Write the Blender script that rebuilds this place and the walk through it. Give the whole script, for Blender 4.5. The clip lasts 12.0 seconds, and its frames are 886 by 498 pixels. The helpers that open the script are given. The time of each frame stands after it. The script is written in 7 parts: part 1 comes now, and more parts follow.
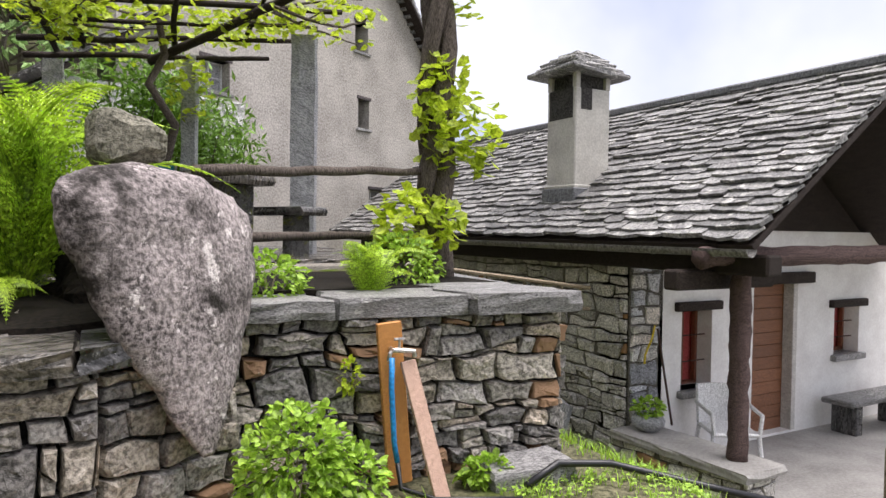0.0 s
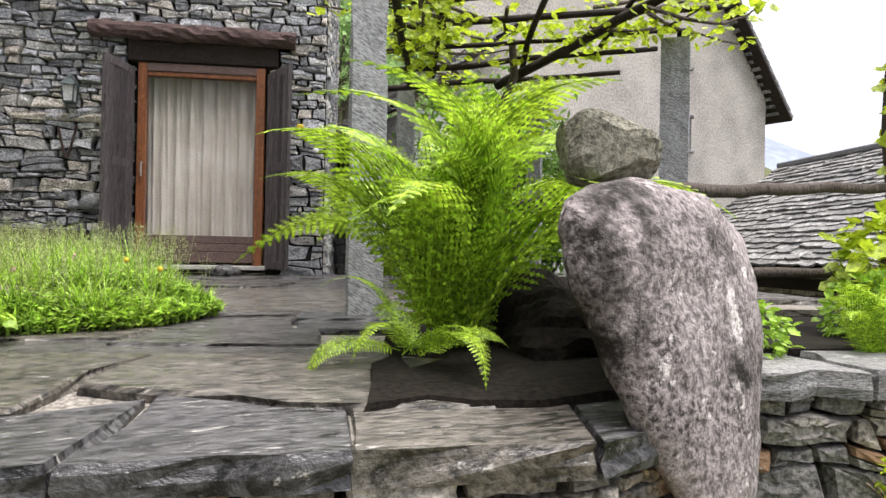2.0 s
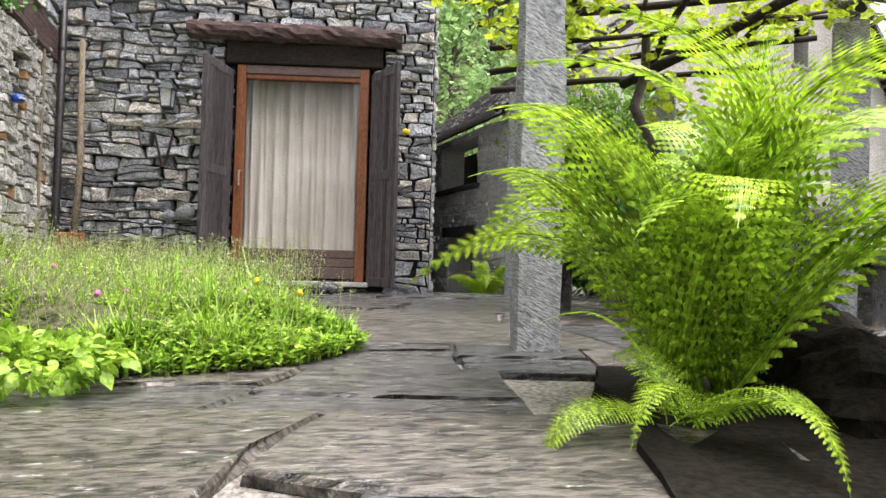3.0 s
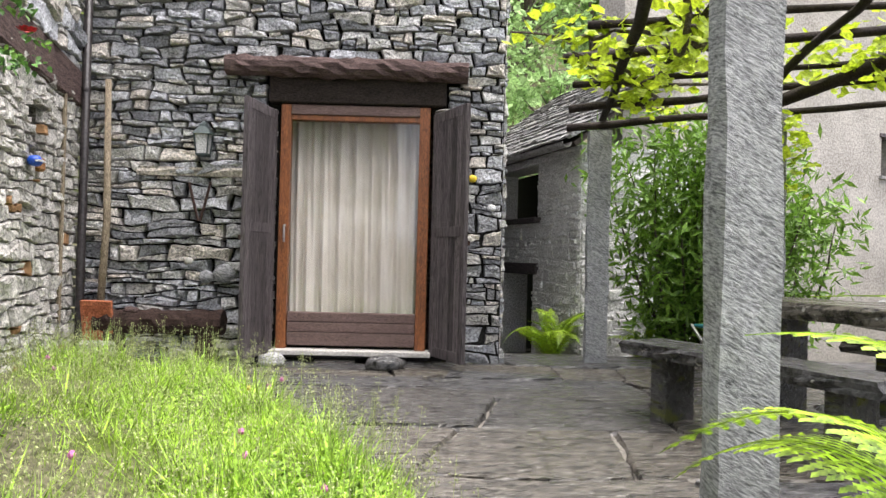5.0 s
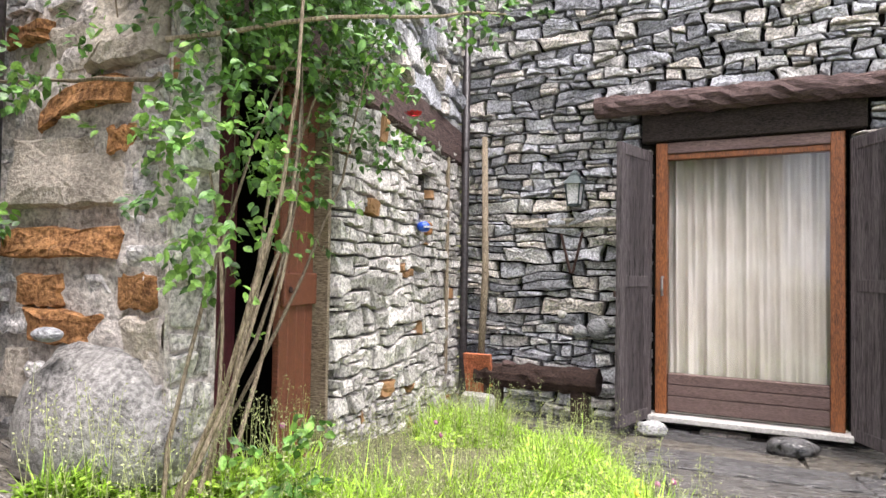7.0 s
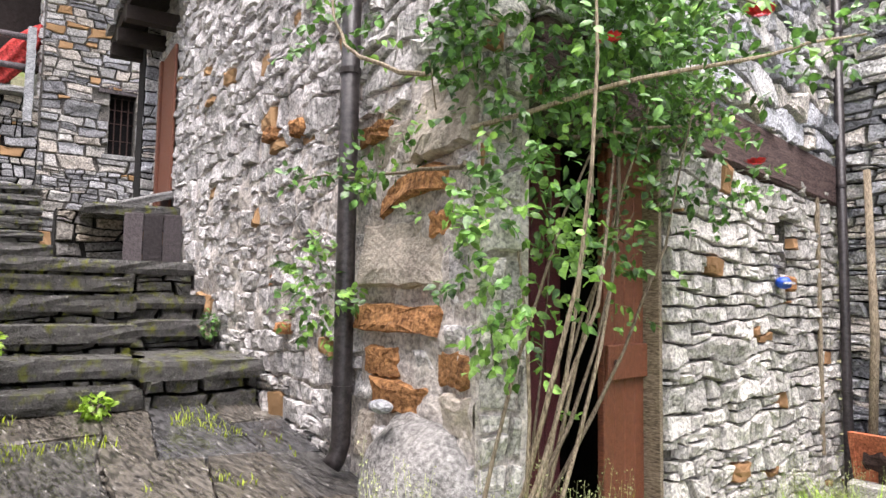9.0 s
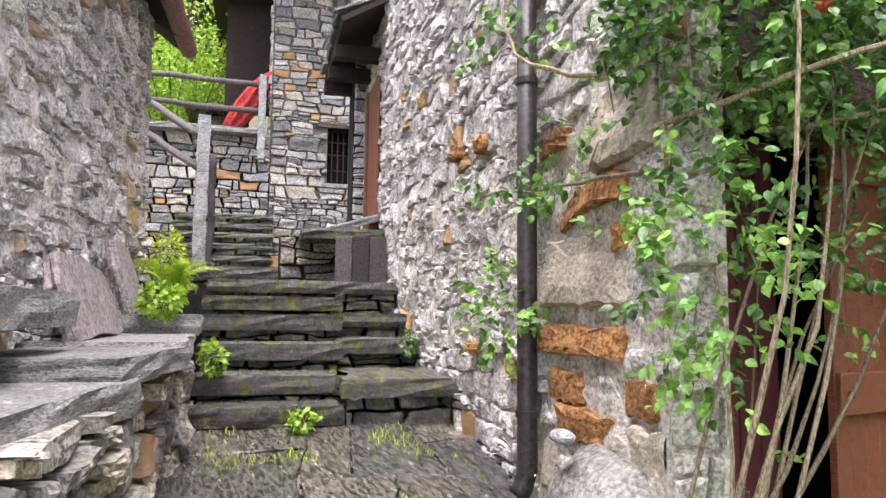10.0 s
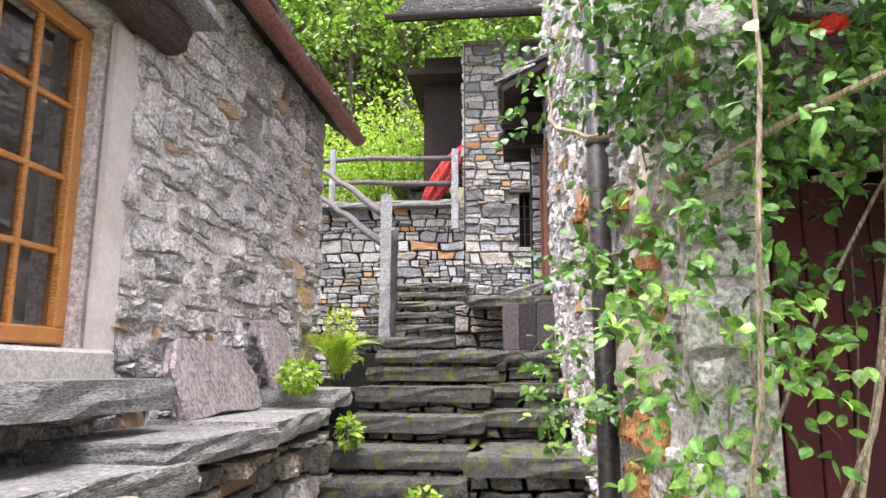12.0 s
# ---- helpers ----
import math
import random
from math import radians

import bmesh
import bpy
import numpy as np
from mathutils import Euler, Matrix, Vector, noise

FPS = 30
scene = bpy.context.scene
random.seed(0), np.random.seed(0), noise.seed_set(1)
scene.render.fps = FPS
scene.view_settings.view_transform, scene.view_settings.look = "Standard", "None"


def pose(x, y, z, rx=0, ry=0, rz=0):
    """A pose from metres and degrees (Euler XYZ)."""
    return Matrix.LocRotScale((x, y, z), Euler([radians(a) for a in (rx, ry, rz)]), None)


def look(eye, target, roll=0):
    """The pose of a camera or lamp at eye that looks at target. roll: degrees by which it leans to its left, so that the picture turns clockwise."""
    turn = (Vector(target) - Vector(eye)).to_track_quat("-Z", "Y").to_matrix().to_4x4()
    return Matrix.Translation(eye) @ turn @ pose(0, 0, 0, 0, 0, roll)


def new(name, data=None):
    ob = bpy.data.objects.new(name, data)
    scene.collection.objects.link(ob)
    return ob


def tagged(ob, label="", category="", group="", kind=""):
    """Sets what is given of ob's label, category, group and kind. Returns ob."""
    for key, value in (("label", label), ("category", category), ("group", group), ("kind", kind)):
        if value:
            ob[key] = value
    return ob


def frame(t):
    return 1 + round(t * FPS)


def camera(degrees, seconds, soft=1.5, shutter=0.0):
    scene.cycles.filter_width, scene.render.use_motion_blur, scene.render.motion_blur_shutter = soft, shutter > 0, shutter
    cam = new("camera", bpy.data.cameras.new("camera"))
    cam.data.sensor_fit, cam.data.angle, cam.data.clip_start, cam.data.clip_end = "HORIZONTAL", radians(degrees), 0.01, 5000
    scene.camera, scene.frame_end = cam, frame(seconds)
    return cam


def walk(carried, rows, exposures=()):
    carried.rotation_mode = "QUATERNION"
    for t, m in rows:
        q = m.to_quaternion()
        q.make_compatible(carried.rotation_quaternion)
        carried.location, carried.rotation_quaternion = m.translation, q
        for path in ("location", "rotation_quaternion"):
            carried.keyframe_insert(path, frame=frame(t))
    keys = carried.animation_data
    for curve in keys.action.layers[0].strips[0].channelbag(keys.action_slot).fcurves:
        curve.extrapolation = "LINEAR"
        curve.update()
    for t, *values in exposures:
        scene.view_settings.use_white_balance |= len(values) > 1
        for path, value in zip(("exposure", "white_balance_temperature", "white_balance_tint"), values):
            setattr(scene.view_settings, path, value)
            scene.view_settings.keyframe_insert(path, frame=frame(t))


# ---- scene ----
cam = camera(65.1, 12.0)
PATH = [
    (0, (2.846, -9.106, 0.247), (3.835, -7.368, 0.194), 0.8),
    (0.5, (2.755, -8.809, 0.246), (3.562, -6.979, 0.216), 0.9),
    (1, (2.678, -8.502, 0.276), (3.3, -6.601, 0.265), 0.9),
    (1.5, (2.468, -8.231, 0.279), (2.901, -6.278, 0.279), 1.0),
    (2, (2.261, -7.932, 0.267), (2.531, -5.95, 0.283), 1.1),
    (2.5, (2.035, -7.562, 0.282), (2.172, -5.567, 0.313), 1.3),
    (3, (1.793, -7.172, 0.292), (1.884, -5.175, 0.341), 1.6),
    (3.2, (1.737, -7.047, 0.309), (1.847, -5.051, 0.366), 1.6),
    (4.8, (1.39, -6.342, 0.91), (1.523, -4.346, 0.924), 1.4),
    (5, (1.376, -6.29, 0.947), (1.4, -4.291, 0.971), 1.4),
    (5.5, (1.33, -6.242, 1.011), (1.024, -4.265, 1.031), 1.1),
    (6, (1.232, -6.143, 1.137), (0.6, -4.246, 1.163), 0.9),
    (6.5, (1.183, -6.024, 1.205), (0.345, -4.208, 1.239), 0.8),
    (6.7, (1.174, -5.943, 1.217), (0.286, -4.151, 1.258), 0.8),
    (8.3, (1.132, -5.7, 1.365), (-0.245, -4.257, 1.509), 1.1),
    (8.5, (1.132, -5.667, 1.365), (-0.334, -4.315, 1.514), 1.1),
    (8.6, (1.13, -5.67, 1.368), (-0.38, -4.368, 1.518), 1.1),
    (9, (1.196, -5.61, 1.387), (-0.5, -4.56, 1.543), 0.9),
    (9.5, (1.198, -5.537, 1.386), (-0.651, -4.793, 1.555), 0.8),
    (10, (1.11, -5.428, 1.412), (-0.819, -4.935, 1.602), 0.6),
    (10.5, (1.126, -5.248, 1.431), (-0.84, -4.947, 1.639), 0.4),
    (11, (1.2, -5.024, 1.471), (-0.782, -4.913, 1.716), 0.3),
    (11.5, (1.156, -4.859, 1.482), (-0.82, -4.924, 1.783), 0.3),
    (12, (1.091, -4.688, 1.511), (-0.868, -4.885, 1.86), 0.2),
]
EXPOSURES = [(0.0, 0.68, 6500, 17), (1.0, 0.8, 6500, 16), (1.5, 0.87, 6500, 16), (2.0, 0.93, 6500, 15), (3.0, 1.18, 6500, 15), (5.0, 1.22, 6500, 15), (6.5, 1.5, 6500, 17), (8.5, 1.6, 6500, 19), (9.5, 1.66, 6500, 19), (11.0, 1.85, 6500, 19), (12.0, 1.9, 6500, 20)]
walk(cam, [(t, look(eye, target, roll)) for t, eye, target, roll in PATH], EXPOSURES)

# ---- light ----
world = bpy.data.worlds.new("world")
scene.world = world
world.use_nodes = True
wn, wl = world.node_tree.nodes, world.node_tree.links
wn.clear()
sky = wn.new("ShaderNodeTexSky")
sky.sky_type = "NISHITA"
sky.sun_disc = False
sky.sun_elevation, sky.sun_rotation = radians(78), radians(111)
cloud_noise = wn.new("ShaderNodeTexNoise")
cloud_noise.inputs["Scale"].default_value = 2.2
cloud_noise.inputs["Detail"].default_value = 5
cloud_ramp = wn.new("ShaderNodeValToRGB")
cloud_ramp.color_ramp.elements[0].position, cloud_ramp.color_ramp.elements[0].color = 0.3, (4.0, 4.5, 5.5, 1)
cloud_ramp.color_ramp.elements[1].position, cloud_ramp.color_ramp.elements[1].color = 0.62, (7.2, 7.4, 7.8, 1)
cloud_mix = wn.new("ShaderNodeMixRGB")
cloud_mix.inputs["Fac"].default_value = 0.9
wcoord = wn.new("ShaderNodeTexCoord")
background = wn.new("ShaderNodeBackground")
background.inputs["Strength"].default_value = 0.105
wout = wn.new("ShaderNodeOutputWorld")
wl.new(wcoord.outputs["Generated"], cloud_noise.inputs["Vector"])
wl.new(cloud_noise.outputs["Fac"], cloud_ramp.inputs["Fac"])
wl.new(sky.outputs["Color"], cloud_mix.inputs["Color1"])
wl.new(cloud_ramp.outputs["Color"], cloud_mix.inputs["Color2"])
wl.new(cloud_mix.outputs["Color"], background.inputs["Color"])
wl.new(background.outputs["Background"], wout.inputs["Surface"])

sun_data = bpy.data.lights.new("sun", "SUN")
sun_data.energy, sun_data.angle, sun_data.color = 4.2, radians(55), (1.0, 0.97, 0.92)
sun = new("sun", sun_data)
sun.matrix_world = look((2.8, -1.1, 14), (0, 0, 0))


# ---- materials ----
def surface(name, low, high, scale=6.0, rough=0.85, bump=0.3, fine=60.0, vary=0.0, spots=None, spot_at=0.62,
            spot_scale=9.0, rust=None, metal=0.0, stretch=(1, 1, 1), wet=0.0, moss=None, moss_at=0.6, moss_scale=1.5, tint=(), space="Object",
            thin=0.0, grain=0.65, relief=0.03, turned=(0, 0, 0), bite=0.125):
    m = bpy.data.materials.new(name)
    m.use_nodes = True
    nodes, links = m.node_tree.nodes, m.node_tree.links
    b = nodes["Principled BSDF"]
    co = nodes.new("ShaderNodeTexCoord")
    mp = nodes.new("ShaderNodeMapping")
    mp.vector_type = "TEXTURE"
    mp.inputs["Scale"].default_value = tuple(1 / c for c in stretch)
    mp.inputs["Rotation"].default_value = turned
    links.new(co.outputs[space], mp.inputs["Vector"])
    vec = mp.outputs["Vector"]

    def noise_at(s, detail=6.0, roughness=0.6):
        n = nodes.new("ShaderNodeTexNoise")
        n.inputs["Scale"].default_value, n.inputs["Detail"].default_value, n.inputs["Roughness"].default_value = s, detail, roughness
        links.new(vec, n.inputs["Vector"])
        return n.outputs["Fac"]

    def ramp(fac, stops):
        r = nodes.new("ShaderNodeValToRGB")
        e = r.color_ramp.elements
        while len(e) < len(stops):
            e.new(0.5)
        for i, (p, c) in enumerate(stops):
            e[i].position, e[i].color = p, (*c, 1)
        links.new(fac, r.inputs["Fac"])
        return r.outputs["Color"]

    def mix(fac, a, c, kind="MIX"):
        x = nodes.new("ShaderNodeMixRGB")
        x.blend_type = kind
        for sock, val in zip(x.inputs, (fac, a, c)):
            if isinstance(val, (int, float)):
                sock.default_value = val
            elif isinstance(val, tuple):
                sock.default_value = (*val, 1)
            else:
                links.new(val, sock)
        return x.outputs["Color"]

    big, small = noise_at(scale), noise_at(fine, 4.0, 0.7)
    col = ramp(big, [(0.36, low), (0.64, high)])
    col = mix(grain, col, ramp(small, [(0.5 - bite, tuple(c * 0.3 for c in low)), (0.5 + bite, tuple(min(1, c * 1.35) for c in high))]))
    info = nodes.new("ShaderNodeObjectInfo")
    geo = nodes.new("ShaderNodeNewGeometry")
    add = nodes.new("ShaderNodeMath")
    add.operation = "ADD"
    links.new(info.outputs["Random"], add.inputs[0])
    links.new(geo.outputs["Random Per Island"], add.inputs[1])
    fr = nodes.new("ShaderNodeMath")
    fr.operation = "FRACT"
    links.new(add.outputs[0], fr.inputs[0])
    rnd = fr.outputs[0]
    if vary:
        col = mix(1.0, col, ramp(rnd, [(0.0, (1 - vary,) * 3), (1.0, (1 + vary * 0.6,) * 3)]), "MULTIPLY")
    if tint:
        stops = [(i / len(tint), c) for i, c in enumerate(tint)]
        t = ramp(rnd, stops)
        t.node.color_ramp.interpolation = "CONSTANT"
        col = mix(1.0, col, t, "MULTIPLY")
    if rust:
        r = nodes.new("ShaderNodeMath")
        r.operation = "GREATER_THAN"
        links.new(rnd, r.inputs[0])
        r.inputs[1].default_value = rust[1]
        col = mix(r.outputs[0], col, mix(big, tuple(c * 0.6 for c in rust[0]), rust[0]))
    if spots:
        s = noise_at(spot_scale, 8.0, 0.75)
        f = ramp(s, [(spot_at, (0, 0, 0)), (spot_at + 0.06, (1, 1, 1))])
        col = mix(f, col, spots)
    rough_fac = ramp(noise_at(3.0, 3), [(0.35, (max(0.08, rough - wet),) * 3), (0.65, (rough,) * 3)])
    if moss:
        s = noise_at(moss_scale, 6.0, 0.65)
        f = ramp(s, [(moss_at, (0, 0, 0)), (moss_at + 0.12, (1, 1, 1))])
        col = mix(f, col, mix(small, tuple(c * 0.4 for c in moss), moss))
    links.new(col, b.inputs["Base Color"])
    links.new(rough_fac, b.inputs["Roughness"])
    b.inputs["Metallic"].default_value = metal
    b.inputs["Specular IOR Level"].default_value = 0.22 if rough > 0.65 else 0.5
    if thin:
        b.inputs["Subsurface Weight"].default_value = 0.0
        tr = nodes.new("ShaderNodeBsdfTranslucent")
        links.new(col, tr.inputs["Color"])
        sh = nodes.new("ShaderNodeMixShader")
        sh.inputs[0].default_value = thin
        links.new(b.outputs[0], sh.inputs[1])
        links.new(tr.outputs[0], sh.inputs[2])
        links.new(sh.outputs[0], nodes["Material Output"].inputs["Surface"])
    if bump:
        bp = nodes.new("ShaderNodeBump")
        bp.inputs["Strength"].default_value, bp.inputs["Distance"].default_value = bump, relief
        h = mix(0.5, big, small)
        links.new(h, bp.inputs["Height"])
        links.new(bp.outputs["Normal"], b.inputs["Normal"])
    return m


def plain(name, col, rough=0.5, metal=0.0):
    return surface(name, tuple(c * 0.85 for c in col), col, 8, rough, 0.05, 80, metal=metal)


def glass_material():
    m = bpy.data.materials.new("window_glass")
    m.use_nodes = True
    b = m.node_tree.nodes["Principled BSDF"]
    b.inputs["Transmission Weight"].default_value, b.inputs["Roughness"].default_value, b.inputs["IOR"].default_value = 1.0, 0.02, 1.45
    return m


GREY_TINTS = ((0.8, 0.815, 0.86), (1, 1, 1), (1.14, 1.1, 1.03), (0.58, 0.59, 0.63), (1.22, 1.2, 1.17), (0.9, 0.915, 0.96), (1.05, 0.97, 0.88), (0.7, 0.71, 0.75))
M_SCHIST = surface("grey_schist", (0.2, 0.2, 0.206), (0.76, 0.755, 0.75), 7, 0.75, 0.9, 50, 0.45, spots=(0.62, 0.62, 0.6), spot_at=0.64, stretch=(1, 1, 2.6), tint=GREY_TINTS, wet=0.15)
M_TOWER = surface("coursed_grey_and_rust_stone", (0.2, 0.195, 0.19), (0.54, 0.525, 0.505), 7, 0.8, 0.8, 45, 0.4, rust=((0.5, 0.3, 0.15), 0.93), spots=(0.6, 0.59, 0.57), spot_at=0.64, stretch=(1, 1, 2.4), tint=GREY_TINTS)
M_WARM = surface("warm_granite_rubble", (0.36, 0.34, 0.32), (0.7, 0.67, 0.62), 7, 0.85, 0.8, 50, 0.3, rust=((0.42, 0.24, 0.12), 0.965), spots=(0.62, 0.6, 0.55), spot_at=0.64, stretch=(1, 1, 1.6))
M_ALLEY = surface("pale_alley_rubble", (0.38, 0.36, 0.355), (0.72, 0.69, 0.67), 7, 0.85, 0.8, 50, 0.28, rust=((0.46, 0.28, 0.14), 0.972), spots=(0.68, 0.66, 0.63), spot_at=0.64)
M_LEFT = surface("pale_pink_rubble", (0.36, 0.32, 0.305), (0.9, 0.81, 0.76), 5, 0.85, 0.9, 45, 0.35, rust=((0.6, 0.44, 0.3), 0.96), spots=(0.5, 0.455, 0.435), spot_at=0.62)
M_SURROUND = surface("pinkish_plaster_surround", (0.6, 0.53, 0.5), (0.76, 0.69, 0.66), 3, 0.9, 0.25, 30, grain=0.1)
M_PINK = surface("pale_pointing_mortar", (0.3, 0.265, 0.24), (0.76, 0.69, 0.635), 9, 0.95, 1.0, 38, grain=0.5, spots=(0.13, 0.115, 0.1), spot_at=0.63, spot_scale=26)
M_ROSEMORTAR = surface("pale_pink_mortar", (0.52, 0.455, 0.43), (0.92, 0.82, 0.775), 9, 0.95, 1.0, 38, grain=0.45, spots=(0.24, 0.205, 0.195), spot_at=0.65, spot_scale=26)
M_CHARLOG = surface("charred_log", (0.012, 0.009, 0.008), (0.09, 0.055, 0.045), 5, 0.8, 0.9, 40, stretch=(0.8, 8, 8))
M_JOINT = surface("dark_dry_joint", (0.006, 0.006, 0.0055), (0.03, 0.028, 0.026), 12, 0.95, 0.6, 60)
M_JOINT2 = surface("grey_earth_joint", (0.05, 0.046, 0.042), (0.2, 0.185, 0.165), 14, 0.95, 0.9, 60)
M_YARDSTONE = surface("mossy_retaining_stone", (0.13, 0.119, 0.106), (0.48, 0.445, 0.395), 6, 0.75, 0.8, 40, 0.45, rust=((0.36, 0.22, 0.13), 0.9), spots=(0.5, 0.48, 0.44), spot_at=0.65, moss=(0.26, 0.25, 0.08), moss_at=0.66, moss_scale=3.5, wet=0.2, tint=GREY_TINTS)
# Pale spots are flecks in the slate plus wet highlights put into colour.
M_FLAG = surface("wet_slate_flag", (0.007, 0.007, 0.0068), (0.12, 0.113, 0.105), 4, 0.4, 1.0, 15, 0.3, relief=0.028, grain=0.7, bite=0.09, stretch=(0.9, 3.4, 1), wet=0.34, turned=(0, 0, 0.16), spots=(0.46, 0.44, 0.4), spot_at=0.6, spot_scale=9, tint=((1, 1, 1), (1.2, 1.13, 1), (0.8, 0.83, 0.9), (1.05, 1.0, 0.9)))
M_STEP = surface("mossy_stair_slate", (0.01, 0.01, 0.0098), (0.13, 0.126, 0.116), 5, 0.45, 1.0, 30, 0.3, wet=0.3, stretch=(1.5, 4, 4), moss=(0.19, 0.21, 0.02), moss_at=0.53, moss_scale=2.6, spots=(0.4, 0.39, 0.37), spot_at=0.6)
M_CAP = surface("slate_capstone", (0.05, 0.05, 0.05), (0.36, 0.352, 0.345), 4, 0.6, 1.0, 30, 0.2, wet=0.2, stretch=(1.5, 2.2, 6), moss=(0.16, 0.17, 0.05), moss_at=0.7, spots=(0.52, 0.51, 0.49), spot_at=0.58, spot_scale=6)
M_GRANITE = surface("speckled_granite_boulder", (0.05, 0.042, 0.04), (0.37, 0.325, 0.318), 3.2, 0.8, 1.0, 42, spots=(0.74, 0.68, 0.66), spot_at=0.57, spot_scale=9, moss=(0.03, 0.025, 0.021), moss_at=0.5, moss_scale=2.4, wet=0.1, grain=0.6, bite=0.11)
M_GREYROCK = surface("warm_granite_block", (0.26, 0.225, 0.185), (0.62, 0.55, 0.46), 4, 0.85, 1.0, 45, spots=(0.68, 0.63, 0.55), spot_at=0.6, spot_scale=9, moss=(0.2, 0.17, 0.13), moss_at=0.6, moss_scale=3, grain=0.4, bite=0.16)
M_ROCK = surface("grey_granite_boulder", (0.13, 0.125, 0.12), (0.42, 0.405, 0.385), 4, 0.85, 1.0, 45, spots=(0.55, 0.53, 0.5), spot_at=0.6, spot_scale=12, moss=(0.09, 0.085, 0.06), moss_at=0.58, moss_scale=3, grain=0.5)
M_CAPROCK = surface("greenish_schist_block", (0.07, 0.068, 0.05), (0.27, 0.255, 0.2), 6, 0.8, 0.9, 50, spots=(0.4, 0.38, 0.34), spot_at=0.63, moss=(0.1, 0.1, 0.035), moss_at=0.58, moss_scale=4)
M_LIME = surface("worn_limewash", (0.58, 0.56, 0.53), (0.9, 0.88, 0.85), 5, 0.9, 0.7, 45, 0.15, spots=(0.42, 0.4, 0.37), spot_at=0.66)
M_PILLAR = surface("split_gneiss_pillar", (0.15, 0.155, 0.165), (0.46, 0.465, 0.475), 3, 0.72, 0.9, 26, stretch=(1.2, 1.2, 6), turned=(0.2, 0.5, 0), spots=(0.56, 0.56, 0.56), spot_at=0.63, wet=0.2)
M_SLATE = surface("roof_slate", (0.06, 0.06, 0.062), (0.3, 0.295, 0.285), 5, 0.6, 0.8, 34, 0.5, spots=(0.56, 0.55, 0.51), spot_at=0.56, wet=0.2, moss=(0.16, 0.16, 0.07), moss_at=0.68)
M_PLASTER = surface("rough_cast_plaster", (0.32, 0.295, 0.265), (0.56, 0.525, 0.48), 1.2, 0.95, 1.0, 26, spots=(0.3, 0.28, 0.25), spot_at=0.66, spot_scale=5, grain=0.4)
M_WHITE = surface("white_limewash", (0.72, 0.7, 0.68), (0.85, 0.84, 0.82), 3, 0.9, 0.25, 30, grain=0.1)
M_CHIM = surface("grey_render", (0.45, 0.43, 0.39), (0.62, 0.6, 0.55), 3, 0.9, 0.3, 40, grain=0.2)
M_SOOT = surface("sooty_render", (0.012, 0.012, 0.012), (0.08, 0.075, 0.07), 4, 0.9, 0.3, 40)
M_LEAD = surface("lead_flashing", (0.12, 0.125, 0.135), (0.22, 0.225, 0.235), 5, 0.5, 0.2, 40, metal=0.3)
M_OLDWOOD = surface("weathered_dark_wood", (0.015, 0.012, 0.013), (0.17, 0.145, 0.15), 4, 0.75, 0.9, 22, 0.5, stretch=(9, 9, 0.5), wet=0.15)
M_BEAM = surface("red_brown_beam", (0.025, 0.016, 0.015), (0.2, 0.135, 0.125), 5, 0.8, 1.0, 34, 0.1, stretch=(0.6, 9, 9))
# Dark timber, deepened further to paint the black under the porch roof.
M_DARKBEAM = surface("stained_beam_shade_deepened", (0.012, 0.009, 0.008), (0.05, 0.037, 0.031), 5, 0.75, 0.7, 40, 0.1, stretch=(1, 4, 4))
M_FRAME = surface("orange_brown_frame", (0.1, 0.032, 0.014), (0.32, 0.11, 0.036), 3, 0.45, 0.2, 40, stretch=(6, 6, 0.8))
M_PANELWOOD = surface("dull_brown_panel", (0.09, 0.052, 0.045), (0.19, 0.12, 0.105), 5, 0.6, 0.4, 40, 0.2, stretch=(0.8, 6, 8))
M_REDWOOD = surface("red_brown_plank", (0.12, 0.036, 0.018), (0.25, 0.085, 0.042), 5, 0.55, 0.3, 40, 0.12, stretch=(8, 8, 0.7))
M_CRIMSON = surface("dark_crimson_board", (0.07, 0.01, 0.016), (0.16, 0.028, 0.04), 5, 0.6, 0.3, 40, 0.2, stretch=(8, 8, 0.7))
M_DOORWOOD = surface("varnished_door_board", (0.17, 0.07, 0.033), (0.3, 0.13, 0.065), 5, 0.5, 0.3, 40, 0.25, stretch=(0.7, 6, 6))
M_ORANGE = surface("varnished_pine_frame", (0.45, 0.17, 0.04), (0.68, 0.3, 0.085), 4, 0.4, 0.2, 40, stretch=(5, 5, 0.8))
M_PLANK = surface("orange_plank", (0.42, 0.16, 0.035), (0.66, 0.3, 0.08), 5, 0.5, 0.3, 40, stretch=(8, 8, 0.7), spots=(0.7, 0.5, 0.3), spot_at=0.68)
M_PLANK2 = surface("pinkish_plank", (0.42, 0.25, 0.18), (0.6, 0.4, 0.31), 5, 0.6, 0.3, 40, stretch=(8, 8, 0.7))
M_CURTAIN = surface("cream_curtain", (0.66, 0.62, 0.55), (0.86, 0.83, 0.77), 2, 0.95, 0.05, 60, grain=0.08)
M_CHECK = surface("red_check_curtain", (0.2, 0.015, 0.02), (0.5, 0.1, 0.09), 60, 0.9, 0.1, 90)
M_GLASS = glass_material()
# Near-black that paints the darkness of unlit interiors behind openings.
M_BLACK = plain("black_for_unlit_interior", (0.012, 0.011, 0.011), 0.95)
# Brown-grey kept low so the colour carries the dim indoor light.
M_ROOM = surface("room_dimmed_in_colour", (0.1, 0.09, 0.08), (0.16, 0.14, 0.12), 3, 0.9, 0.1, 20)
M_PIPE = surface("brown_black_pipe", (0.022, 0.018, 0.019), (0.05, 0.042, 0.042), 5, 0.4, 0.15, 40)
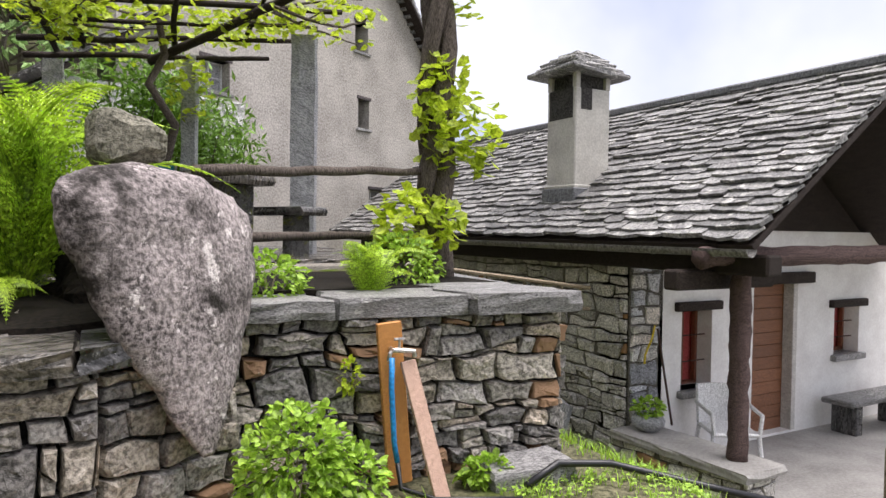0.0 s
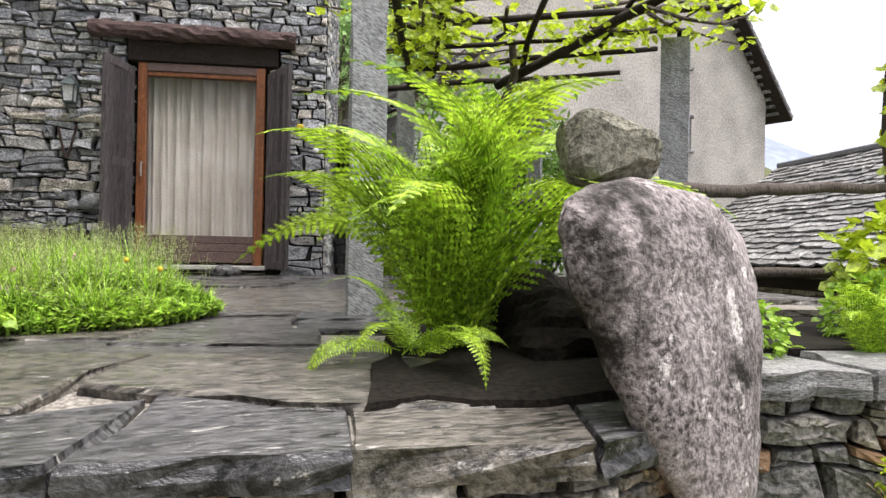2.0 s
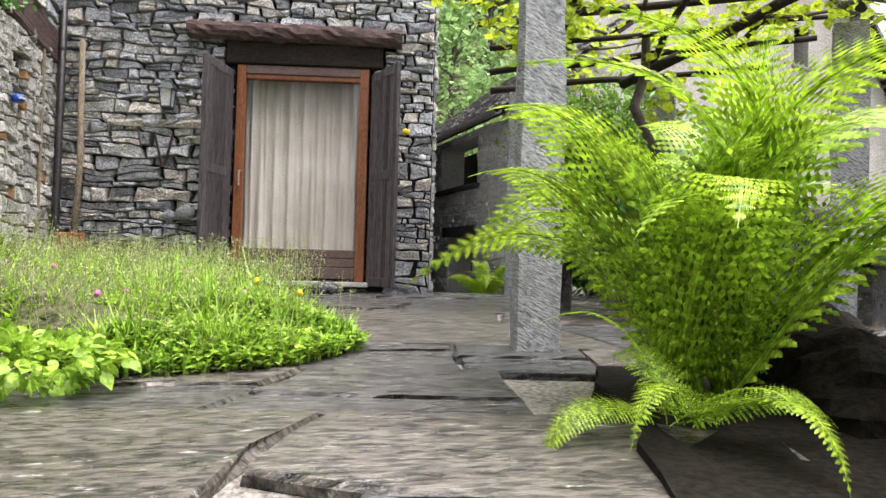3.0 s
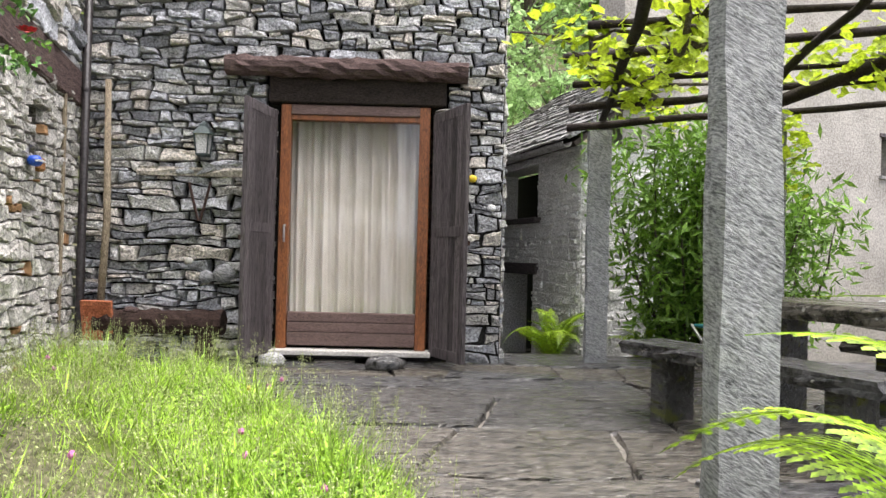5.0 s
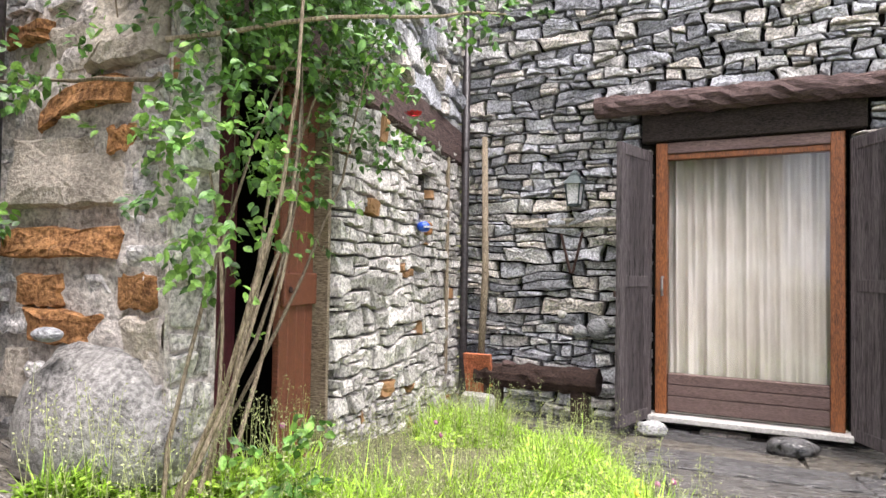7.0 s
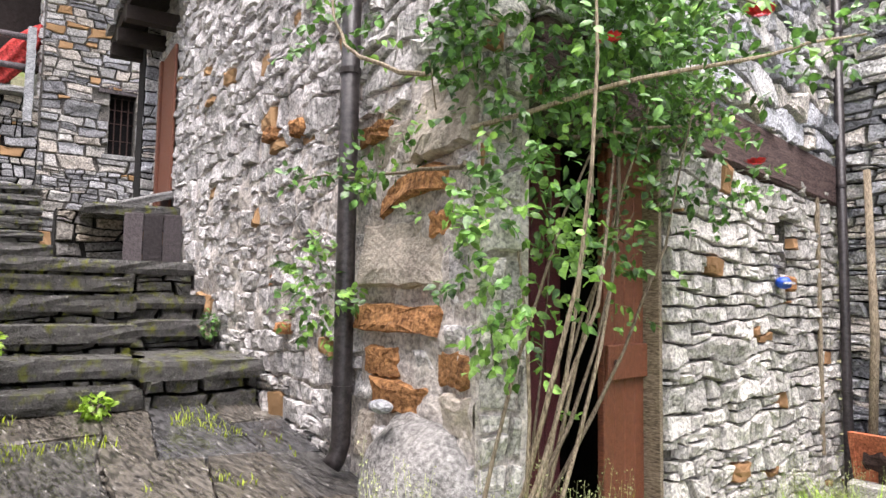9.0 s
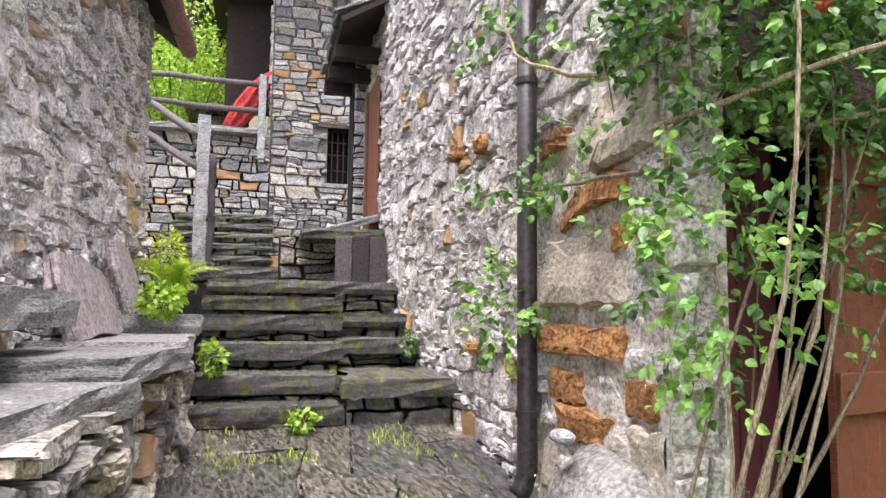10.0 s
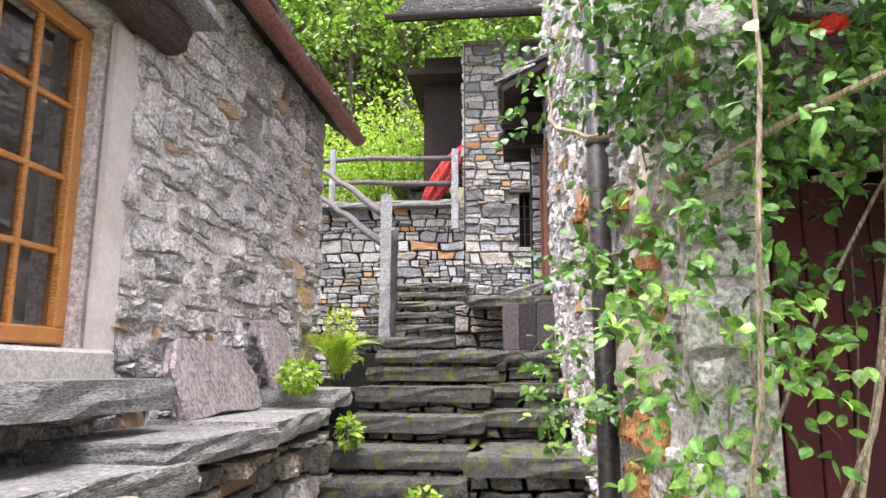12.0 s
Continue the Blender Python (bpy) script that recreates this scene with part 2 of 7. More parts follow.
M_COPPER = surface("red_brown_gutter", (0.12, 0.045, 0.03), (0.25, 0.1, 0.07), 4, 0.45, 0.15, 40)
M_ZINC = surface("grey_gutter", (0.12, 0.115, 0.11), (0.26, 0.25, 0.24), 4, 0.5, 0.15, 40, metal=0.4)
M_LANTERN = plain("lantern_green_grey", (0.05, 0.07, 0.07), 0.5, 0.3)
M_IRON = surface("rusty_iron", (0.03, 0.022, 0.02), (0.1, 0.06, 0.05), 10, 0.7, 0.4, 60, metal=0.4)
M_TERRA = surface("terracotta", (0.4, 0.12, 0.06), (0.58, 0.2, 0.1), 6, 0.8, 0.2, 50)
M_BLUE = plain("blue_paint", (0.015, 0.09, 0.55), 0.4)
M_HOSE = plain("blue_hose", (0.01, 0.25, 0.6), 0.4)
M_BLACKHOSE = plain("black_hose", (0.012, 0.012, 0.014), 0.35)
M_CHROME = plain("dull_chrome", (0.6, 0.58, 0.55), 0.3, 0.9)
M_WHITEPL = plain("white_plastic", (0.8, 0.8, 0.8), 0.35)
M_TEAL = plain("teal_fabric", (0.02, 0.16, 0.16), 0.8)
M_RED = surface("red_fabric", (0.4, 0.035, 0.03), (0.72, 0.1, 0.09), 3, 0.85, 0.3, 30)
M_LIMESILL = surface("pale_stone_sill", (0.45, 0.43, 0.4), (0.62, 0.6, 0.56), 8, 0.85, 0.3, 60, grain=0.35)
M_BRICK = surface("rusty_cut_stone", (0.2, 0.085, 0.035), (0.46, 0.235, 0.1), 5, 0.9, 0.9, 40, 0.4, spots=(0.42, 0.3, 0.19), spot_at=0.62, moss=(0.12, 0.07, 0.05), moss_at=0.6, moss_scale=4)
M_FERN = surface("fern_green", (0.13, 0.31, 0.012), (0.52, 0.74, 0.055), 3, 0.5, 0.0, 30, 0.5, thin=0.36)
M_VINE = surface("vine_leaf_green", (0.34, 0.5, 0.02), (0.62, 0.78, 0.05), 4, 0.5, 0.0, 30, 0.3, thin=0.45)
M_ROSE = surface("rose_leaf_green", (0.018, 0.075, 0.02), (0.15, 0.33, 0.065), 4, 0.42, 0.0, 30, 0.6, thin=0.22)
M_YOUNG = surface("young_rose_leaf", (0.12, 0.3, 0.04), (0.3, 0.54, 0.11), 4, 0.45, 0.0, 30, 0.45, thin=0.3)
M_BUSH = surface("shrub_green", (0.2, 0.4, 0.025), (0.42, 0.64, 0.07), 4, 0.5, 0.0, 30, 0.35, thin=0.35)
M_SHRUB = surface("narrow_shrub_leaf", (0.06, 0.17, 0.02), (0.26, 0.46, 0.06), 4, 0.45, 0.0, 30, 0.45, thin=0.3)
M_GRASS = surface("meadow_green", (0.14, 0.33, 0.025), (0.5, 0.72, 0.09), 3, 0.6, 0.0, 30, 0.6, thin=0.33)
M_SEED = surface("grass_seed_heads", (0.3, 0.36, 0.13), (0.55, 0.58, 0.3), 5, 0.7, 0.0, 30, 0.3, thin=0.3)
M_FOREST = surface("forest_leaf", (0.05, 0.14, 0.015), (0.26, 0.46, 0.05), 1, 0.6, 0.0, 12, 0.55, thin=0.25)
# Leaf green lightened so that the colour itself carries distance haze.
M_FARLEAF = surface("haze_tinted_leaf", (0.22, 0.4, 0.12), (0.42, 0.6, 0.25), 0.5, 0.8, 0.0, 12, 0.35, thin=0.3)
M_BARK = surface("bark", (0.045, 0.035, 0.03), (0.17, 0.14, 0.12), 6, 0.9, 0.9, 40, stretch=(4, 4, 0.6))
M_STEM = surface("rose_cane", (0.14, 0.1, 0.06), (0.34, 0.28, 0.2), 6, 0.7, 0.4, 40, 0.35, stretch=(4, 4, 0.8))
M_PETAL = plain("rose_red", (0.65, 0.012, 0.03), 0.5)
M_PINKFL = plain("clover_pink", (0.6, 0.2, 0.42), 0.7)
M_YELLOW = plain("buttercup_yellow", (0.75, 0.55, 0.02), 0.6)
# Earth taken to near black; the colour also carries shade in the hollow.
M_EARTH = surface("shade_dark_earth", (0.003, 0.0027, 0.002), (0.018, 0.014, 0.01), 8, 0.98, 0.8, 40)
M_GROUND = surface("yard_ground", (0.045, 0.05, 0.022), (0.15, 0.14, 0.085), 2, 0.95, 0.7, 30, moss=(0.1, 0.14, 0.02), moss_at=0.5, moss_scale=1.1)
M_CONCRETE = surface("patio_concrete", (0.26, 0.25, 0.235), (0.4, 0.385, 0.365), 2, 0.7, 0.2, 30, wet=0.25, grain=0.2)
M_MORTAR = surface("pale_joint_mortar", (0.14, 0.13, 0.11), (0.3, 0.275, 0.24), 8, 0.9, 0.5, 50)
# Pale blue-grey puts the valley haze into the mountain colour.
M_MOUNTAIN = surface("haze_blue_mountain", (0.2, 0.23, 0.29), (0.27, 0.3, 0.36), 0.01, 1.0, 0.0, 0.06, grain=0.2)


# ---- geometry helpers ----
class Geo:
    """Collects vertices and faces of one mesh."""

    def __init__(self):
        self.v, self.f = [], []

    def add(self, verts, faces, m=None):
        k = len(self.v)
        self.v += [tuple(m @ Vector(p)) for p in verts] if m else [tuple(p) for p in verts]
        self.f += [tuple(i + k for i in f) for f in faces]
        return self

    def box(self, x0, y0, z0, x1, y1, z1, m=None):
        return self.add([(x0, y0, z0), (x1, y0, z0), (x1, y1, z0), (x0, y1, z0), (x0, y0, z1), (x1, y0, z1), (x1, y1, z1), (x0, y1, z1)],
                        [(0, 3, 2, 1), (4, 5, 6, 7), (0, 1, 5, 4), (1, 2, 6, 5), (2, 3, 7, 6), (3, 0, 4, 7)], m)

    def rings(self, rings, m=None, close=True):
        n = len(rings[0])
        faces = [(r * n + i, r * n + (i + 1) % n, (r + 1) * n + (i + 1) % n, (r + 1) * n + i) for r in range(len(rings) - 1) for i in range(n)]
        if close:
            faces += [tuple(reversed(range(n))), tuple((len(rings) - 1) * n + i for i in range(n))]
        return self.add([p for r in rings for p in r], faces, m)

    def tube(self, pts, radii, n=8, m=None, wobble=0.0):
        pts = [Vector(p) for p in pts]
        rings, side = [], None
        for i, p in enumerate(pts):
            d = (pts[min(i + 1, len(pts) - 1)] - pts[max(i - 1, 0)]).normalized()
            if side is None:
                side = d.orthogonal().normalized()
            side = (side - d * side.dot(d)).normalized()
            up = d.cross(side)
            r = radii[i] if isinstance(radii, (list, tuple)) else radii
            rings.append([p + (side * math.cos(a) + up * math.sin(a)) * r * (1 + wobble * noise.noise(p * 9 + Vector((a * 2, 0, 0))))
                          for a in (2 * math.pi * k / n for k in range(n))])
        return self.rings(rings, m)

    def lathe(self, profile, n=16, m=None):
        return self.rings([[(r * math.cos(2 * math.pi * k / n), r * math.sin(2 * math.pi * k / n), z) for k in range(n)] for r, z in profile], m)

    def prism(self, poly, z0, z1, m=None, inset=0.0):
        cx, cy = sum(p[0] for p in poly) / len(poly), sum(p[1] for p in poly) / len(poly)
        top = [(cx + (x - cx) * (1 - inset), cy + (y - cy) * (1 - inset), z1) for x, y in poly]
        mid = [(x, y, z1 - abs(z1 - z0) * 0.25) for x, y in poly]
        return self.rings([[(x, y, z0) for x, y in poly], mid, top], m)

    def mesh(self, name, mat, smooth=False):
        me = bpy.data.meshes.new(name)
        me.from_pydata(self.v, [], self.f)
        me.materials.append(mat)
        if smooth:
            me.shade_smooth()
        me.update()
        return me


def solid(name, geo, mat, label="", category="", group="", kind="", smooth=False):
    return tagged(new(name, geo.mesh(name, mat, smooth)), label, category, group, kind)


def part(name, geo, mat, parent, label="", smooth=False):
    ob = new(name, geo.mesh(name, mat, smooth))
    ob.parent = parent
    ob.matrix_parent_inverse = Matrix.Identity(4)
    return tagged(ob, label)


def thing(name, m, label, category, group=""):
    ob = new(name)
    ob.empty_display_size = 0.1
    ob.matrix_world = m
    return tagged(ob, label, category, group)


def frame_at(origin, along, up=(0, 0, 1)):
    """Axes: x along a wall from its left end, y up, z out of it to the viewer."""
    u, w = Vector(along).normalized(), Vector(up).normalized()
    n = u.cross(w)
    m = Matrix.Identity(4)
    for i, a in enumerate((u, w, n)):
        m[0][i], m[1][i], m[2][i] = a
    m.translation = Vector(origin)
    return m


def clip(poly, a, b, c):
    """Keeps the part of a polygon where a*x + b*y <= c."""
    out = []
    for i, p in enumerate(poly):
        q = poly[(i + 1) % len(poly)]
        dp, dq = a * p[0] + b * p[1] - c, a * q[0] + b * q[1] - c
        if dp <= 0:
            out.append(p)
        if dp * dq < 0:
            s = dp / (dp - dq)
            out.append((p[0] + (q[0] - p[0]) * s, p[1] + (q[1] - p[1]) * s))
    return out


def trim(poly, width, height, holes):
    """Cuts a stone's outline to its wall and round the openings."""
    for a, b, c in ((-1, 0, 0), (1, 0, width), (0, -1, 0), (0, 1, height)):
        poly = clip(poly, a, b, c) if len(poly) > 2 else poly
    for x0, y0, x1, y1 in holes:
        if len(poly) < 3:
            return []
        cx, cy = sum(p[0] for p in poly) / len(poly), sum(p[1] for p in poly) / len(poly)
        if x0 < cx < x1 and y0 < cy < y1:
            return []
        if max(p[0] for p in poly) > x0 and min(p[0] for p in poly) < x1 and max(p[1] for p in poly) > y0 and min(p[1] for p in poly) < y1:
            gaps = [(x0 - cx, (1, 0, x0)), (cx - x1, (-1, 0, -x1)), (y0 - cy, (0, 1, y0)), (cy - y1, (0, -1, -y1))]
            poly = clip(poly, *max(gaps)[1])
    return poly


def outline_area(poly):
    return abs(0.5 * sum(poly[k][0] * poly[(k + 1) % len(poly)][1] - poly[(k + 1) % len(poly)][0] * poly[k][1] for k in range(len(poly))))


def cells(width, height, rows, aspect, rng, holes=(), jag=0.3):
    """Lays irregular stones in rough, wavering courses: long ones, split ones and small fillers."""
    mean, off = (rows[0] + rows[1]) / 2, rng.uniform(0, 90)

    def bed(u, v, k):
        return v + jag * mean * (1.5 * noise.noise(Vector((u / (mean * 4.5), k * 5.3, off))) + 0.7 * noise.noise(Vector((u / (mean * 1.4), k * 5.3, off + 7))))

    found, v, k = [], -rows[1], 0
    while v < height + rows[1]:
        h = rng.uniform(*rows)
        u = -rng.uniform(0.5, 2) * mean
        skew = 0.0
        while u < width + mean:
            w = h * rng.uniform(*aspect) * (0.45 if rng.random() < 0.16 else 1.0)
            turn = rng.uniform(-0.35, 0.35) * min(h, w)
            n = max(1, int(w / 0.08))
            low = [(u + w * i / n, bed(u + w * i / n, v, k)) for i in range(n + 1)]
            high = [(u + skew + (w + turn - skew) * i / n, bed(u + skew + (w + turn - skew) * i / n, v + h, k + 1)) for i in range(n + 1)]
            if rng.random() < 0.28 and h > 0.06:
                cut = rng.uniform(0.3, 0.7)
                slant = rng.uniform(-0.15, 0.15)
                mid = [(p[0] + (q[0] - p[0]) * cut, p[1] + (q[1] - p[1]) * (cut + slant * (2 * i / n - 1))) for i, (p, q) in enumerate(zip(low, high))]
                found += [low + mid[::-1], mid + high[::-1]]
            else:
                found.append(low + high[::-1])
            u, skew = u + w, turn
        v, k = v + h, k + 1
    polys = [trim(p, width, height, holes) for p in found]
    return [(p, outline_area(p)) for p in polys if len(p) > 2 and outline_area(p) > 0.0005]


def stone_geo(poly, area, gap, depth, rng, back=0.03, geo=None, m=None, rough=1.0):
    """One stone with a broken outline, chipped edges and a split, uneven face, proud of its wall."""
    x0, x1 = min(p[0] for p in poly), max(p[0] for p in poly)
    y0, y1 = min(p[1] for p in poly), max(p[1] for p in poly)
    cx, cy = (x0 + x1) / 2, (y0 + y1) / 2
    sx, sy = max(0.5, 1 - 2 * gap / max(0.01, x1 - x0)), max(0.5, 1 - 2 * gap / max(0.01, y1 - y0))
    line = []
    for k, p in enumerate(poly):
        q = poly[(k + 1) % len(poly)]
        for t in ((0.0, 0.5) if math.dist(p, q) > 0.07 else (0.0,)):
            f = 1 - rough * rng.uniform(0, 0.16)
            line.append(((p[0] + (q[0] - p[0]) * t - cx) * sx * f, (p[1] + (q[1] - p[1]) * t - cy) * sy * f))
    tu, tv, h = rng.uniform(-0.12, 0.12), rng.uniform(-0.2, 0.2), rng.uniform(depth * 0.3, depth)
    rings = []
    for s, z, jit in ((1.0, -back, 0), (1.0, h * 0.55, 0.28), (0.9, h, 0.12), (0.45, h * 1.05, 0.16)):
        rings.append([(cx + x * s, cy + y * s, z + (0 if z < 0 else tu * x + tv * y + rng.uniform(-jit, jit) * h * rough)) for x, y in line])
    n = len(line)
    verts = [p for ring in rings for p in ring]
    faces = [(a * n + i, a * n + (i + 1) % n, (a + 1) * n + (i + 1) % n, (a + 1) * n + i) for a in range(3) for i in range(n)]
    faces.append(tuple(3 * n + i for i in range(n)))
    return (geo or Geo()).add(verts, faces, m)


def mortar_face(wall, width, height, holes, mat, seed, rise, cell=0.032, amp=0.026):
    """Rough pointing that swells between the stones and runs over some of them."""
    g = Geo()
    nu, nv = int(width / cell), int(height / cell)
    for j in range(nv + 1):
        for i in range(nu + 1):
            u, v = width * i / nu, height * j / nv
            p = Vector((u, v, seed))
            g.v.append((u, v, rise(u, v) + amp * (noise.noise(p * 4.5) + 0.7 * noise.noise(p * 11) + 0.5 * noise.noise(p * 24))))
    for j in range(nv):
        for i in range(nu):
            u, v = width * (i + 0.5) / nu, height * (j + 0.5) / nv
            if not any(a - 0.02 < u < c + 0.02 and b - 0.02 < v < d + 0.02 for a, b, c, d in holes):
                g.f.append((j * (nu + 1) + i, j * (nu + 1) + i + 1, (j + 1) * (nu + 1) + i + 1, (j + 1) * (nu + 1) + i))
    return tagged(part("mortar", g, mat, wall, "rough pale pointing mortar", smooth=True), kind="stuff")


def core_geo(width, height, thick, holes, deep=()):
    xs = sorted({0.0, width, *(v for h in holes for v in (h[0], h[2]) if 0 < v < width)})
    ys = sorted({0.0, height, *(v for h in holes for v in (h[1], h[3]) if 0 < v < height)})
    g = Geo()
    for i in range(len(xs) - 1):
        for j in range(len(ys) - 1):
            mx, my = (xs[i] + xs[i + 1]) / 2, (ys[j] + ys[j + 1]) / 2
            if not any(h[0] < mx < h[2] and h[1] < my < h[3] for h in holes):
                g.box(xs[i], ys[j], -thick, xs[i + 1], ys[j + 1], 0)
    seen, verts, index, count = {}, [], [], {}
    for p in g.v:
        key = tuple(round(c, 5) for c in p)
        if key not in seen:
            seen[key] = len(verts)
            verts.append(p)
        index.append(seen[key])
    faces = [tuple(index[i] for i in f) for f in g.f]
    for f in faces:
        count[frozenset(f)] = count.get(frozenset(f), 0) + 1
    g.v, g.f = verts, [f for f in faces if count[frozenset(f)] == 1]
    return g


def stone_wall(name, label, origin, along, height, thick, rows, aspect, mat, joint, seed, holes=(), gap=0.01, depth=0.05, near=None, limit=300,
               recess=0.0, skip=None, jag=0.3):
    """A rubble wall: a core with its openings, and stones laid in front of it."""
    rng = random.Random(seed)
    width = Vector(along).length
    m = frame_at(origin, along)
    core = core_geo(width, height, thick, holes)
    core.v = [(x, y, z - recess if z > -0.001 else z) for x, y, z in core.v]
    wall = tagged(new(name, core.mesh(name, joint)), label, "wall", kind="structure")
    wall.matrix_world = m
    made = cells(width, height, rows, aspect, rng, holes, jag)
    if near:
        made.sort(key=lambda c: math.dist((sum(p[0] for p in c[0]) / len(c[0]), sum(p[1] for p in c[0]) / len(c[0])), near))
    rest = Geo()
    for k, (poly, area) in enumerate(made):
        cx, cy = sum(p[0] for p in poly) / len(poly), sum(p[1] for p in poly) / len(poly)
        if skip and skip(cx, cy, rng):
            continue
        if k < limit:
            part("stone", stone_geo(poly, area, gap, depth, rng, 0.02 + recess), mat, wall)
        else:
            stone_geo(poly, area, gap, depth, rng, 0.02 + recess, geo=rest)
    if rest.v:
        tagged(part("stones", rest, mat, wall), kind="stuff")
    return wall


def lump(rx, ry, rz, seed, detail=0.25, n=20, rows=12, shape=None):
    """A rounded rock."""
    g = Geo()
    rings = []
    for j in range(rows + 1):
        t = math.pi * (0.02 + 0.96 * j / rows)
        ring = []
        for k in range(n):
            a = 2 * math.pi * k / n
            d = Vector((math.sin(t) * math.cos(a), math.sin(t) * math.sin(a), -math.cos(t)))
            s = 1 + detail * noise.noise(d * 1.6 + Vector((seed, 0, 0))) + detail * 0.4 * noise.noise(d * 4 + Vector((0, seed, 0)))
            p = Vector((d.x * rx, d.y * ry, d.z * rz)) * s
            ring.append(shape(p) if shape else p)
        rings.append(ring)
    return g.rings(rings)


def slab(poly, z0, z1, seed, geo=None, wob=0.02, tilt=(0, 0), top=None):
    """A flat split stone with broken edges; top gives the height of its upper face."""
    rng = random.Random(seed)
    line = []
    for k, p in enumerate(poly):
        q = poly[(k + 1) % len(poly)]
        steps = max(1, int(math.dist(p, q) / 0.16))
        for s in range(steps):
            j = wob if s else wob * 0.4
            line.append((p[0] + (q[0] - p[0]) * s / steps + rng.uniform(-j, j), p[1] + (q[1] - p[1]) * s / steps + rng.uniform(-j, j)))
    cx, cy = sum(p[0] for p in line) / len(line), sum(p[1] for p in line) / len(line)
    hgt = z1 - z0
    lift = top or (lambda x, y: z1 + tilt[0] * (x - cx) + tilt[1] * (y - cy))
    rings = []
    for s, f, j in ((0.985, -1.0, 0.0), (1.0, -0.6, 0.012), (0.992, -0.25, 0.012), (0.975, 0.0, 0.004)):
        rings.append([(cx + (x - cx) * s + rng.uniform(-j, j), cy + (y - cy) * s + rng.uniform(-j, j), lift(x, y) + f * hgt) for x, y in line])
    return (geo or Geo()).rings(rings)


def leaf_quads(geo, p, d, up, long, wide, fold=0.25):
    """A leaf: two triangles folded on the midrib."""
    side = d.cross(up).normalized() * wide
    lift = up * (wide * fold)
    geo.add([p, p + d * long * 0.45 + side + lift, p + d * long, p + d * long * 0.45 - side + lift], [(0, 1, 2), (0, 2, 3)])


def ovate(geo, p, d, up, long, wide, fold=0.2):
    """A broad pointed leaf, folded on its midrib and drooping at the tip."""
    side = d.cross(up).normalized()
    lift = up * (wide * fold)
    tip = p + d * long - up * long * 0.12
    mid = p + d * long * 0.55
    a = [p + d * long * 0.2 + side * wide * 0.75 + lift, p + d * long * 0.5 + side * wide + lift, p + d * long * 0.8 + side * wide * 0.55 + lift * 0.4]
    b = [p + d * long * 0.2 - side * wide * 0.75 + lift, p + d * long * 0.5 - side * wide + lift, p + d * long * 0.8 - side * wide * 0.55 + lift * 0.4]
    geo.add([p, *a, tip, mid, *b], [(0, 1, 2, 5), (5, 2, 3, 4), (0, 5, 7, 6), (5, 4, 8, 7)])


def rand_dir(rng, z0=-1.0, z1=1.0):
    a, z = rng.uniform(0, 2 * math.pi), rng.uniform(z0, z1)
    r = math.sqrt(max(0, 1 - z * z))
    return Vector((r * math.cos(a), r * math.sin(a), z))


def leaf_cloud(geo, centre, radii, count, size, rng, droop=0.3):
    for _ in range(count):
        d = rand_dir(rng)
        p = Vector(centre) + Vector((d.x * radii[0], d.y * radii[1], d.z * radii[2])) * rng.uniform(0.35, 1.0) ** 0.5
        out = (d + rand_dir(rng) * 0.7 + Vector((0, 0, -droop))).normalized()
        up = (rand_dir(rng, 0.2, 1.0) + Vector((0, 0, 0.5))).normalized()
        s = size * rng.uniform(0.6, 1.3)
        (ovate if count < 1500 and size < 0.1 else leaf_quads)(geo, p, out, up, s, s * 0.36)


# ---- ground ----
def smooth(a, b, x):
    t = min(1, max(0, (x - a) / (b - a)))
    return t * t * (3 - 2 * t)


def ground_z(x, y):
    z = -1.18 - 1.05 * smooth(5.8, 7.8, x) + 0.03 * noise.noise(Vector((x * 1.3, y * 1.3, 0)))
    far = max(0.0, -x - 12)
    z += 5.3 * smooth(-9.0, -10.5, x) + min(far, 120) * 0.55
    north = max(0.0, y - 9)
    z += min(north, 140) * 0.62 * smooth(60, 5, x)
    return z - 14 * smooth(20, 70, x) - 10 * smooth(-14, -60, y)


def grid_lines(fine, step, reach):
    out, v, s = [], 0.0, step
    while v < reach:
        out.append(v)
        v += s if v < fine else s * (1 + (v - fine) * 0.12)
    return sorted({-a for a in out} | set(out) | {reach, -reach})


def ground_sheet():
    xs, ys = grid_lines(14, 0.4, 1500), grid_lines(14, 0.4, 1500)
    g = Geo()
    n = len(ys)
    g.v = [(x, y, ground_z(x, y)) for x in xs for y in ys]
    g.f = [(i * n + j, (i + 1) * n + j, (i + 1) * n + j + 1, i * n + j + 1) for i in range(len(xs) - 1) for j in range(n - 1)]
    return solid("ground", g, M_GROUND, "mossy yard ground rising to the hillside", "ground", kind="structure", smooth=True)


ground_sheet()


def terrace_z(x, y):
    z = -0.22 + 0.09 * smooth(-6.2, -5.4, y) + 0.1 * smooth(-5.4, -3, y) + 0.03 * smooth(-3, -0.5, y)
    z -= 0.42 * smooth(0.3, 3.6, y)
    rise = smooth(0.35, -1.25, x) * smooth(-2.6, -4.3, y)
    return z + rise * (0.58 - z) + max(0.0, -1.25 - x) * 0.1 * smooth(-3.6, -4.2, y)


def edge_y(x):
    return -6.238 + (x - 1.6) * (0.36 if x < 1.6 else 0.1)


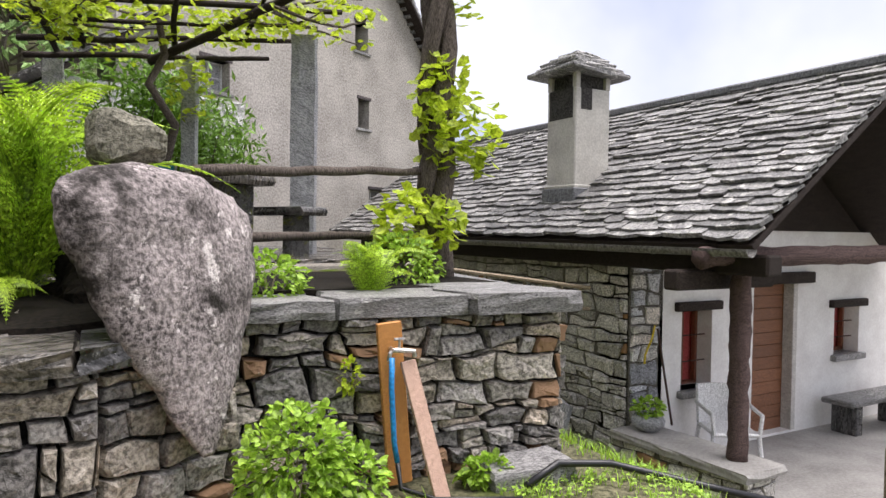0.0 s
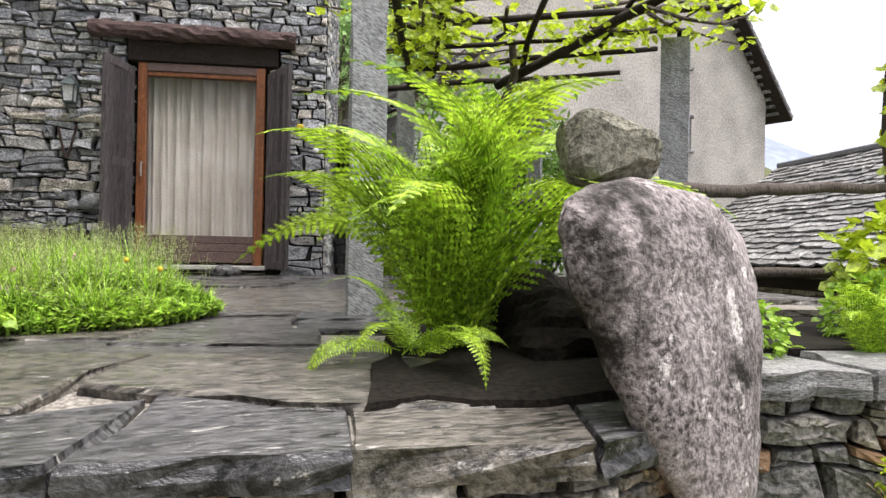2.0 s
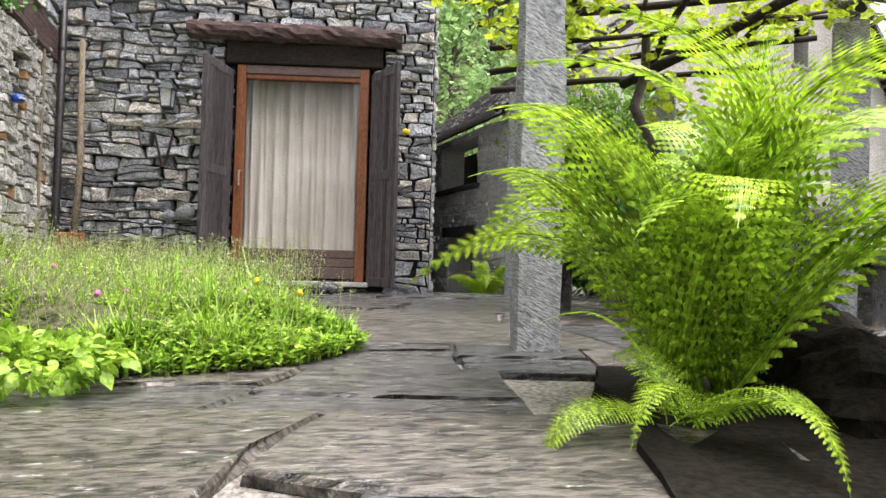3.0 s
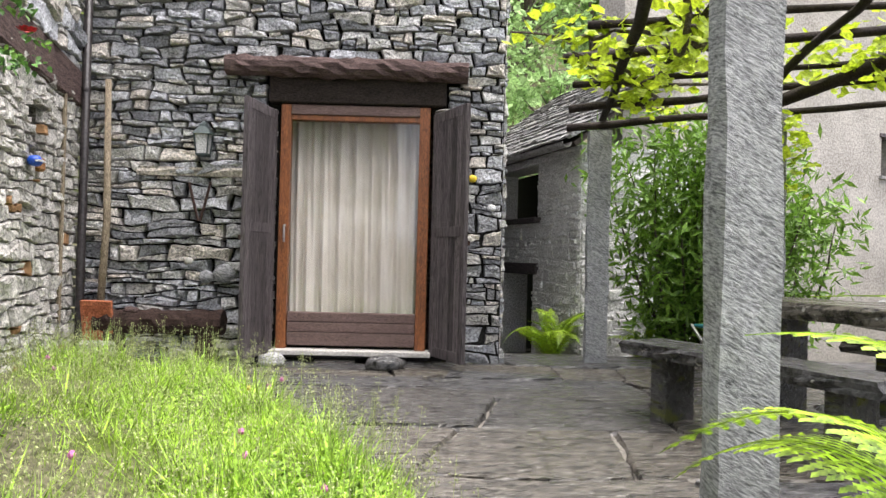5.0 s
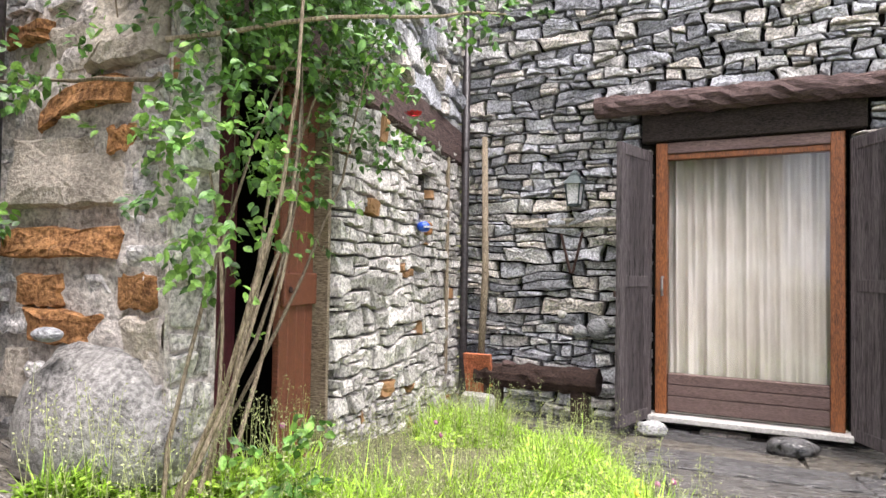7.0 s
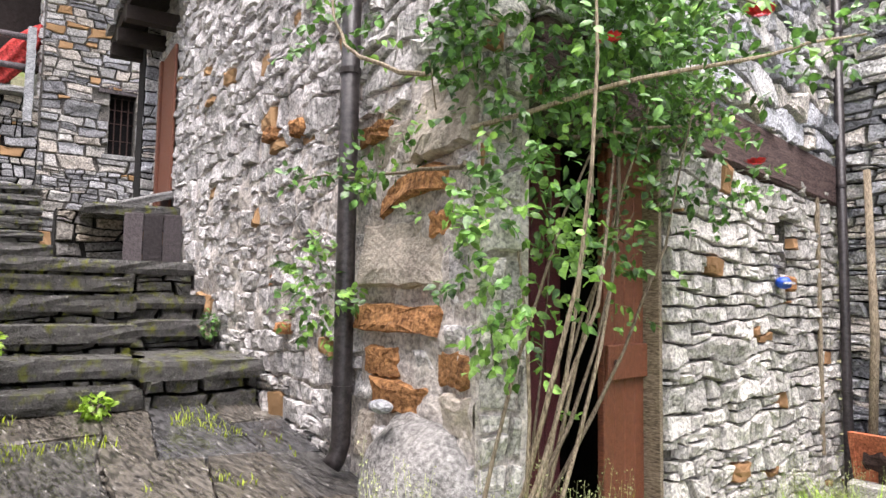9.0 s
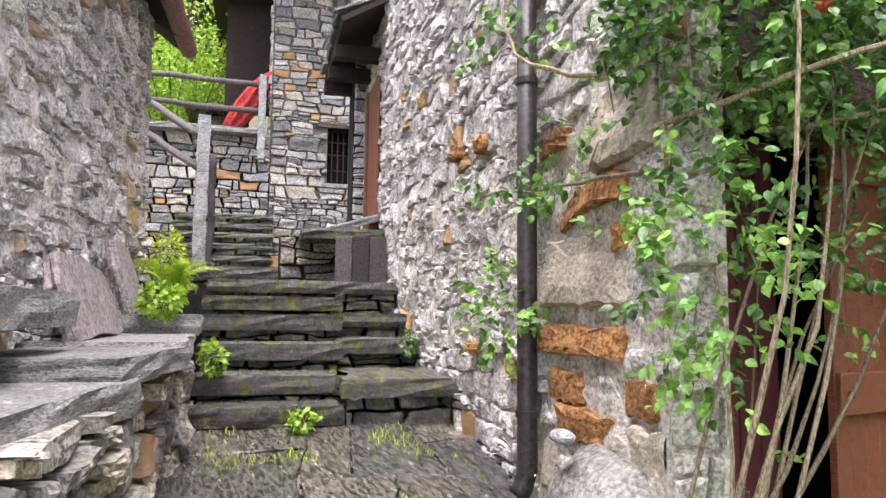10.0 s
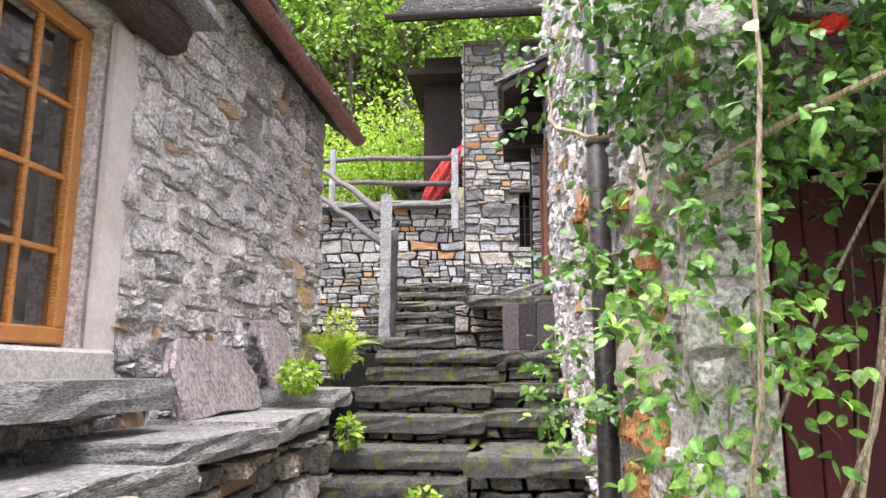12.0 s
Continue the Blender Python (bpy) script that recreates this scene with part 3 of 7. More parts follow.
def terrace_base():
    """The earth under the flags, from the retaining walls to the houses."""
    g = Geo()
    xs = [-3.2 + 0.2 * i for i in range(47)]
    rows = 36
    for x in xs:
        south = -3.45 if x > 3.3 else max(edge_y(x) + 0.05, -5.35) if x > 3.1 else (edge_y(x) + 0.05 if x > 0.2 else -6.3)
        for j in range(rows + 1):
            y = south + (4.6 - south) * j / rows
            g.v.append((x, y, terrace_z(x, y) - 0.032))
    n = rows + 1
    g.f = [(i * n + j, (i + 1) * n + j, (i + 1) * n + j + 1, i * n + j + 1) for i in range(len(xs) - 1) for j in range(rows)]
    return solid("terrace_bed", g, M_MORTAR, "mortar and earth bed under the terrace flags", "terrace", kind="structure", smooth=True)


terrace_base()

# ---- main stone house with the glazed door ----
DOOR = (1.8 - 0.06, 0.0, 1.8 + 1.34, 2.3)
wall_north = stone_wall("wall_north", "dry-stone house wall of thin grey schist courses", (-1.8, 0, -0.1), (3.78, 0, 0), 5.4, 0.55, (0.04, 0.14), (1.3, 4.4),
                        M_SCHIST, M_JOINT, 11, recess=0.05, jag=0.43, holes=[(DOOR[0], 0.1, DOOR[2], 2.42), (1.8 - 0.16, 2.4, 1.8 + 1.46, 2.66)], gap=0.005, depth=0.07, near=(2.2, 1.4))
wall_side = stone_wall("wall_east_side", "corner side of the dry-stone house", (1.98, 0, -0.5), (0, 5, 0), 5.8, 0.4, (0.06, 0.14), (1.6, 4),
                       M_SCHIST, M_JOINT, 12, gap=0.007, depth=0.04, limit=0)

# ---- west wing: side wall with the plank door ----
EA = Vector((-0.78, -4.22, 0))
EB = Vector((-1.86, 0.0, 0))
EL = (EB - EA).length
wing_holes = [(0.02, 0.0, 1.2, 2.16), (2.84, 1.62, 3.06, 1.98)]
wing_wall = stone_wall("wall_wing_side", "pale rubble wall with a plank door and a niche", EA + (EB - EA).normalized() * 0.14, (EB - EA) * (1 - 0.14 / EL), 2.28, 0.26, (0.05, 0.13), (1.0, 2.7),
                       M_WARM, M_JOINT2, 21, recess=0.03, jag=0.38, limit=420, holes=wing_holes, gap=0.006, depth=0.045, near=(2.8, 1.2))
wing_upper = stone_wall("wall_wing_upper", "grey rubble wall above the wooden door beam", EA + (EB - EA).normalized() * 0.14 + Vector((0, 0, 2.5)), (EB - EA) * (1 - 0.14 / EL), 3.0, 0.26, (0.09, 0.2), (1.3, 3.0),
                        M_SCHIST, M_JOINT, 22, recess=0.05, jag=0.5, gap=0.009, depth=0.07, near=(2, 0.4), limit=150)


# x along the wall, height, width and rise of the rust-coloured and the big granite stones at the corner
RUSTY = ((5.56, 1.06, 0.74, 0.12), (5.72, 0.875, 0.26, 0.135), (6.25, 0.88, 0.24, 0.14), (5.77, 0.735, 0.49, 0.135), (6.2, 1.44, 0.16, 0.1))
BLOCKS = ((5.62, 1.24, 0.72, 0.3), (5.58, 1.76, 0.5, 0.2), (6.1, 1.74, 0.4, 0.3), (5.62, 0.52, 0.14, 0.2), (6.3, 0.7, 0.2, 0.16))
ALLEY_GAPS = [(a, b, a + w, b + h) for a, b, w, h in RUSTY + BLOCKS] + [(5.78, 1.54, 6.36, 1.74)]
alley_wall = stone_wall("wall_alley", "pale rubble wall with rough mortar beside the steps", (-7.3, -4.26, 0.2), (6.52, 0.04, 0), 5.4, 0.2, (0.07, 0.16), (1.0, 2.3),
                        M_ALLEY, M_PINK, 31, gap=0.006, depth=0.05, near=(5.6, 1.2), jag=0.42, skip=lambda u, v, r: any(a - 0.05 < u < c + 0.05 and b - 0.03 < v < d + 0.03 for a, b, c, d in ALLEY_GAPS))
mortar_face(alley_wall, 6.52, 5.4, (), M_PINK, 3.1, lambda u, v: 0.022 - 0.045 * smooth(1.9, 2.5, v) - 0.04 * smooth(1.1, 0.6, v) * smooth(5.6, 5.2, u))
stone_wall("wall_alley_end", "squared corner stones at the end of the alley wall", (-0.772, -4.25, 0.2), (0, 0.19, 0), 5.4, 0.006, (0.1, 0.24), (0.9, 1.6), M_WARM, M_PINK, 34, gap=0.008, depth=0.035, limit=60)


def corner_stone(u, v, w, h, proud, mat, label, seed):
    """A large squared stone with worn, uneven edges set into the mortar."""
    n, rng = 7, random.Random(seed)
    edge = [(u + w * i / n, v) for i in range(n)] + [(u + w, v + h * i / 3) for i in range(3)] + [(u + w * (1 - i / n), v + h) for i in range(n)] + [(u, v + h * (1 - i / 3)) for i in range(3)]
    edge = [(x + rng.uniform(-0.012, 0.012), y + rng.uniform(-0.012, 0.012)) for x, y in edge]
    return part("stone", stone_geo(edge, w * h, 0.004, proud, rng, rough=0.4), mat, alley_wall, label)


for k, (a, b, w, h) in enumerate(RUSTY):
    corner_stone(a, b, w, h, 0.075, M_BRICK, "rust-coloured squared stone", k)
for k, (a, b, w, h) in enumerate(BLOCKS):
    corner_stone(a, b, w, h, 0.06, M_GREYROCK, "large pale granite block", 20 + k)
arch = stone_geo([(5.78, 1.54), (5.9, 1.585), (6.04, 1.61), (6.2, 1.62), (6.34, 1.61), (6.35, 1.7), (6.25, 1.735), (6.1, 1.735), (5.95, 1.71), (5.84, 1.675), (5.77, 1.62)], 0.07, 0.004, 0.08, random.Random(5), rough=0.3)
part("stone", arch, M_BRICK, alley_wall, "rust-coloured arched stone")
for k, (a, b, w, h) in enumerate(((4.18, 2.18, 0.16, 0.09), (4.7, 2.12, 0.15, 0.09), (5.55, 1.9, 0.3, 0.08), (4.55, 1.0, 0.13, 0.06), (4.28, 1.28, 0.09, 0.07))):
    corner_stone(a, b, w, h, 0.085, M_BRICK, "small rust-coloured stone", 40 + k)
# pier, brown door and eave at the far end of the alley wall
stone_wall("wall_alley_pier", "narrow stone pier beside the upper door", (-7.3, -4.44, 1.7), (0.0, 0.2, 0), 3.0, 0.45, (0.08, 0.16), (1.4, 3.0), M_SCHIST, M_JOINT, 33, gap=0.007, depth=0.04, limit=60)

# ---- tower at the head of the steps ----
tower_wall = stone_wall("wall_tower", "neatly coursed grey and rust stone house wall", (-9.6, -5.42, 1.8), (0, 3.6, 0), 5.1, 0.5, (0.07, 0.19), (1.3, 3.2),
                        M_TOWER, M_JOINT2, 41, recess=0.02, holes=[(0.86, 1.62, 1.2, 2.5), (0.9, 4.1, 1.35, 5.05)], gap=0.005, depth=0.045, near=(0.8, 2.2), limit=200)
terrace_wall = stone_wall("wall_upper_terrace", "rubble retaining wall under the fenced upper terrace", (-9.62, -10.4, 1.4), (0, 4.98, 0), 2.72, 0.5, (0.06, 0.18), (1.2, 2.8),
                          M_TOWER, M_JOINT, 42, recess=0.04, gap=0.006, depth=0.04, near=(3.6, 1.6), limit=150)
stone_wall("wall_tower_south", "side wall of the coursed stone house", (-13.5, -5.43, 3.5), (3.9, 0, 0), 3.4, 0.4, (0.12, 0.24), (1.6, 3), M_ALLEY, M_JOINT2, 43, gap=0.009, depth=0.04, limit=0)

# ---- left building with the pine window ----
LEFT_HOLES = [(0.95, 0.6, 2.13, 2.08), (3.55, 2.02, 3.95, 2.36)]
left_wall = stone_wall("wall_left_house", "pale pink-grey rubble house wall with rough mortar", (0.4, -6.56, 1.0), (-5.35, 0.12, 0), 2.9, 0.5, (0.06, 0.16), (1.1, 2.8),
                       M_LEFT, M_ROSEMORTAR, 51, holes=LEFT_HOLES, gap=0.006, depth=0.06, near=(3.0, 1.2), jag=0.45,
                       skip=lambda u, v, r: 0.8 < u < 2.3 and v > 0.5)
mortar_face(left_wall, Vector((5.35, 0.12, 0)).length, 2.9, LEFT_HOLES + [(0.78, 0.58, 2.3, 2.12)], M_ROSEMORTAR, 8.4, lambda u, v: 0.02 - 0.025 * smooth(1.9, 2.3, v) - 0.02 * smooth(0.7, 0.3, v))
stone_wall("wall_left_house_end", "end wall of the left stone house", (-4.95, -6.44, 1.0), (-0.4, -4.0, 0), 2.9, 0.4, (0.1, 0.22), (1.1, 2.6), M_LEFT, M_PINK, 52, gap=0.012, depth=0.05, limit=0)
stone_wall("wall_left_house_east", "east end wall of the left stone house", (0.4, -10.5, -1.2), (0.0, 3.94, 0), 5.1, 0.4, (0.1, 0.22), (1.1, 2.6), M_LEFT, M_PINK, 53, gap=0.012, depth=0.05, limit=0)

# ---- retaining walls ----
lower_wall = stone_wall("wall_lower_yard", "dry-stone retaining wall below the flagged terrace", (1.6, -6.17, -1.25), (1.42, 0.13, 0), 0.94, 0.4, (0.06, 0.19), (1.2, 2.7),
                        M_YARDSTONE, M_JOINT, 61, recess=0.06, jag=0.48, gap=0.006, depth=0.07, near=(0.9, 0.6), limit=150)
stone_wall("wall_lower_return", "dry-stone wall running in behind the boulder", (3.02, -6.03, -1.25), (0.62, 0.4, 0), 0.9, 0.3, (0.07, 0.19), (1.1, 2.2),
           M_YARDSTONE, M_JOINT, 66, recess=0.05, jag=0.48, gap=0.006, depth=0.06, limit=40)
stone_wall("wall_lower_corner", "dry-stone retaining wall running on below the terrace", (0.42, edge_y(0.42) + 0.05, -1.25), (1.18, 0.425, 0), 0.94, 0.4, (0.06, 0.17), (1.2, 2.7),
           M_YARDSTONE, M_JOINT, 65, recess=0.06, gap=0.006, depth=0.07, limit=60)
garden_wall = stone_wall("wall_garden", "dry-stone garden wall with mossy and rusty stones", (3.62, -5.44, -1.3), (2.06, -0.2, 0), 1.06, 0.35, (0.05, 0.15), (1.3, 3.2),
                         M_YARDSTONE, M_JOINT, 62, recess=0.06, jag=0.48, gap=0.005, depth=0.08, near=(1.0, 0.6), limit=200)
stone_wall("wall_garden_end", "end of the dry-stone garden wall", (5.68, -5.64, -1.6), (0.45, 2.3, 0), 1.36, 0.35, (0.08, 0.2), (1.2, 2.6), M_YARDSTONE, M_JOINT, 63, gap=0.007, depth=0.06, limit=60)
stair_wall = stone_wall("wall_stair_side", "low dry-stone wall carrying thick slate slabs beside the steps", (-0.35, -5.9, 0.1), (-3.0, 0.02, 0), 1.05, 0.5, (0.07, 0.17), (1.3, 3.4),
                        M_YARDSTONE, M_JOINT, 64, recess=0.06, jag=0.48, gap=0.007, depth=0.09, near=(0.9, 0.6), limit=150)


# ---- glazed door with shutters ----
def board(x0, y0, z0, x1, y1, z1, bev=0.006):
    """A squared piece of timber or stone with eased edges."""
    bm = bmesh.new()
    bmesh.ops.create_cube(bm, size=1.0, matrix=Matrix.Translation(((x0 + x1) / 2, (y0 + y1) / 2, (z0 + z1) / 2)) @ Matrix.Diagonal((x1 - x0, y1 - y0, z1 - z0, 1)))
    bmesh.ops.bevel(bm, geom=bm.edges[:], offset=bev, segments=1, affect="EDGES")
    g = Geo()
    bm.verts.index_update()
    g.v = [tuple(v.co) for v in bm.verts]
    g.f = [tuple(v.index for v in f.verts) for f in bm.faces]
    bm.free()
    return g


def glazed_door():
    d = tagged(thing("door_1", pose(0, 0, 0), "tall glazed door with orange-brown frame and cream curtain", "door"), kind="structure")
    y0, y1 = -0.06, 0.04
    part("door_jamb", board(-0.03, y0, 0.1, 0.06, y1, 2.29), M_FRAME, d)
    part("door_jamb", board(1.215, y0, 0.1, 1.31, y1, 2.29), M_FRAME, d, "shaded brown jamb")
    part("door_head", board(0.06, y0, 2.2, 1.22, y1, 2.29), M_PANELWOOD, d, "dull brown head board")
    part("door_head", board(0.06, y0 + 0.012, 2.15, 1.22, y1, 2.198), M_FRAME, d)
    for z0, z1 in ((0.13, 0.25), (0.25, 0.34), (0.34, 0.43)):
        part("panel_board", board(0.065, y0 + 0.015, z0, 1.215, y1, z1 - 0.004), M_PANELWOOD, d)
    pane = part("pane", Geo().box(0.065, -0.03, 0.43, 1.215, -0.022, 2.15), M_GLASS, d)
    pane.visible_shadow = False
    part("door_sill", board(-0.08, -0.16, 0.055, 1.36, 0.05, 0.1), M_LIMESILL, d, "pale stripe-worn sill")
    h = part("door_handle", Geo().tube([(0.03, -0.06, 1.2), (0.03, -0.1, 1.2), (0.03, -0.105, 1.1), (0.032, -0.1, 1.05)], 0.011, 6), M_CHROME, d)
    return d


def curtain():
    g, n, rows = Geo(), 150, 14
    for r in range(rows + 1):
        z = 0.4 + 1.8 * r / rows
        for k in range(n + 1):
            x = 0.02 + 1.24 * k / n
            g.v.append((x, 0.12 + 0.032 * math.sin(x * 46 + 0.6 * math.sin(z * 2)) + 0.022 * math.sin(x * 83 + z) + 0.01 * noise.noise(Vector((x * 6, z * 2, 0))), z))
    g.f = [(r * (n + 1) + k, r * (n + 1) + k + 1, (r + 1) * (n + 1) + k + 1, (r + 1) * (n + 1) + k) for r in range(rows) for k in range(n)]
    return solid("curtain", g, M_CURTAIN, "cream pleated curtain hanging behind the glazed door", "curtain", smooth=True)


def shutter(hinge, angle, flip):
    m = pose(*hinge, 0, 0, angle)
    s = thing("shutter", m, "open weathered dark wooden shutter beside the glazed door", "shutter", "door shutters")
    w, z0, z1, t = 0.58, 0.07, 2.22, 0.03
    f = -1 if flip else 1
    for k in range(5):
        a, b = sorted((f * (0.07 + 0.088 * k), f * (0.07 + 0.088 * (k + 1) - 0.004)))
        part("board", board(a, -0.012, z0 + 0.05, b, 0.008, z1 - 0.05, 0.003), M_OLDWOOD, s)
    for a0, a1 in ((0.0, 0.07), (w - 0.07, w)):
        a, b = sorted((f * a0, f * a1))
        part("stile", board(a, -t, z0, b, t * 0.4, z1, 0.005), M_OLDWOOD, s)
    for zz in (z0, 1.12, z1 - 0.09):
        a, b = sorted((f * 0.07, f * (w - 0.07)))
        part("rail", board(a, -t, zz, b, t * 0.4, zz + 0.09, 0.005), M_OLDWOOD, s)
    a, b = sorted((f * (w - 0.02), f * (w + 0.012)))
    part("hinge", board(a, -0.045, 1.05, b, -0.028, 1.09, 0.003), M_IRON, s)
    return s


glazed_door()
curtain()
shutter((-0.06, -0.09, 0), 259, False)
shutter((1.35, -0.09, 0), 118, True)
# Added wall behind the curtain, indoor dimness painted into it.
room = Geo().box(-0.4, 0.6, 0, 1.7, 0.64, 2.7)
solid("room_wall", room, M_ROOM, "added room wall behind the curtain, dimness put into colour", "wall", kind="structure")


def log_beam(a, b, r, seed, n=12, steps=26):
    a, b = Vector(a), Vector(b)
    pts = [a.lerp(b, k / steps) + Vector((0, 0, 0.012 * noise.noise(Vector((k * 0.5, seed, 0))))) for k in range(steps + 1)]
    return Geo().tube(pts, [r * (1 + 0.12 * noise.noise(Vector((k * 0.5, 0, seed)))) for k in range(steps + 1)], n, wobble=0.3)


solid("lintel_beam", log_beam((-0.52, -0.1, 2.62), (1.64, -0.1, 2.6), 0.09, 3), M_BEAM, "weathered red-brown log lintel over the glazed door", "beam")
solid("door_head_board", board(-0.14, -0.08, 2.3, 1.45, 0.1, 2.535, 0.01), M_DARKBEAM, "dark stained board under the log lintel", "beam")
solid("ledge_stone", slab([(-1.3, -0.06), (-0.3, -0.055), (-0.28, 0.1), (-1.3, 0.1)], 1.62, 1.7, 4), M_YARDSTONE, "long flat stone ledge projecting from the house wall", "ledge")


def lantern():
    o = thing("wall_lantern", pose(-0.69, -0.14, 1.79), "grey-green metal wall lantern with glass sides", "lantern")
    part("base", Geo().box(-0.05, -0.05, 0, 0.05, 0.05, 0.02), M_LANTERN, o)
    for x in (-0.055, 0.055):
        for y in (-0.055, 0.055):
            part("bar", Geo().tube([(x * 0.85, y * 0.85, 0.01), (x * 1.15, y * 1.15, 0.19)], 0.007, 5), M_LANTERN, o)
    part("glass", Geo().rings([[(x * s, y * s, z) for x, y in ((-0.05, -0.05), (0.05, -0.05), (0.05, 0.05), (-0.05, 0.05))] for s, z in ((0.85, 0.02), (1.12, 0.19))]), M_WHITEPL, o, "pale frosted glass")
    part("roof", Geo().rings([[(x * s, y * s, z) for x, y in ((-0.08, -0.08), (0.08, -0.08), (0.08, 0.08), (-0.08, 0.08))] for s, z in ((1, 0.19), (0.4, 0.26), (0.35, 0.28), (0.1, 0.31))]), M_LANTERN, o)
    part("bracket", Geo().tube([(0, 0.05, 0.1), (0, 0.14, 0.12)], 0.012, 6), M_LANTERN, o)


lantern()
shell = Geo()
for k in range(7):
    a = math.radians(20 + k * 23)
    shell.tube([(1.66, -0.07, 1.08), (1.66 + 0.07 * math.cos(a), -0.075, 1.08 + 0.07 * math.sin(a))], [0.004, 0.011], 6)
solid("scallop_shell", shell, M_LIMESILL, "pale fan-shaped scallop shell fixed on the stone wall", "shell", smooth=True)
for x, z, r, m, name, words in ((1.7, 1.66, 0.035, M_YELLOW, "painted_stone", "small yellow painted stone in the wall joint"), (1.88, 1.4, 0.035, M_WHITEPL, "white_pebble", "smooth white pebble set in the stone wall"),
                                (-0.82, 0.86, 0.035, M_LIMESILL, "white_pebble", "smooth white pebble set in the stone wall"), (-0.66, 0.72, 0.06, M_PILLAR, "grey_pebble", "rounded grey pebble set in the stone wall"),
                                (-0.5, 0.75, 0.09, M_PILLAR, "grey_pebble", "rounded grey pebble set in the stone wall")):
    pebble = lump(r * 1.2, r * 0.7, r, x * 9, 0.15, 14, 9)
    pebble.v = [(p[0] + x, p[1] - 0.05, p[2] + z) for p in pebble.v]
    solid(name, pebble, m, words, "stone", smooth=True)
v_tool = Geo().tube([(-0.83, -0.07, 1.56), (-0.78, -0.08, 1.38), (-0.74, -0.08, 1.22)], 0.013, 6)
v_tool.tube([(-0.64, -0.07, 1.57), (-0.68, -0.08, 1.38), (-0.72, -0.08, 1.22)], 0.013, 6)
solid("iron_tongs", v_tool, M_IRON, "rusty V-shaped iron tool hung on the stone wall", "tool")


def downpipe(name, x, y, z0, z1, r, joints, foot=None):
    p = thing(name, pose(x, y, 0), "dark brown metal downpipe fixed to the stone wall", "downpipe", "downpipes")
    pts = [(0, 0, z1), (0, 0, z0 + 0.1)] + ([(foot[0] * 0.5, foot[1] * 0.5, z0 + 0.03), (foot[0], foot[1], z0)] if foot else [(0, 0, z0)])
    part("pipe", Geo().tube(pts, r, 14), M_PIPE, p, smooth=True)
    for z in joints:
        part("bracket", Geo().tube([(0, 0, z - 0.014), (0, 0, z + 0.014)], r * 1.16, 14), M_PIPE, p)


downpipe("downpipe", -1.74, -0.13, 0.0, 5.2, 0.036, (0.75, 2.35, 3.6))
downpipe("downpipe", -1.71, -4.33, 0.66, 5.4, 0.044, (1.0, 2.45), (-0.01, -0.04))
solid("wooden_pole", Geo().tube([(-1.5, -0.3, 0.0), (-1.49, -0.2, 1.2), (-1.55, -0.12, 2.45)], [0.034, 0.031, 0.026], 8, wobble=0.2), M_STEM, "rough wooden pole leaning on the house wall", "pole", smooth=True)
fork = thing("hay_fork", pose(0, 0, 0), "thin grey wooden pitchfork leaning in the wall corner", "fork")
part("shaft", Geo().tube([(-1.66, -0.62, 0.35), (-1.67, -0.6, 2.2)], 0.018, 7), M_STEM, fork)
for k in (-1, 0, 1):
    part("tine", Geo().tube([(-1.67, -0.6, 2.2), (-1.67, -0.6 + 0.035 * k, 2.3), (-1.68, -0.6 + 0.04 * k, 2.5)], 0.008, 5), M_STEM, fork)


def trough():
    t = thing("plank_bench", pose(-0.95, -0.3, 0.0), "dark weathered timber bench against the stone wall", "bench")
    part("seat", log_beam((-0.55, 0, 0.33), (0.53, 0, 0.34), 0.105, 9), M_CHARLOG, t)
    for x in (-0.4, 0.38):
        part("leg", board(x - 0.07, -0.07, 0, x + 0.07, 0.07, 0.27, 0.01), M_CHARLOG, t)


trough()
tile = thing("roof_tile", pose(-1.46, -0.33, 0.16, 12, 0, 0), "flat terracotta tile standing against the wall", "tile")
part("slab", board(-0.13, -0.012, 0, 0.13, 0.012, 0.36, 0.006), M_TERRA, tile)
part("rim", Geo().box(-0.13, -0.024, 0.32, 0.13, -0.01, 0.36).box(-0.13, -0.024, 0, -0.1, -0.01, 0.32).box(0.1, -0.024, 0, 0.13, -0.01, 0.32), M_TERRA, tile)
solid("support_stone", board(-1.62, -0.42, -0.02, -1.3, -0.18, 0.17, 0.03), M_SCHIST, "squared stone under the terracotta tile", "stone")
for x, y, z, r, c in ((-1.2, -0.33, 0.43, 0.07, M_BEAM), (0.02, -0.42, 0.05, 0.12, M_SCHIST), (0.98, -0.45, 0.04, 0.16, M_FLAG), (-1.3, -2.45, 0.13, 0.14, M_WARM)):
    st = lump(r, r * 0.7, r * 0.5, x * 7 + 3)
    st.v = [(p[0] + x, p[1] + y, p[2] + z) for p in st.v]
    solid("loose_stone", st, c, "loose rounded stone lying by the house wall", "stone", "loose stones by the wall", smooth=True)

# ---- wing door ----
WM = frame_at(EA, EB - EA)
beam_g = board(0.3, 2.2, -0.2, EL - 0.06, 2.52, 0.05, 0.02)
beam = solid("wing_beam", beam_g, M_BEAM, "long weathered timber beam over the plank door", "beam", kind="structure")
beam.matrix_world = WM
wing_door = tagged(thing("door_2", WM, "red-brown plank door standing half open", "door"), kind="structure")
for k in range(4):
    part("plank", board(0.94 + 0.092 * k, 0.02, -0.12, 0.94 + 0.092 * (k + 1) - 0.004, 2.14, -0.085, 0.004), M_REDWOOD, wing_door)
for v in (0.12, 1.05, 1.95):
    part("rail", board(0.94, v, -0.085, 1.3, v + 0.16, -0.06, 0.005), M_REDWOOD, wing_door)
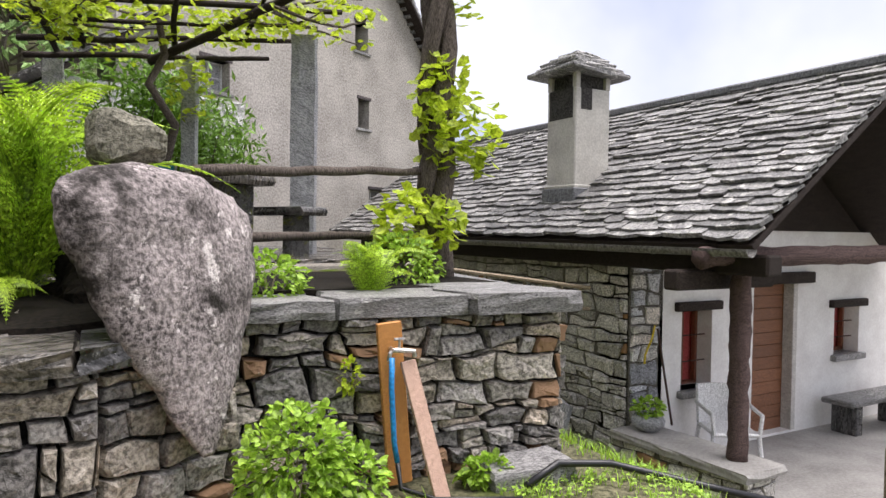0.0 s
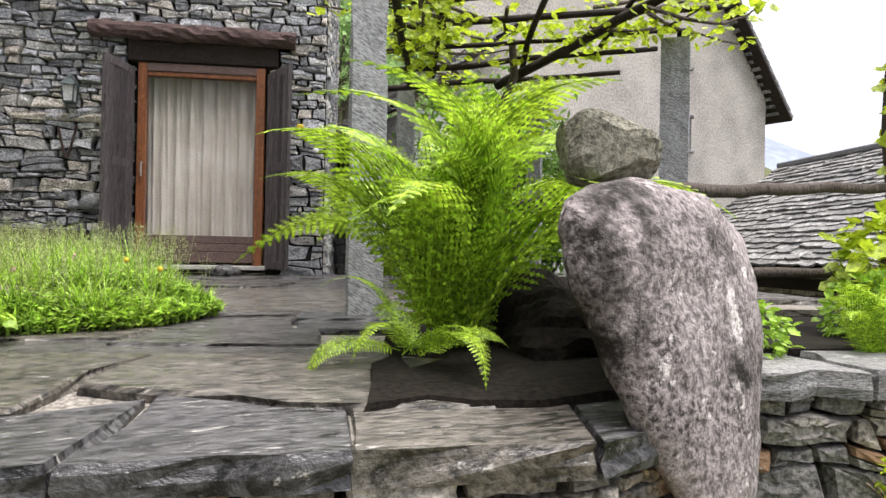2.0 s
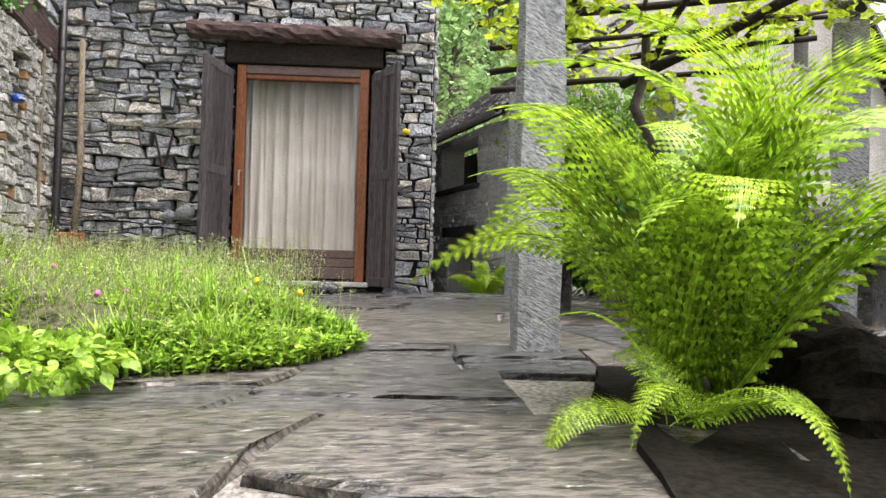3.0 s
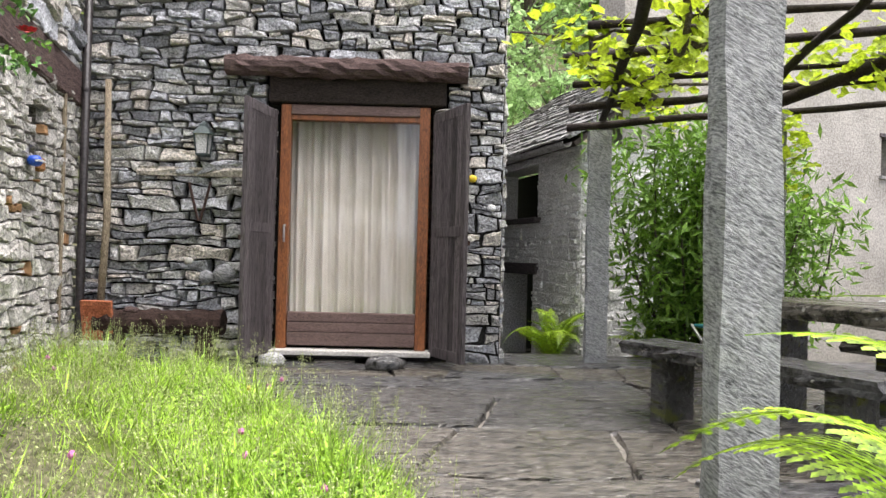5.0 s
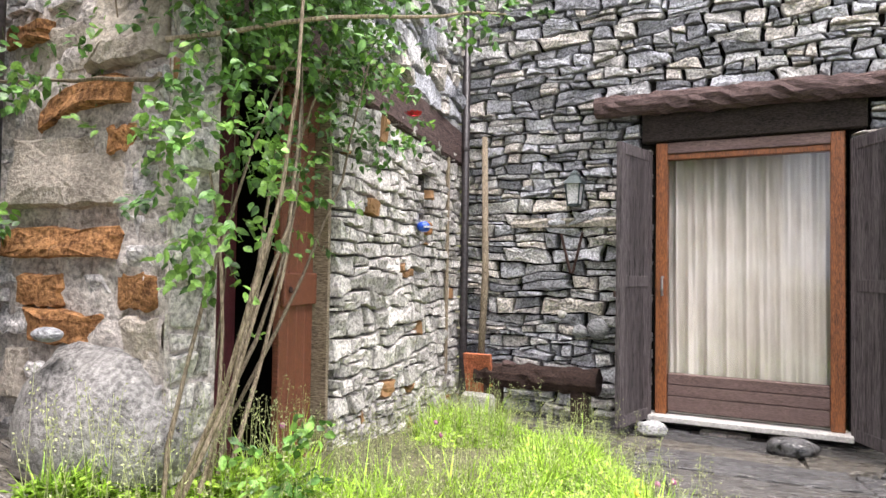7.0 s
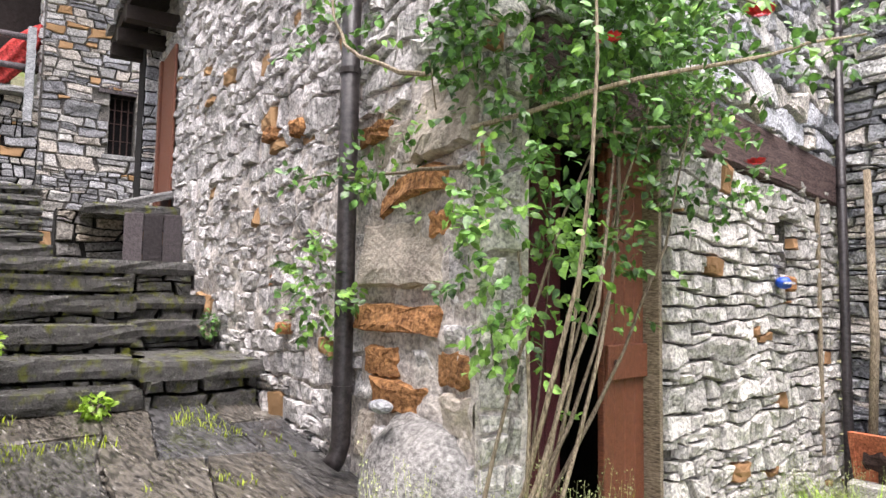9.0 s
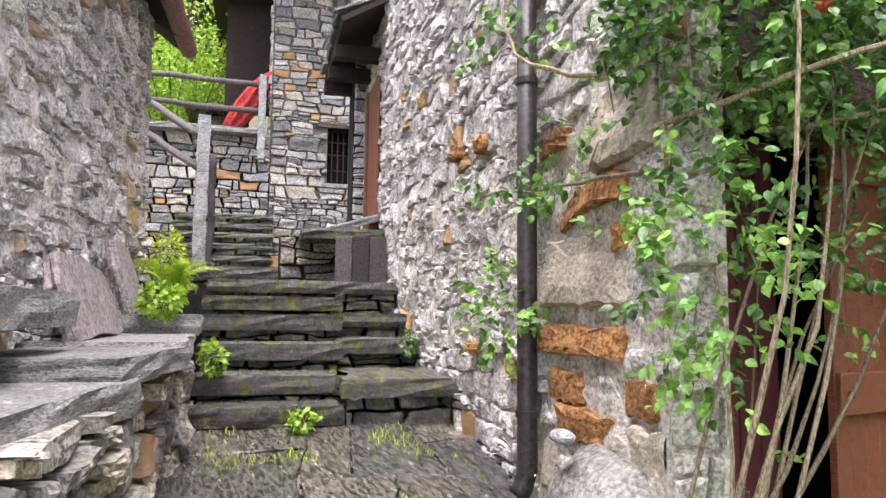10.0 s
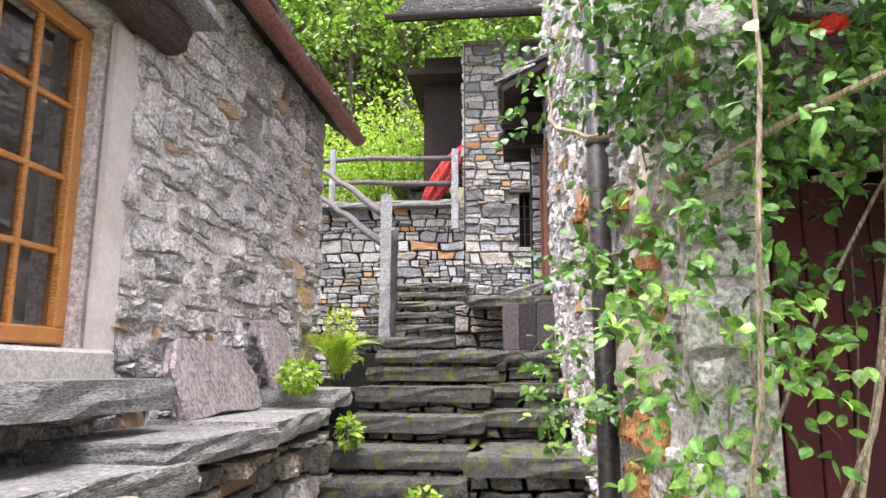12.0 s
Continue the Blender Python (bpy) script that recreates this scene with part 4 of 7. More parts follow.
part("door_knob", Geo().lathe([(0.004, 0), (0.016, 0.004), (0.016, 0.012), (0.004, 0.018)], 10, pose(0.99, 1.13, -0.06)), M_IRON, wing_door)
part("door_jamb", board(1.305, 0.0, -0.16, 1.335, 2.16, 0.0, 0.004), M_STEM, wing_door)
inner_leaf = part("inner_leaf", board(0.2, 0.02, -0.36, 0.95, 2.14, -0.34, 0.004), M_CRIMSON, wing_door, "dark crimson inner leaf")
for k in range(6):
    part("board", board(0.21 + 0.122 * k, 0.02, -0.338, 0.21 + 0.122 * (k + 1) - 0.008, 2.14, -0.315, 0.004), M_CRIMSON, inner_leaf)
# Added black sheets; their colour stands for the store room being unlit.
dark_room = solid("dark_room", Geo().box(0.3, -0.1, -0.95, 1.9, 2.3, -0.9).box(0.26, -0.1, -0.95, 0.3, 2.3, -0.48).box(1.9, -0.1, -0.95, 1.94, 2.3, -0.5).box(0.3, 2.26, -0.95, 1.9, 2.3, -0.5), M_BLACK, "added black walls behind the plank door, room darkness as colour", "wall", kind="structure")
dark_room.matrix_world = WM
sg = lump(0.055, 0.04, 0.05, 2, 0.1)
bt = solid("painted_stone", sg, M_BLUE, "blue painted stone with a white band in the niche ledge", "stone", smooth=True)
bt.matrix_world = WM @ pose(2.86, 1.55, 0.07)
band = part("band", Geo().box(-0.05, -0.008, 0.0, 0.05, 0.006, 0.055), M_WHITEPL, bt)
rb = solid("rusty_stone", board(-0.07, -0.05, -0.05, 0.07, 0.05, 0.04, 0.015), M_BRICK, "rust-coloured block in the pale rubble wall", "stone")
rb.matrix_world = WM @ pose(3.06, 1.55, 0.03)
nb = solid("niche_back", Geo().box(2.9, 1.5, -0.42, 3.3, 2.1, -0.4), M_JOINT2, "shaded back of the wall niche", "wall", kind="structure")
nb.matrix_world = WM
foot = lump(0.4, 0.28, 0.32, 8, 0.2)
foot.v = [(p[0] - 1.12, p[1] - 4.2, p[2] + 0.64) for p in foot.v]
solid("corner_boulder", foot, M_ROCK, "rounded grey boulder built into the foot of the corner", "boulder", smooth=True)
pb = lump(0.07, 0.04, 0.025, 4, 0.1)
pb.v = [(p[0] - 1.15, p[1] - 4.42, p[2] + 1.0) for p in pb.v]
solid("pebble", pb, M_PILLAR, "smooth flat pebble lying on the corner boulder", "pebble", smooth=True)

# ---- pergola pillars and terrace furniture ----


def pillar(x, y, z0, z1, w, d, turn, seed):
    rng = random.Random(seed)
    rings = []
    for k in range(15):
        z = z0 + (z1 - z0) * k / 14
        ring = []
        for a, b in ((-1, -1), (-0.3, -1.03), (0.4, -0.98), (1, -1), (1.02, 0.1), (1, 1), (0.2, 1.02), (-1, 1), (-1.03, -0.1)):
            ring.append((a * w / 2 + rng.uniform(-0.008, 0.008), b * d / 2 + rng.uniform(-0.008, 0.008), z))
        rings.append(ring)
    o = solid("stone_pillar", Geo().rings(rings), M_PILLAR, "tall rough-split grey stone pillar carrying the pergola", "pillar", "pergola pillars")
    o.matrix_world = pose(x, y, 0, 0, 0, turn)
    return o


PILLARS = ((2.35, -4.1, 0.19, 0.12, 2.9), (2.9, 0.2, 0.2, 0.2, 2.16), (4.33, -0.28, 0.17, 0.15, 2.3), (5.24, -1.84, 0.25, 0.2, 2.3))
for k, (x, y, w, d, top) in enumerate(PILLARS):
    pillar(x, y, terrace_z(x, y) - 0.04, top, w, d, (4, -8, -25, -28)[k], k)


def pole(name, a, b, r, seed, bend=0.06, label="", mat=None, group=""):
    a, b = Vector(a), Vector(b)
    n = 12
    pts = [a.lerp(b, k / n) + Vector((noise.noise(Vector((k * 0.35, seed, 0))), noise.noise(Vector((k * 0.35, 0, seed))), noise.noise(Vector((0, k * 0.35, seed + 5))))) * bend * math.sin(math.pi * k / n) for k in range(n + 1)]
    return solid(name, Geo().tube(pts, [r * (1.1 - 0.35 * k / n) for k in range(n + 1)], 7, wobble=0.15), mat or M_DARKBEAM, label, name.split("_")[-1], group, smooth=True)


PG = "pergola poles"
PL = "dark weathered chestnut pole of the vine pergola"
for k, (a, b, r) in enumerate((
        ((2.3, -4.25, 2.6), (2.95, 0.35, 2.28), 0.045), ((2.6, 0.25, 2.2), (5.2, -0.6, 2.32), 0.035), ((2.55, -0.1, 2.3), (5.4, -1.1, 2.45), 0.035),
        ((2.35, -0.9, 2.52), (5.6, -2.0, 2.58), 0.038), ((2.4, -2.0, 2.62), (5.8, -2.6, 2.7), 0.04), ((2.3, -3.1, 2.7), (5.6, -3.6, 2.72), 0.04),
        ((3.9, -0.2, 2.2), (6.0, -3.9, 2.95), 0.05), ((4.2, 0.0, 2.34), (3.6, -4.2, 2.72), 0.032), ((2.3, -4.1, 2.75), (5.6, -4.4, 2.85), 0.036),
        ((2.5, -0.5, 2.42), (5.5, -1.5, 2.52), 0.026), ((2.4, -1.5, 2.58), (5.7, -2.3, 2.66), 0.028), ((2.3, -2.6, 2.66), (5.7, -3.1, 2.72), 0.028), ((3.2, 0.1, 2.34), (2.9, -4.2, 2.74), 0.024), ((4.9, -0.6, 2.5), (4.6, -4.3, 2.82), 0.026))):
    pole("pergola_pole", a, b, r, k * 3.1, 0.07, PL, group=PG)
pole("rail_pole", (3.6, -4.75, 0.58), (5.5, -4.3, 0.72), 0.035, 7, 0.09, "crooked grey-brown pole rail across the garden", M_BARK)
pole("rail_pole", (4.0, -4.2, 0.18), (5.6, -4.1, 0.22), 0.035, 9, 0.05, "crooked grey-brown pole rail across the garden", M_BARK)


def stone_bench(name, a, b, wide, top, thick, label, cat):
    a, b = Vector(a), Vector(b)
    d = (b - a).normalized()
    long = (b - a).length
    o = thing(name, Matrix.Translation((a.x, a.y, terrace_z(a.x, a.y))) @ pose(0, 0, 0, 0, 0, math.degrees(math.atan2(d.y, d.x))), label, cat)
    part("top", slab([(0, -wide / 2), (long, -wide / 2), (long, wide / 2), (0, wide / 2)], top - thick, top, int(long * 100), wob=0.012), M_FLAG, o)
    for u in (0.22, long - 0.3):
        part("leg", board(u, -wide * 0.38, -0.03, u + 0.12, wide * 0.38, top - thick + 0.01, 0.015), M_STEP, o, "dark stone support slab")
    return o


stone_bench("stone_bench", (2.74, -1.75, 0), (3.5, -3.2, 0), 0.36, 0.46, 0.08, "low slate-topped stone bench on the terrace", "bench")
stone_bench("stone_table", (3.5, -1.5, 0), (4.35, -3.0, 0), 0.7, 0.74, 0.1, "thick slate-topped stone table on the terrace", "table")
stone_bench("stone_bench", (4.3, -1.5, 0), (5.0, -2.9, 0), 0.34, 0.46, 0.08, "low slate-topped stone bench on the terrace", "bench")


def folding_chair():
    o = thing("garden_chair", pose(3.78, -0.75, terrace_z(3.78, -0.75), 0, 0, 200), "grey metal garden chair with teal fabric back", "chair")
    for x in (-0.24, 0.24):
        part("leg", Geo().tube([(x, -0.25, 0.0), (x, 0.2, 0.8), (x, 0.24, 0.95)], 0.013, 7), M_CHROME, o)
        part("leg", Geo().tube([(x, 0.28, 0.0), (x, -0.2, 0.45)], 0.013, 7), M_CHROME, o)
    part("seat", board(-0.23, -0.2, 0.43, 0.23, 0.2, 0.455, 0.01), M_TEAL, o)
    part("backrest", board(-0.23, 0.19, 0.62, 0.23, 0.22, 0.93, 0.01), M_TEAL, o)


folding_chair()

# ---- great boulder and garden wall ----


def great_boulder():
    """Egg-shaped, broad at the top and tapering to its foot."""
    profile = ((0, 0.06), (0.08, 0.2), (0.2, 0.36), (0.32, 0.52), (0.45, 0.68), (0.58, 0.82), (0.7, 0.93), (0.8, 0.99), (0.88, 0.99), (0.94, 0.9), (0.98, 0.72), (1.0, 0.35))
    rings = []
    n = 84
    fine = [(t0 + (t1 - t0) * s / 5, r0 + (r1 - r0) * s / 5) for (t0, r0), (t1, r1) in zip(profile, profile[1:]) for s in range(5)] + [profile[-1]]
    for t, r in fine:
        ring = []
        for k in range(n):
            a = 2 * math.pi * k / n
            ex, ey = math.cos(a) * 0.565 * r, math.sin(a) * 0.18 * r
            p = Vector((ex * 0.788 - ey * 0.616, ex * 0.616 + ey * 0.788, t * 1.24))
            s = 1 + 0.16 * noise.noise(p * 1.7 + Vector((4, 2, 7))) + 0.08 * noise.noise(p * 5) + 0.045 * noise.noise(p * 13) + 0.016 * noise.noise(p * 38)
            ring.append((3.46 - 0.17 * t + p.x * s, -5.96 + 0.29 * t + p.y * s, -0.76 + p.z + (0.05 * math.cos(a + 2.6) + 0.04 * noise.noise(p * 4)) * max(0, t - 0.8) * 5))
        rings.append(ring)
    return Geo().rings(rings)


solid("granite_boulder", great_boulder(), M_GRANITE, "large speckled pink-grey boulder wedged between the walls", "boulder", smooth=True)
cap = lump(0.2, 0.14, 0.125, 3.4, 0.22, 22, 14, shape=lambda p: Vector((max(-0.17, min(0.17, p.x)) + 3.16, max(-0.11, min(0.11, p.y)) - 5.6, max(-0.12, min(0.12, p.z)) * (1 - 1.3 * p.x) + 0.03 * noise.noise(p * 9) + 0.645)))
solid("cap_rock", cap, M_CAPROCK, "angular greenish stone resting on the boulder", "stone")
tuft = Geo()
rt = random.Random(3)
for _ in range(500):
    d = rand_dir(rt, 0.0, 1.0)
    leaf_quads(tuft, Vector((2.97 + d.x * 0.05, -5.9 + d.y * 0.05, 0.38 + d.z * 0.04)), (d + Vector((0, -0.4, -0.2))).normalized(), rand_dir(rt), 0.02, 0.006)
tagged(solid("moss_tuft", tuft, M_ROSE, "small green moss tuft growing on the boulder", "moss"), kind="stuff")

# Added lump: soil and the shaded underside of the boulder painted as black.
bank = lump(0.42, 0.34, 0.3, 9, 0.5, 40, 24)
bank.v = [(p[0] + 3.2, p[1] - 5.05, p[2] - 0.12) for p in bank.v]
solid("earth_bank", bank, M_EARTH, "added black bank behind the boulder, soil and shade in one colour", "earth", kind="structure")
for k, poly in enumerate(([(0.42, -6.68), (0.98, -6.48), (0.86, -6.05), (0.42, -6.2)], [(0.99, -6.47), (1.59, -6.25), (1.68, -5.78), (0.88, -6.03)],
                          [(1.61, -6.25), (2.285, -6.18), (2.27, -5.88), (1.71, -5.75)], [(2.285, -6.19), (2.94, -6.16), (2.955, -5.86), (2.275, -5.86)], [(2.95, -6.16), (3.14, -6.06), (3.16, -5.8), (2.97, -5.85)])):
    solid("edge_slab", slab(poly, -0.3, -0.2, 40 + k, top=lambda x, y: terrace_z(x, y) - 0.005), M_FLAG, "wet dark slate slab capping the terrace edge", "slab", "terrace edge slabs")
for k, (x0, x1, y0, y1) in enumerate(((3.66, 4.2, -5.56, -5.02), (4.21, 4.96, -5.62, -5.0), (4.97, 5.72, -5.72, -4.95))):
    solid("coping_slab", slab([(x0, y0), (x1, y0 - 0.06), (x1, y1), (x0, y1)], -0.24, -0.14 + 0.012 * k, 50 + k, wob=0.075), M_CAP, "broken slate capstone on the garden wall", "slab", "garden wall caps")
solid("coping_slab", slab([(5.3, -4.93), (5.85, -4.95), (6.1, -3.5), (5.6, -3.5)], -0.25, -0.14, 55), M_CAP, "broken slate capstone on the garden wall", "slab", "garden wall caps")
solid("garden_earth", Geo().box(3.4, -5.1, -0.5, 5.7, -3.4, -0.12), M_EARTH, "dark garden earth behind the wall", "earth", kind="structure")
# Dark soil, with shade below fern and boulder put into its colour.
solid("hollow_earth", slab([(2.3, -5.9), (3.25, -5.86), (3.75, -4.4), (2.5, -4.5)], -0.4, -0.2, 58, wob=0.05, top=lambda x, y: terrace_z(x, y) + 0.022), M_EARTH, "dark earth beside the boulder, hollow shade put into its colour", "earth", kind="structure")

tap_post = thing("tap_board", pose(0, 0, 0), "orange wooden board holding a tap against the garden wall", "board")
bm_ = frame_at((4.44, -5.66, -1.16), (1, -0.1, 0))
pl = part("board", board(0.0, 0, 0, 0.14, 0.9, 0.035, 0.004), M_PLANK, tap_post)
pl.matrix_world = bm_ @ pose(0.03, 0, 0, 0, 0, 5)
tp = part("tap", Geo().tube([(0.03, 0.76, 0.03), (0.03, 0.76, 0.09), (0.1, 0.755, 0.1), (0.14, 0.75, 0.1), (0.145, 0.72, 0.1)], 0.014, 8).tube([(0.06, 0.76, 0.09), (0.06, 0.82, 0.09)], 0.008, 6).tube([(0.03, 0.82, 0.09), (0.09, 0.82, 0.09)], 0.008, 6).tube([(0.03, 0.76, 0.07), (0.01, 0.74, 0.08), (0.005, 0.7, 0.08)], 0.012, 8), M_CHROME, tap_post, "dull chrome tap")
tp.matrix_world = bm_
lean = solid("loose_plank", board(-0.045, 0, 0, 0.045, 0.75, 0.025, 0.003), M_PLANK2, "pale pinkish plank leaning on the tap board", "plank")
lean.matrix_world = frame_at((4.64, -5.98, -1.17), (1, -0.1, 0), (-0.26, 0.3, 0.85))
hose = thing("garden_hose", pose(0, 0, 0), "blue and black hose hanging from the tap", "hose")
part("blue_length", Geo().tube([(4.45, -5.75, -0.44), (4.445, -5.76, -0.6), (4.46, -5.77, -0.9), (4.475, -5.78, -1.0)], 0.016, 8), M_HOSE, hose, smooth=True)
part("black_length", Geo().tube([(4.475, -5.78, -1.0), (4.49, -5.8, -1.14), (4.6, -6.0, -1.15), (5.0, -6.2, -1.15)], 0.015, 8), M_BLACKHOSE, hose, smooth=True)
pts = [(5.1, -6.1, -1.13), (5.35, -6.05, -1.06), (5.7, -6.1, -1.1), (6.1, -6.35, -1.2), (6.4, -6.7, -1.25)]
solid("black_pipe", Geo().tube(pts, 0.022, 8), M_BLACKHOSE, "black plastic pipe lying on the ground", "pipe", smooth=True)
solid("ground_slab", slab([(4.95, -6.0), (5.5, -6.05), (5.55, -5.7), (5.0, -5.72)], -1.2, -1.08, 70), M_CAP, "flat slate slab lying at the garden wall foot", "slab")
pot = Geo().lathe([(0.16, 0), (0.2, 0.08), (0.2, 0.1), (0.14, 0.03)], 16, pose(3.35, -6.4, -1.17))
solid("pot_saucer", pot, M_TERRA, "terracotta dish on the ground below the boulder", "dish", smooth=True)

# ---- steps of the alley ----
ST = "alley steps"
SL = "worn dark slate step with moss along its joints"


def step(poly, z0, z1, seed, label=SL):
    return solid("stone_step", slab(poly, z0, z1, seed, wob=0.025), M_STEP, label, "step", ST)


def rect(x0, y0, x1, y1):
    return [(x0, y0), (x1, y0), (x1, y1), (x0, y1)]


TREADS = (  # x of the nose, back, south and north ends, top
    (-3.02, -3.5, -5.82, -4.95, 0.88), (-3.3, -3.9, -5.84, -4.9, 1.03), (-3.02, -3.95, -4.97, -4.27, 1.03), (-3.72, -4.3, -5.86, -4.9, 1.21), (-4.1, -4.7, -4.92, -4.27, 1.23),
    (-4.12, -4.8, -5.88, -4.85, 1.4), (-4.55, -5.1, -4.9, -4.27, 1.42), (-4.66, -5.2, -5.9, -4.8, 1.55), (-5.0, -6.4, -5.9, -4.27, 1.7), (-6.3, -7.0, -6.4, -5.2, 1.88))
for k, (a, b, s0, s1, top) in enumerate(TREADS):
    tread = step(rect(b, s0, a, s1), top - 0.11, top, 80 + k)
    rng = random.Random(k)
    for poly, area in cells(s1 - s0 - 0.04, 0.3, (0.07, 0.12), (1.5, 3.5), rng):
        part("riser_stone", stone_geo(poly, area, 0.006, 0.04, rng, back=0.25, m=frame_at((a - 0.06, s0 + 0.02, top - 0.39), (0, 1, 0))), M_STEP, tread)
for k in range(6):
    x, top = -6.95 - 0.45 * k, 1.9 + 0.186 * k
    tread = step(rect(x - 0.5, -6.55 - 0.03 * k, x, -5.35), top - 0.07, top, 100 + k, "thin dark slate step of the upper flight")
    rng = random.Random(k + 50)
    for poly, area in cells(1.15, 0.2, (0.06, 0.12), (1.5, 3.5), rng):
        part("riser_stone", stone_geo(poly, area, 0.006, 0.03, rng, back=0.4, m=frame_at((x - 0.05, -6.52, top - 0.25), (0, 1, 0))), M_STEP, tread)
solid("stair_fill", Geo().box(-9.6, -6.6, -1, -6.3, -4.3, 1.7).box(-6.3, -6.5, -1, -4.7, -4.3, 1.35).box(-4.7, -6.5, -1, -3.5, -4.3, 0.95), M_JOINT, "earth and stone fill under the steps", "ground", kind="structure")
stone_wall("wall_stair_head", "dark mossy stones beside the upper flight", (-6.2, -5.3, 1.6), (0, 1.05, 0), 0.62, 0.5, (0.08, 0.16), (1.3, 2.6), M_YARDSTONE, M_JOINT, 91, gap=0.007, depth=0.06, limit=30)
hatch = thing("wooden_hatch", frame_at((-5.62, -4.78, 1.72), (0.08, 0.47, 0)), "grey weathered plank hatch leaning beside the steps", "hatch")
for k in range(3):
    part("board", board(0.165 * k, 0, 0, 0.165 * (k + 1) - 0.006, 0.44, 0.03, 0.004), M_OLDWOOD, hatch)
part("batten", board(0.02, 0.1, -0.03, 0.47, 0.16, 0.0, 0.004), M_OLDWOOD, hatch)
solid("ledge_slab", slab([(-6.3, -5.1), (-5.65, -5.1), (-5.6, -4.3), (-6.3, -4.3)], 2.14, 2.24, 93), M_STEP, "rough dark slab over the hatch", "slab")
solid("leaning_slab", slab([(-6.6, -4.75), (-6.0, -4.75), (-6.0, -4.3), (-6.6, -4.3)], 2.34, 2.42, 94, tilt=(-0.1, 0.3)), M_CAP, "grey slate slab leaning at the upper door", "slab")

# slabs on the side wall
for k, (poly, z1, t) in enumerate((([(-0.3, -5.93), (-0.9, -5.86), (-1.4, -5.8), (-1.55, -6.3), (-0.2, -6.4)], 1.2, 0.11), ([(-1.2, -5.84), (-2.0, -5.72), (-2.15, -6.3), (-1.2, -6.35)], 1.27, 0.09),
                                   ([(-1.95, -5.74), (-3.2, -5.82), (-3.3, -6.3), (-2.0, -6.35)], 1.29, 0.1), ([(-3.2, -5.8), (-4.0, -5.86), (-4.1, -6.3), (-3.2, -6.3)], 1.4, 0.12))):
    solid("wall_slab", slab(poly, z1 - t, z1, 110 + k, wob=0.035), M_CAP, "thick lichen-grey slate slab on the low side wall", "slab", "side wall slabs")
solid("side_fill", Geo().box(-4.2, -6.5, 0.3, -0.35, -6.06, 1.12), M_EARTH, "earth behind the low side wall", "earth", kind="structure")
solid("sill_slab", slab([(0.3, -6.1), (-1.75, -6.1), (-1.85, -6.6), (0.3, -6.6)], 1.36, 1.48, 115, wob=0.03), M_CAP, "thick slate shelf below the pine window", "slab")


def standing_slab(x0, x1, y, z0, z1, lean, seed, label):
    rng = random.Random(seed)
    w = x1 - x0
    poly = [(0, 0), (w, 0.02), (w * 1.03, 0.5 * (z1 - z0)), (w * 0.9, z1 - z0 - 0.05), (w * 0.55, z1 - z0), (w * 0.1, z1 - z0 - 0.01), (-0.02, 0.6 * (z1 - z0))]
    o = solid("standing_slab", slab(poly, 0, 0.06, seed, wob=0.015), surface("purple_grey_slate", (0.16, 0.13, 0.135), (0.36, 0.31, 0.315), 5, 0.6, 0.5, 40, wet=0.15) if seed == 120 else bpy.data.materials["purple_grey_slate"], label, "slab", "standing slabs")
    o.matrix_world = frame_at((x1, y, z0), (-1, 0, 0), (0, -lean, 1))
    return o


standing_slab(-2.95, -2.0, -6.2, 1.27, 1.68, 0.35, 120, "purple-grey slate slab leaning on the house wall")
standing_slab(-3.75, -3.25, -6.22, 1.38, 1.86, 0.3, 121, "tall narrow slate slab leaning on the house wall")

# ---- left house: window, beam, gutter, roof ----
LW = frame_at((0.4, -6.56, 1.0), (-5.35, 0.12, 0))


def pine_window():
    o = tagged(thing("window_1", LW, "tall pine casement window with small panes", "window"), kind="structure")
    x0, x1, y0, y1 = 0.95, 2.13, 0.62, 2.06
    for a in ((x0, y0, x1, y0 + 0.07), (x0, y1 - 0.07, x1, y1), (x0, y0 + 0.07, x0 + 0.07, y1 - 0.07), (x1 - 0.07, y0 + 0.07, x1, y1 - 0.07), ((x0 + x1) / 2 - 0.05, y0 + 0.07, (x0 + x1) / 2 + 0.05, y1 - 0.07)):
        part("window_frame", board(a[0], a[1], -0.16, a[2], a[3], -0.09, 0.008), M_ORANGE, o)
    for half in (0, 1):
        a, b = x0 + 0.07 + half * 0.57, x0 + 0.54 + half * 0.57
        part("glazing_bar", board((a + b) / 2 - 0.013, y0 + 0.07, -0.145, (a + b) / 2 + 0.013, y1 - 0.07, -0.11, 0.004), M_ORANGE, o)
        for j in range(1, 4):
            z = y0 + 0.07 + (y1 - y0 - 0.14) * j / 4
            part("glazing_bar", board(a, z - 0.013, -0.143, b, z + 0.013, -0.112, 0.004), M_ORANGE, o)
        for c in range(2):
            for j in range(4):
                z = y0 + 0.07 + (y1 - y0 - 0.14) * j / 4
                pn = part("pane", Geo().box(a + (b - a) * c / 2, z, -0.132, a + (b - a) * (c + 1) / 2, z + (y1 - y0 - 0.14) / 4, -0.128), M_GLASS, o)
                pn.visible_shadow = False
    # Takes the dimmed room colour in place of real indoor shade.
    part("net_curtain", Geo().box(x0, y0, -0.3, x1, y1, -0.29), M_ROOM, o, "grey net curtain, room dimness put into its colour")
    return o


pine_window()
reveal = solid("window_reveal", Geo().box(0.78, 0.6, -0.02, 0.95, 2.1, 0.03).box(2.13, 0.6, -0.02, 2.3, 2.1, 0.03), M_SURROUND, "pale pinkish plastered window surround", "plaster", kind="structure")
reveal.matrix_world = LW
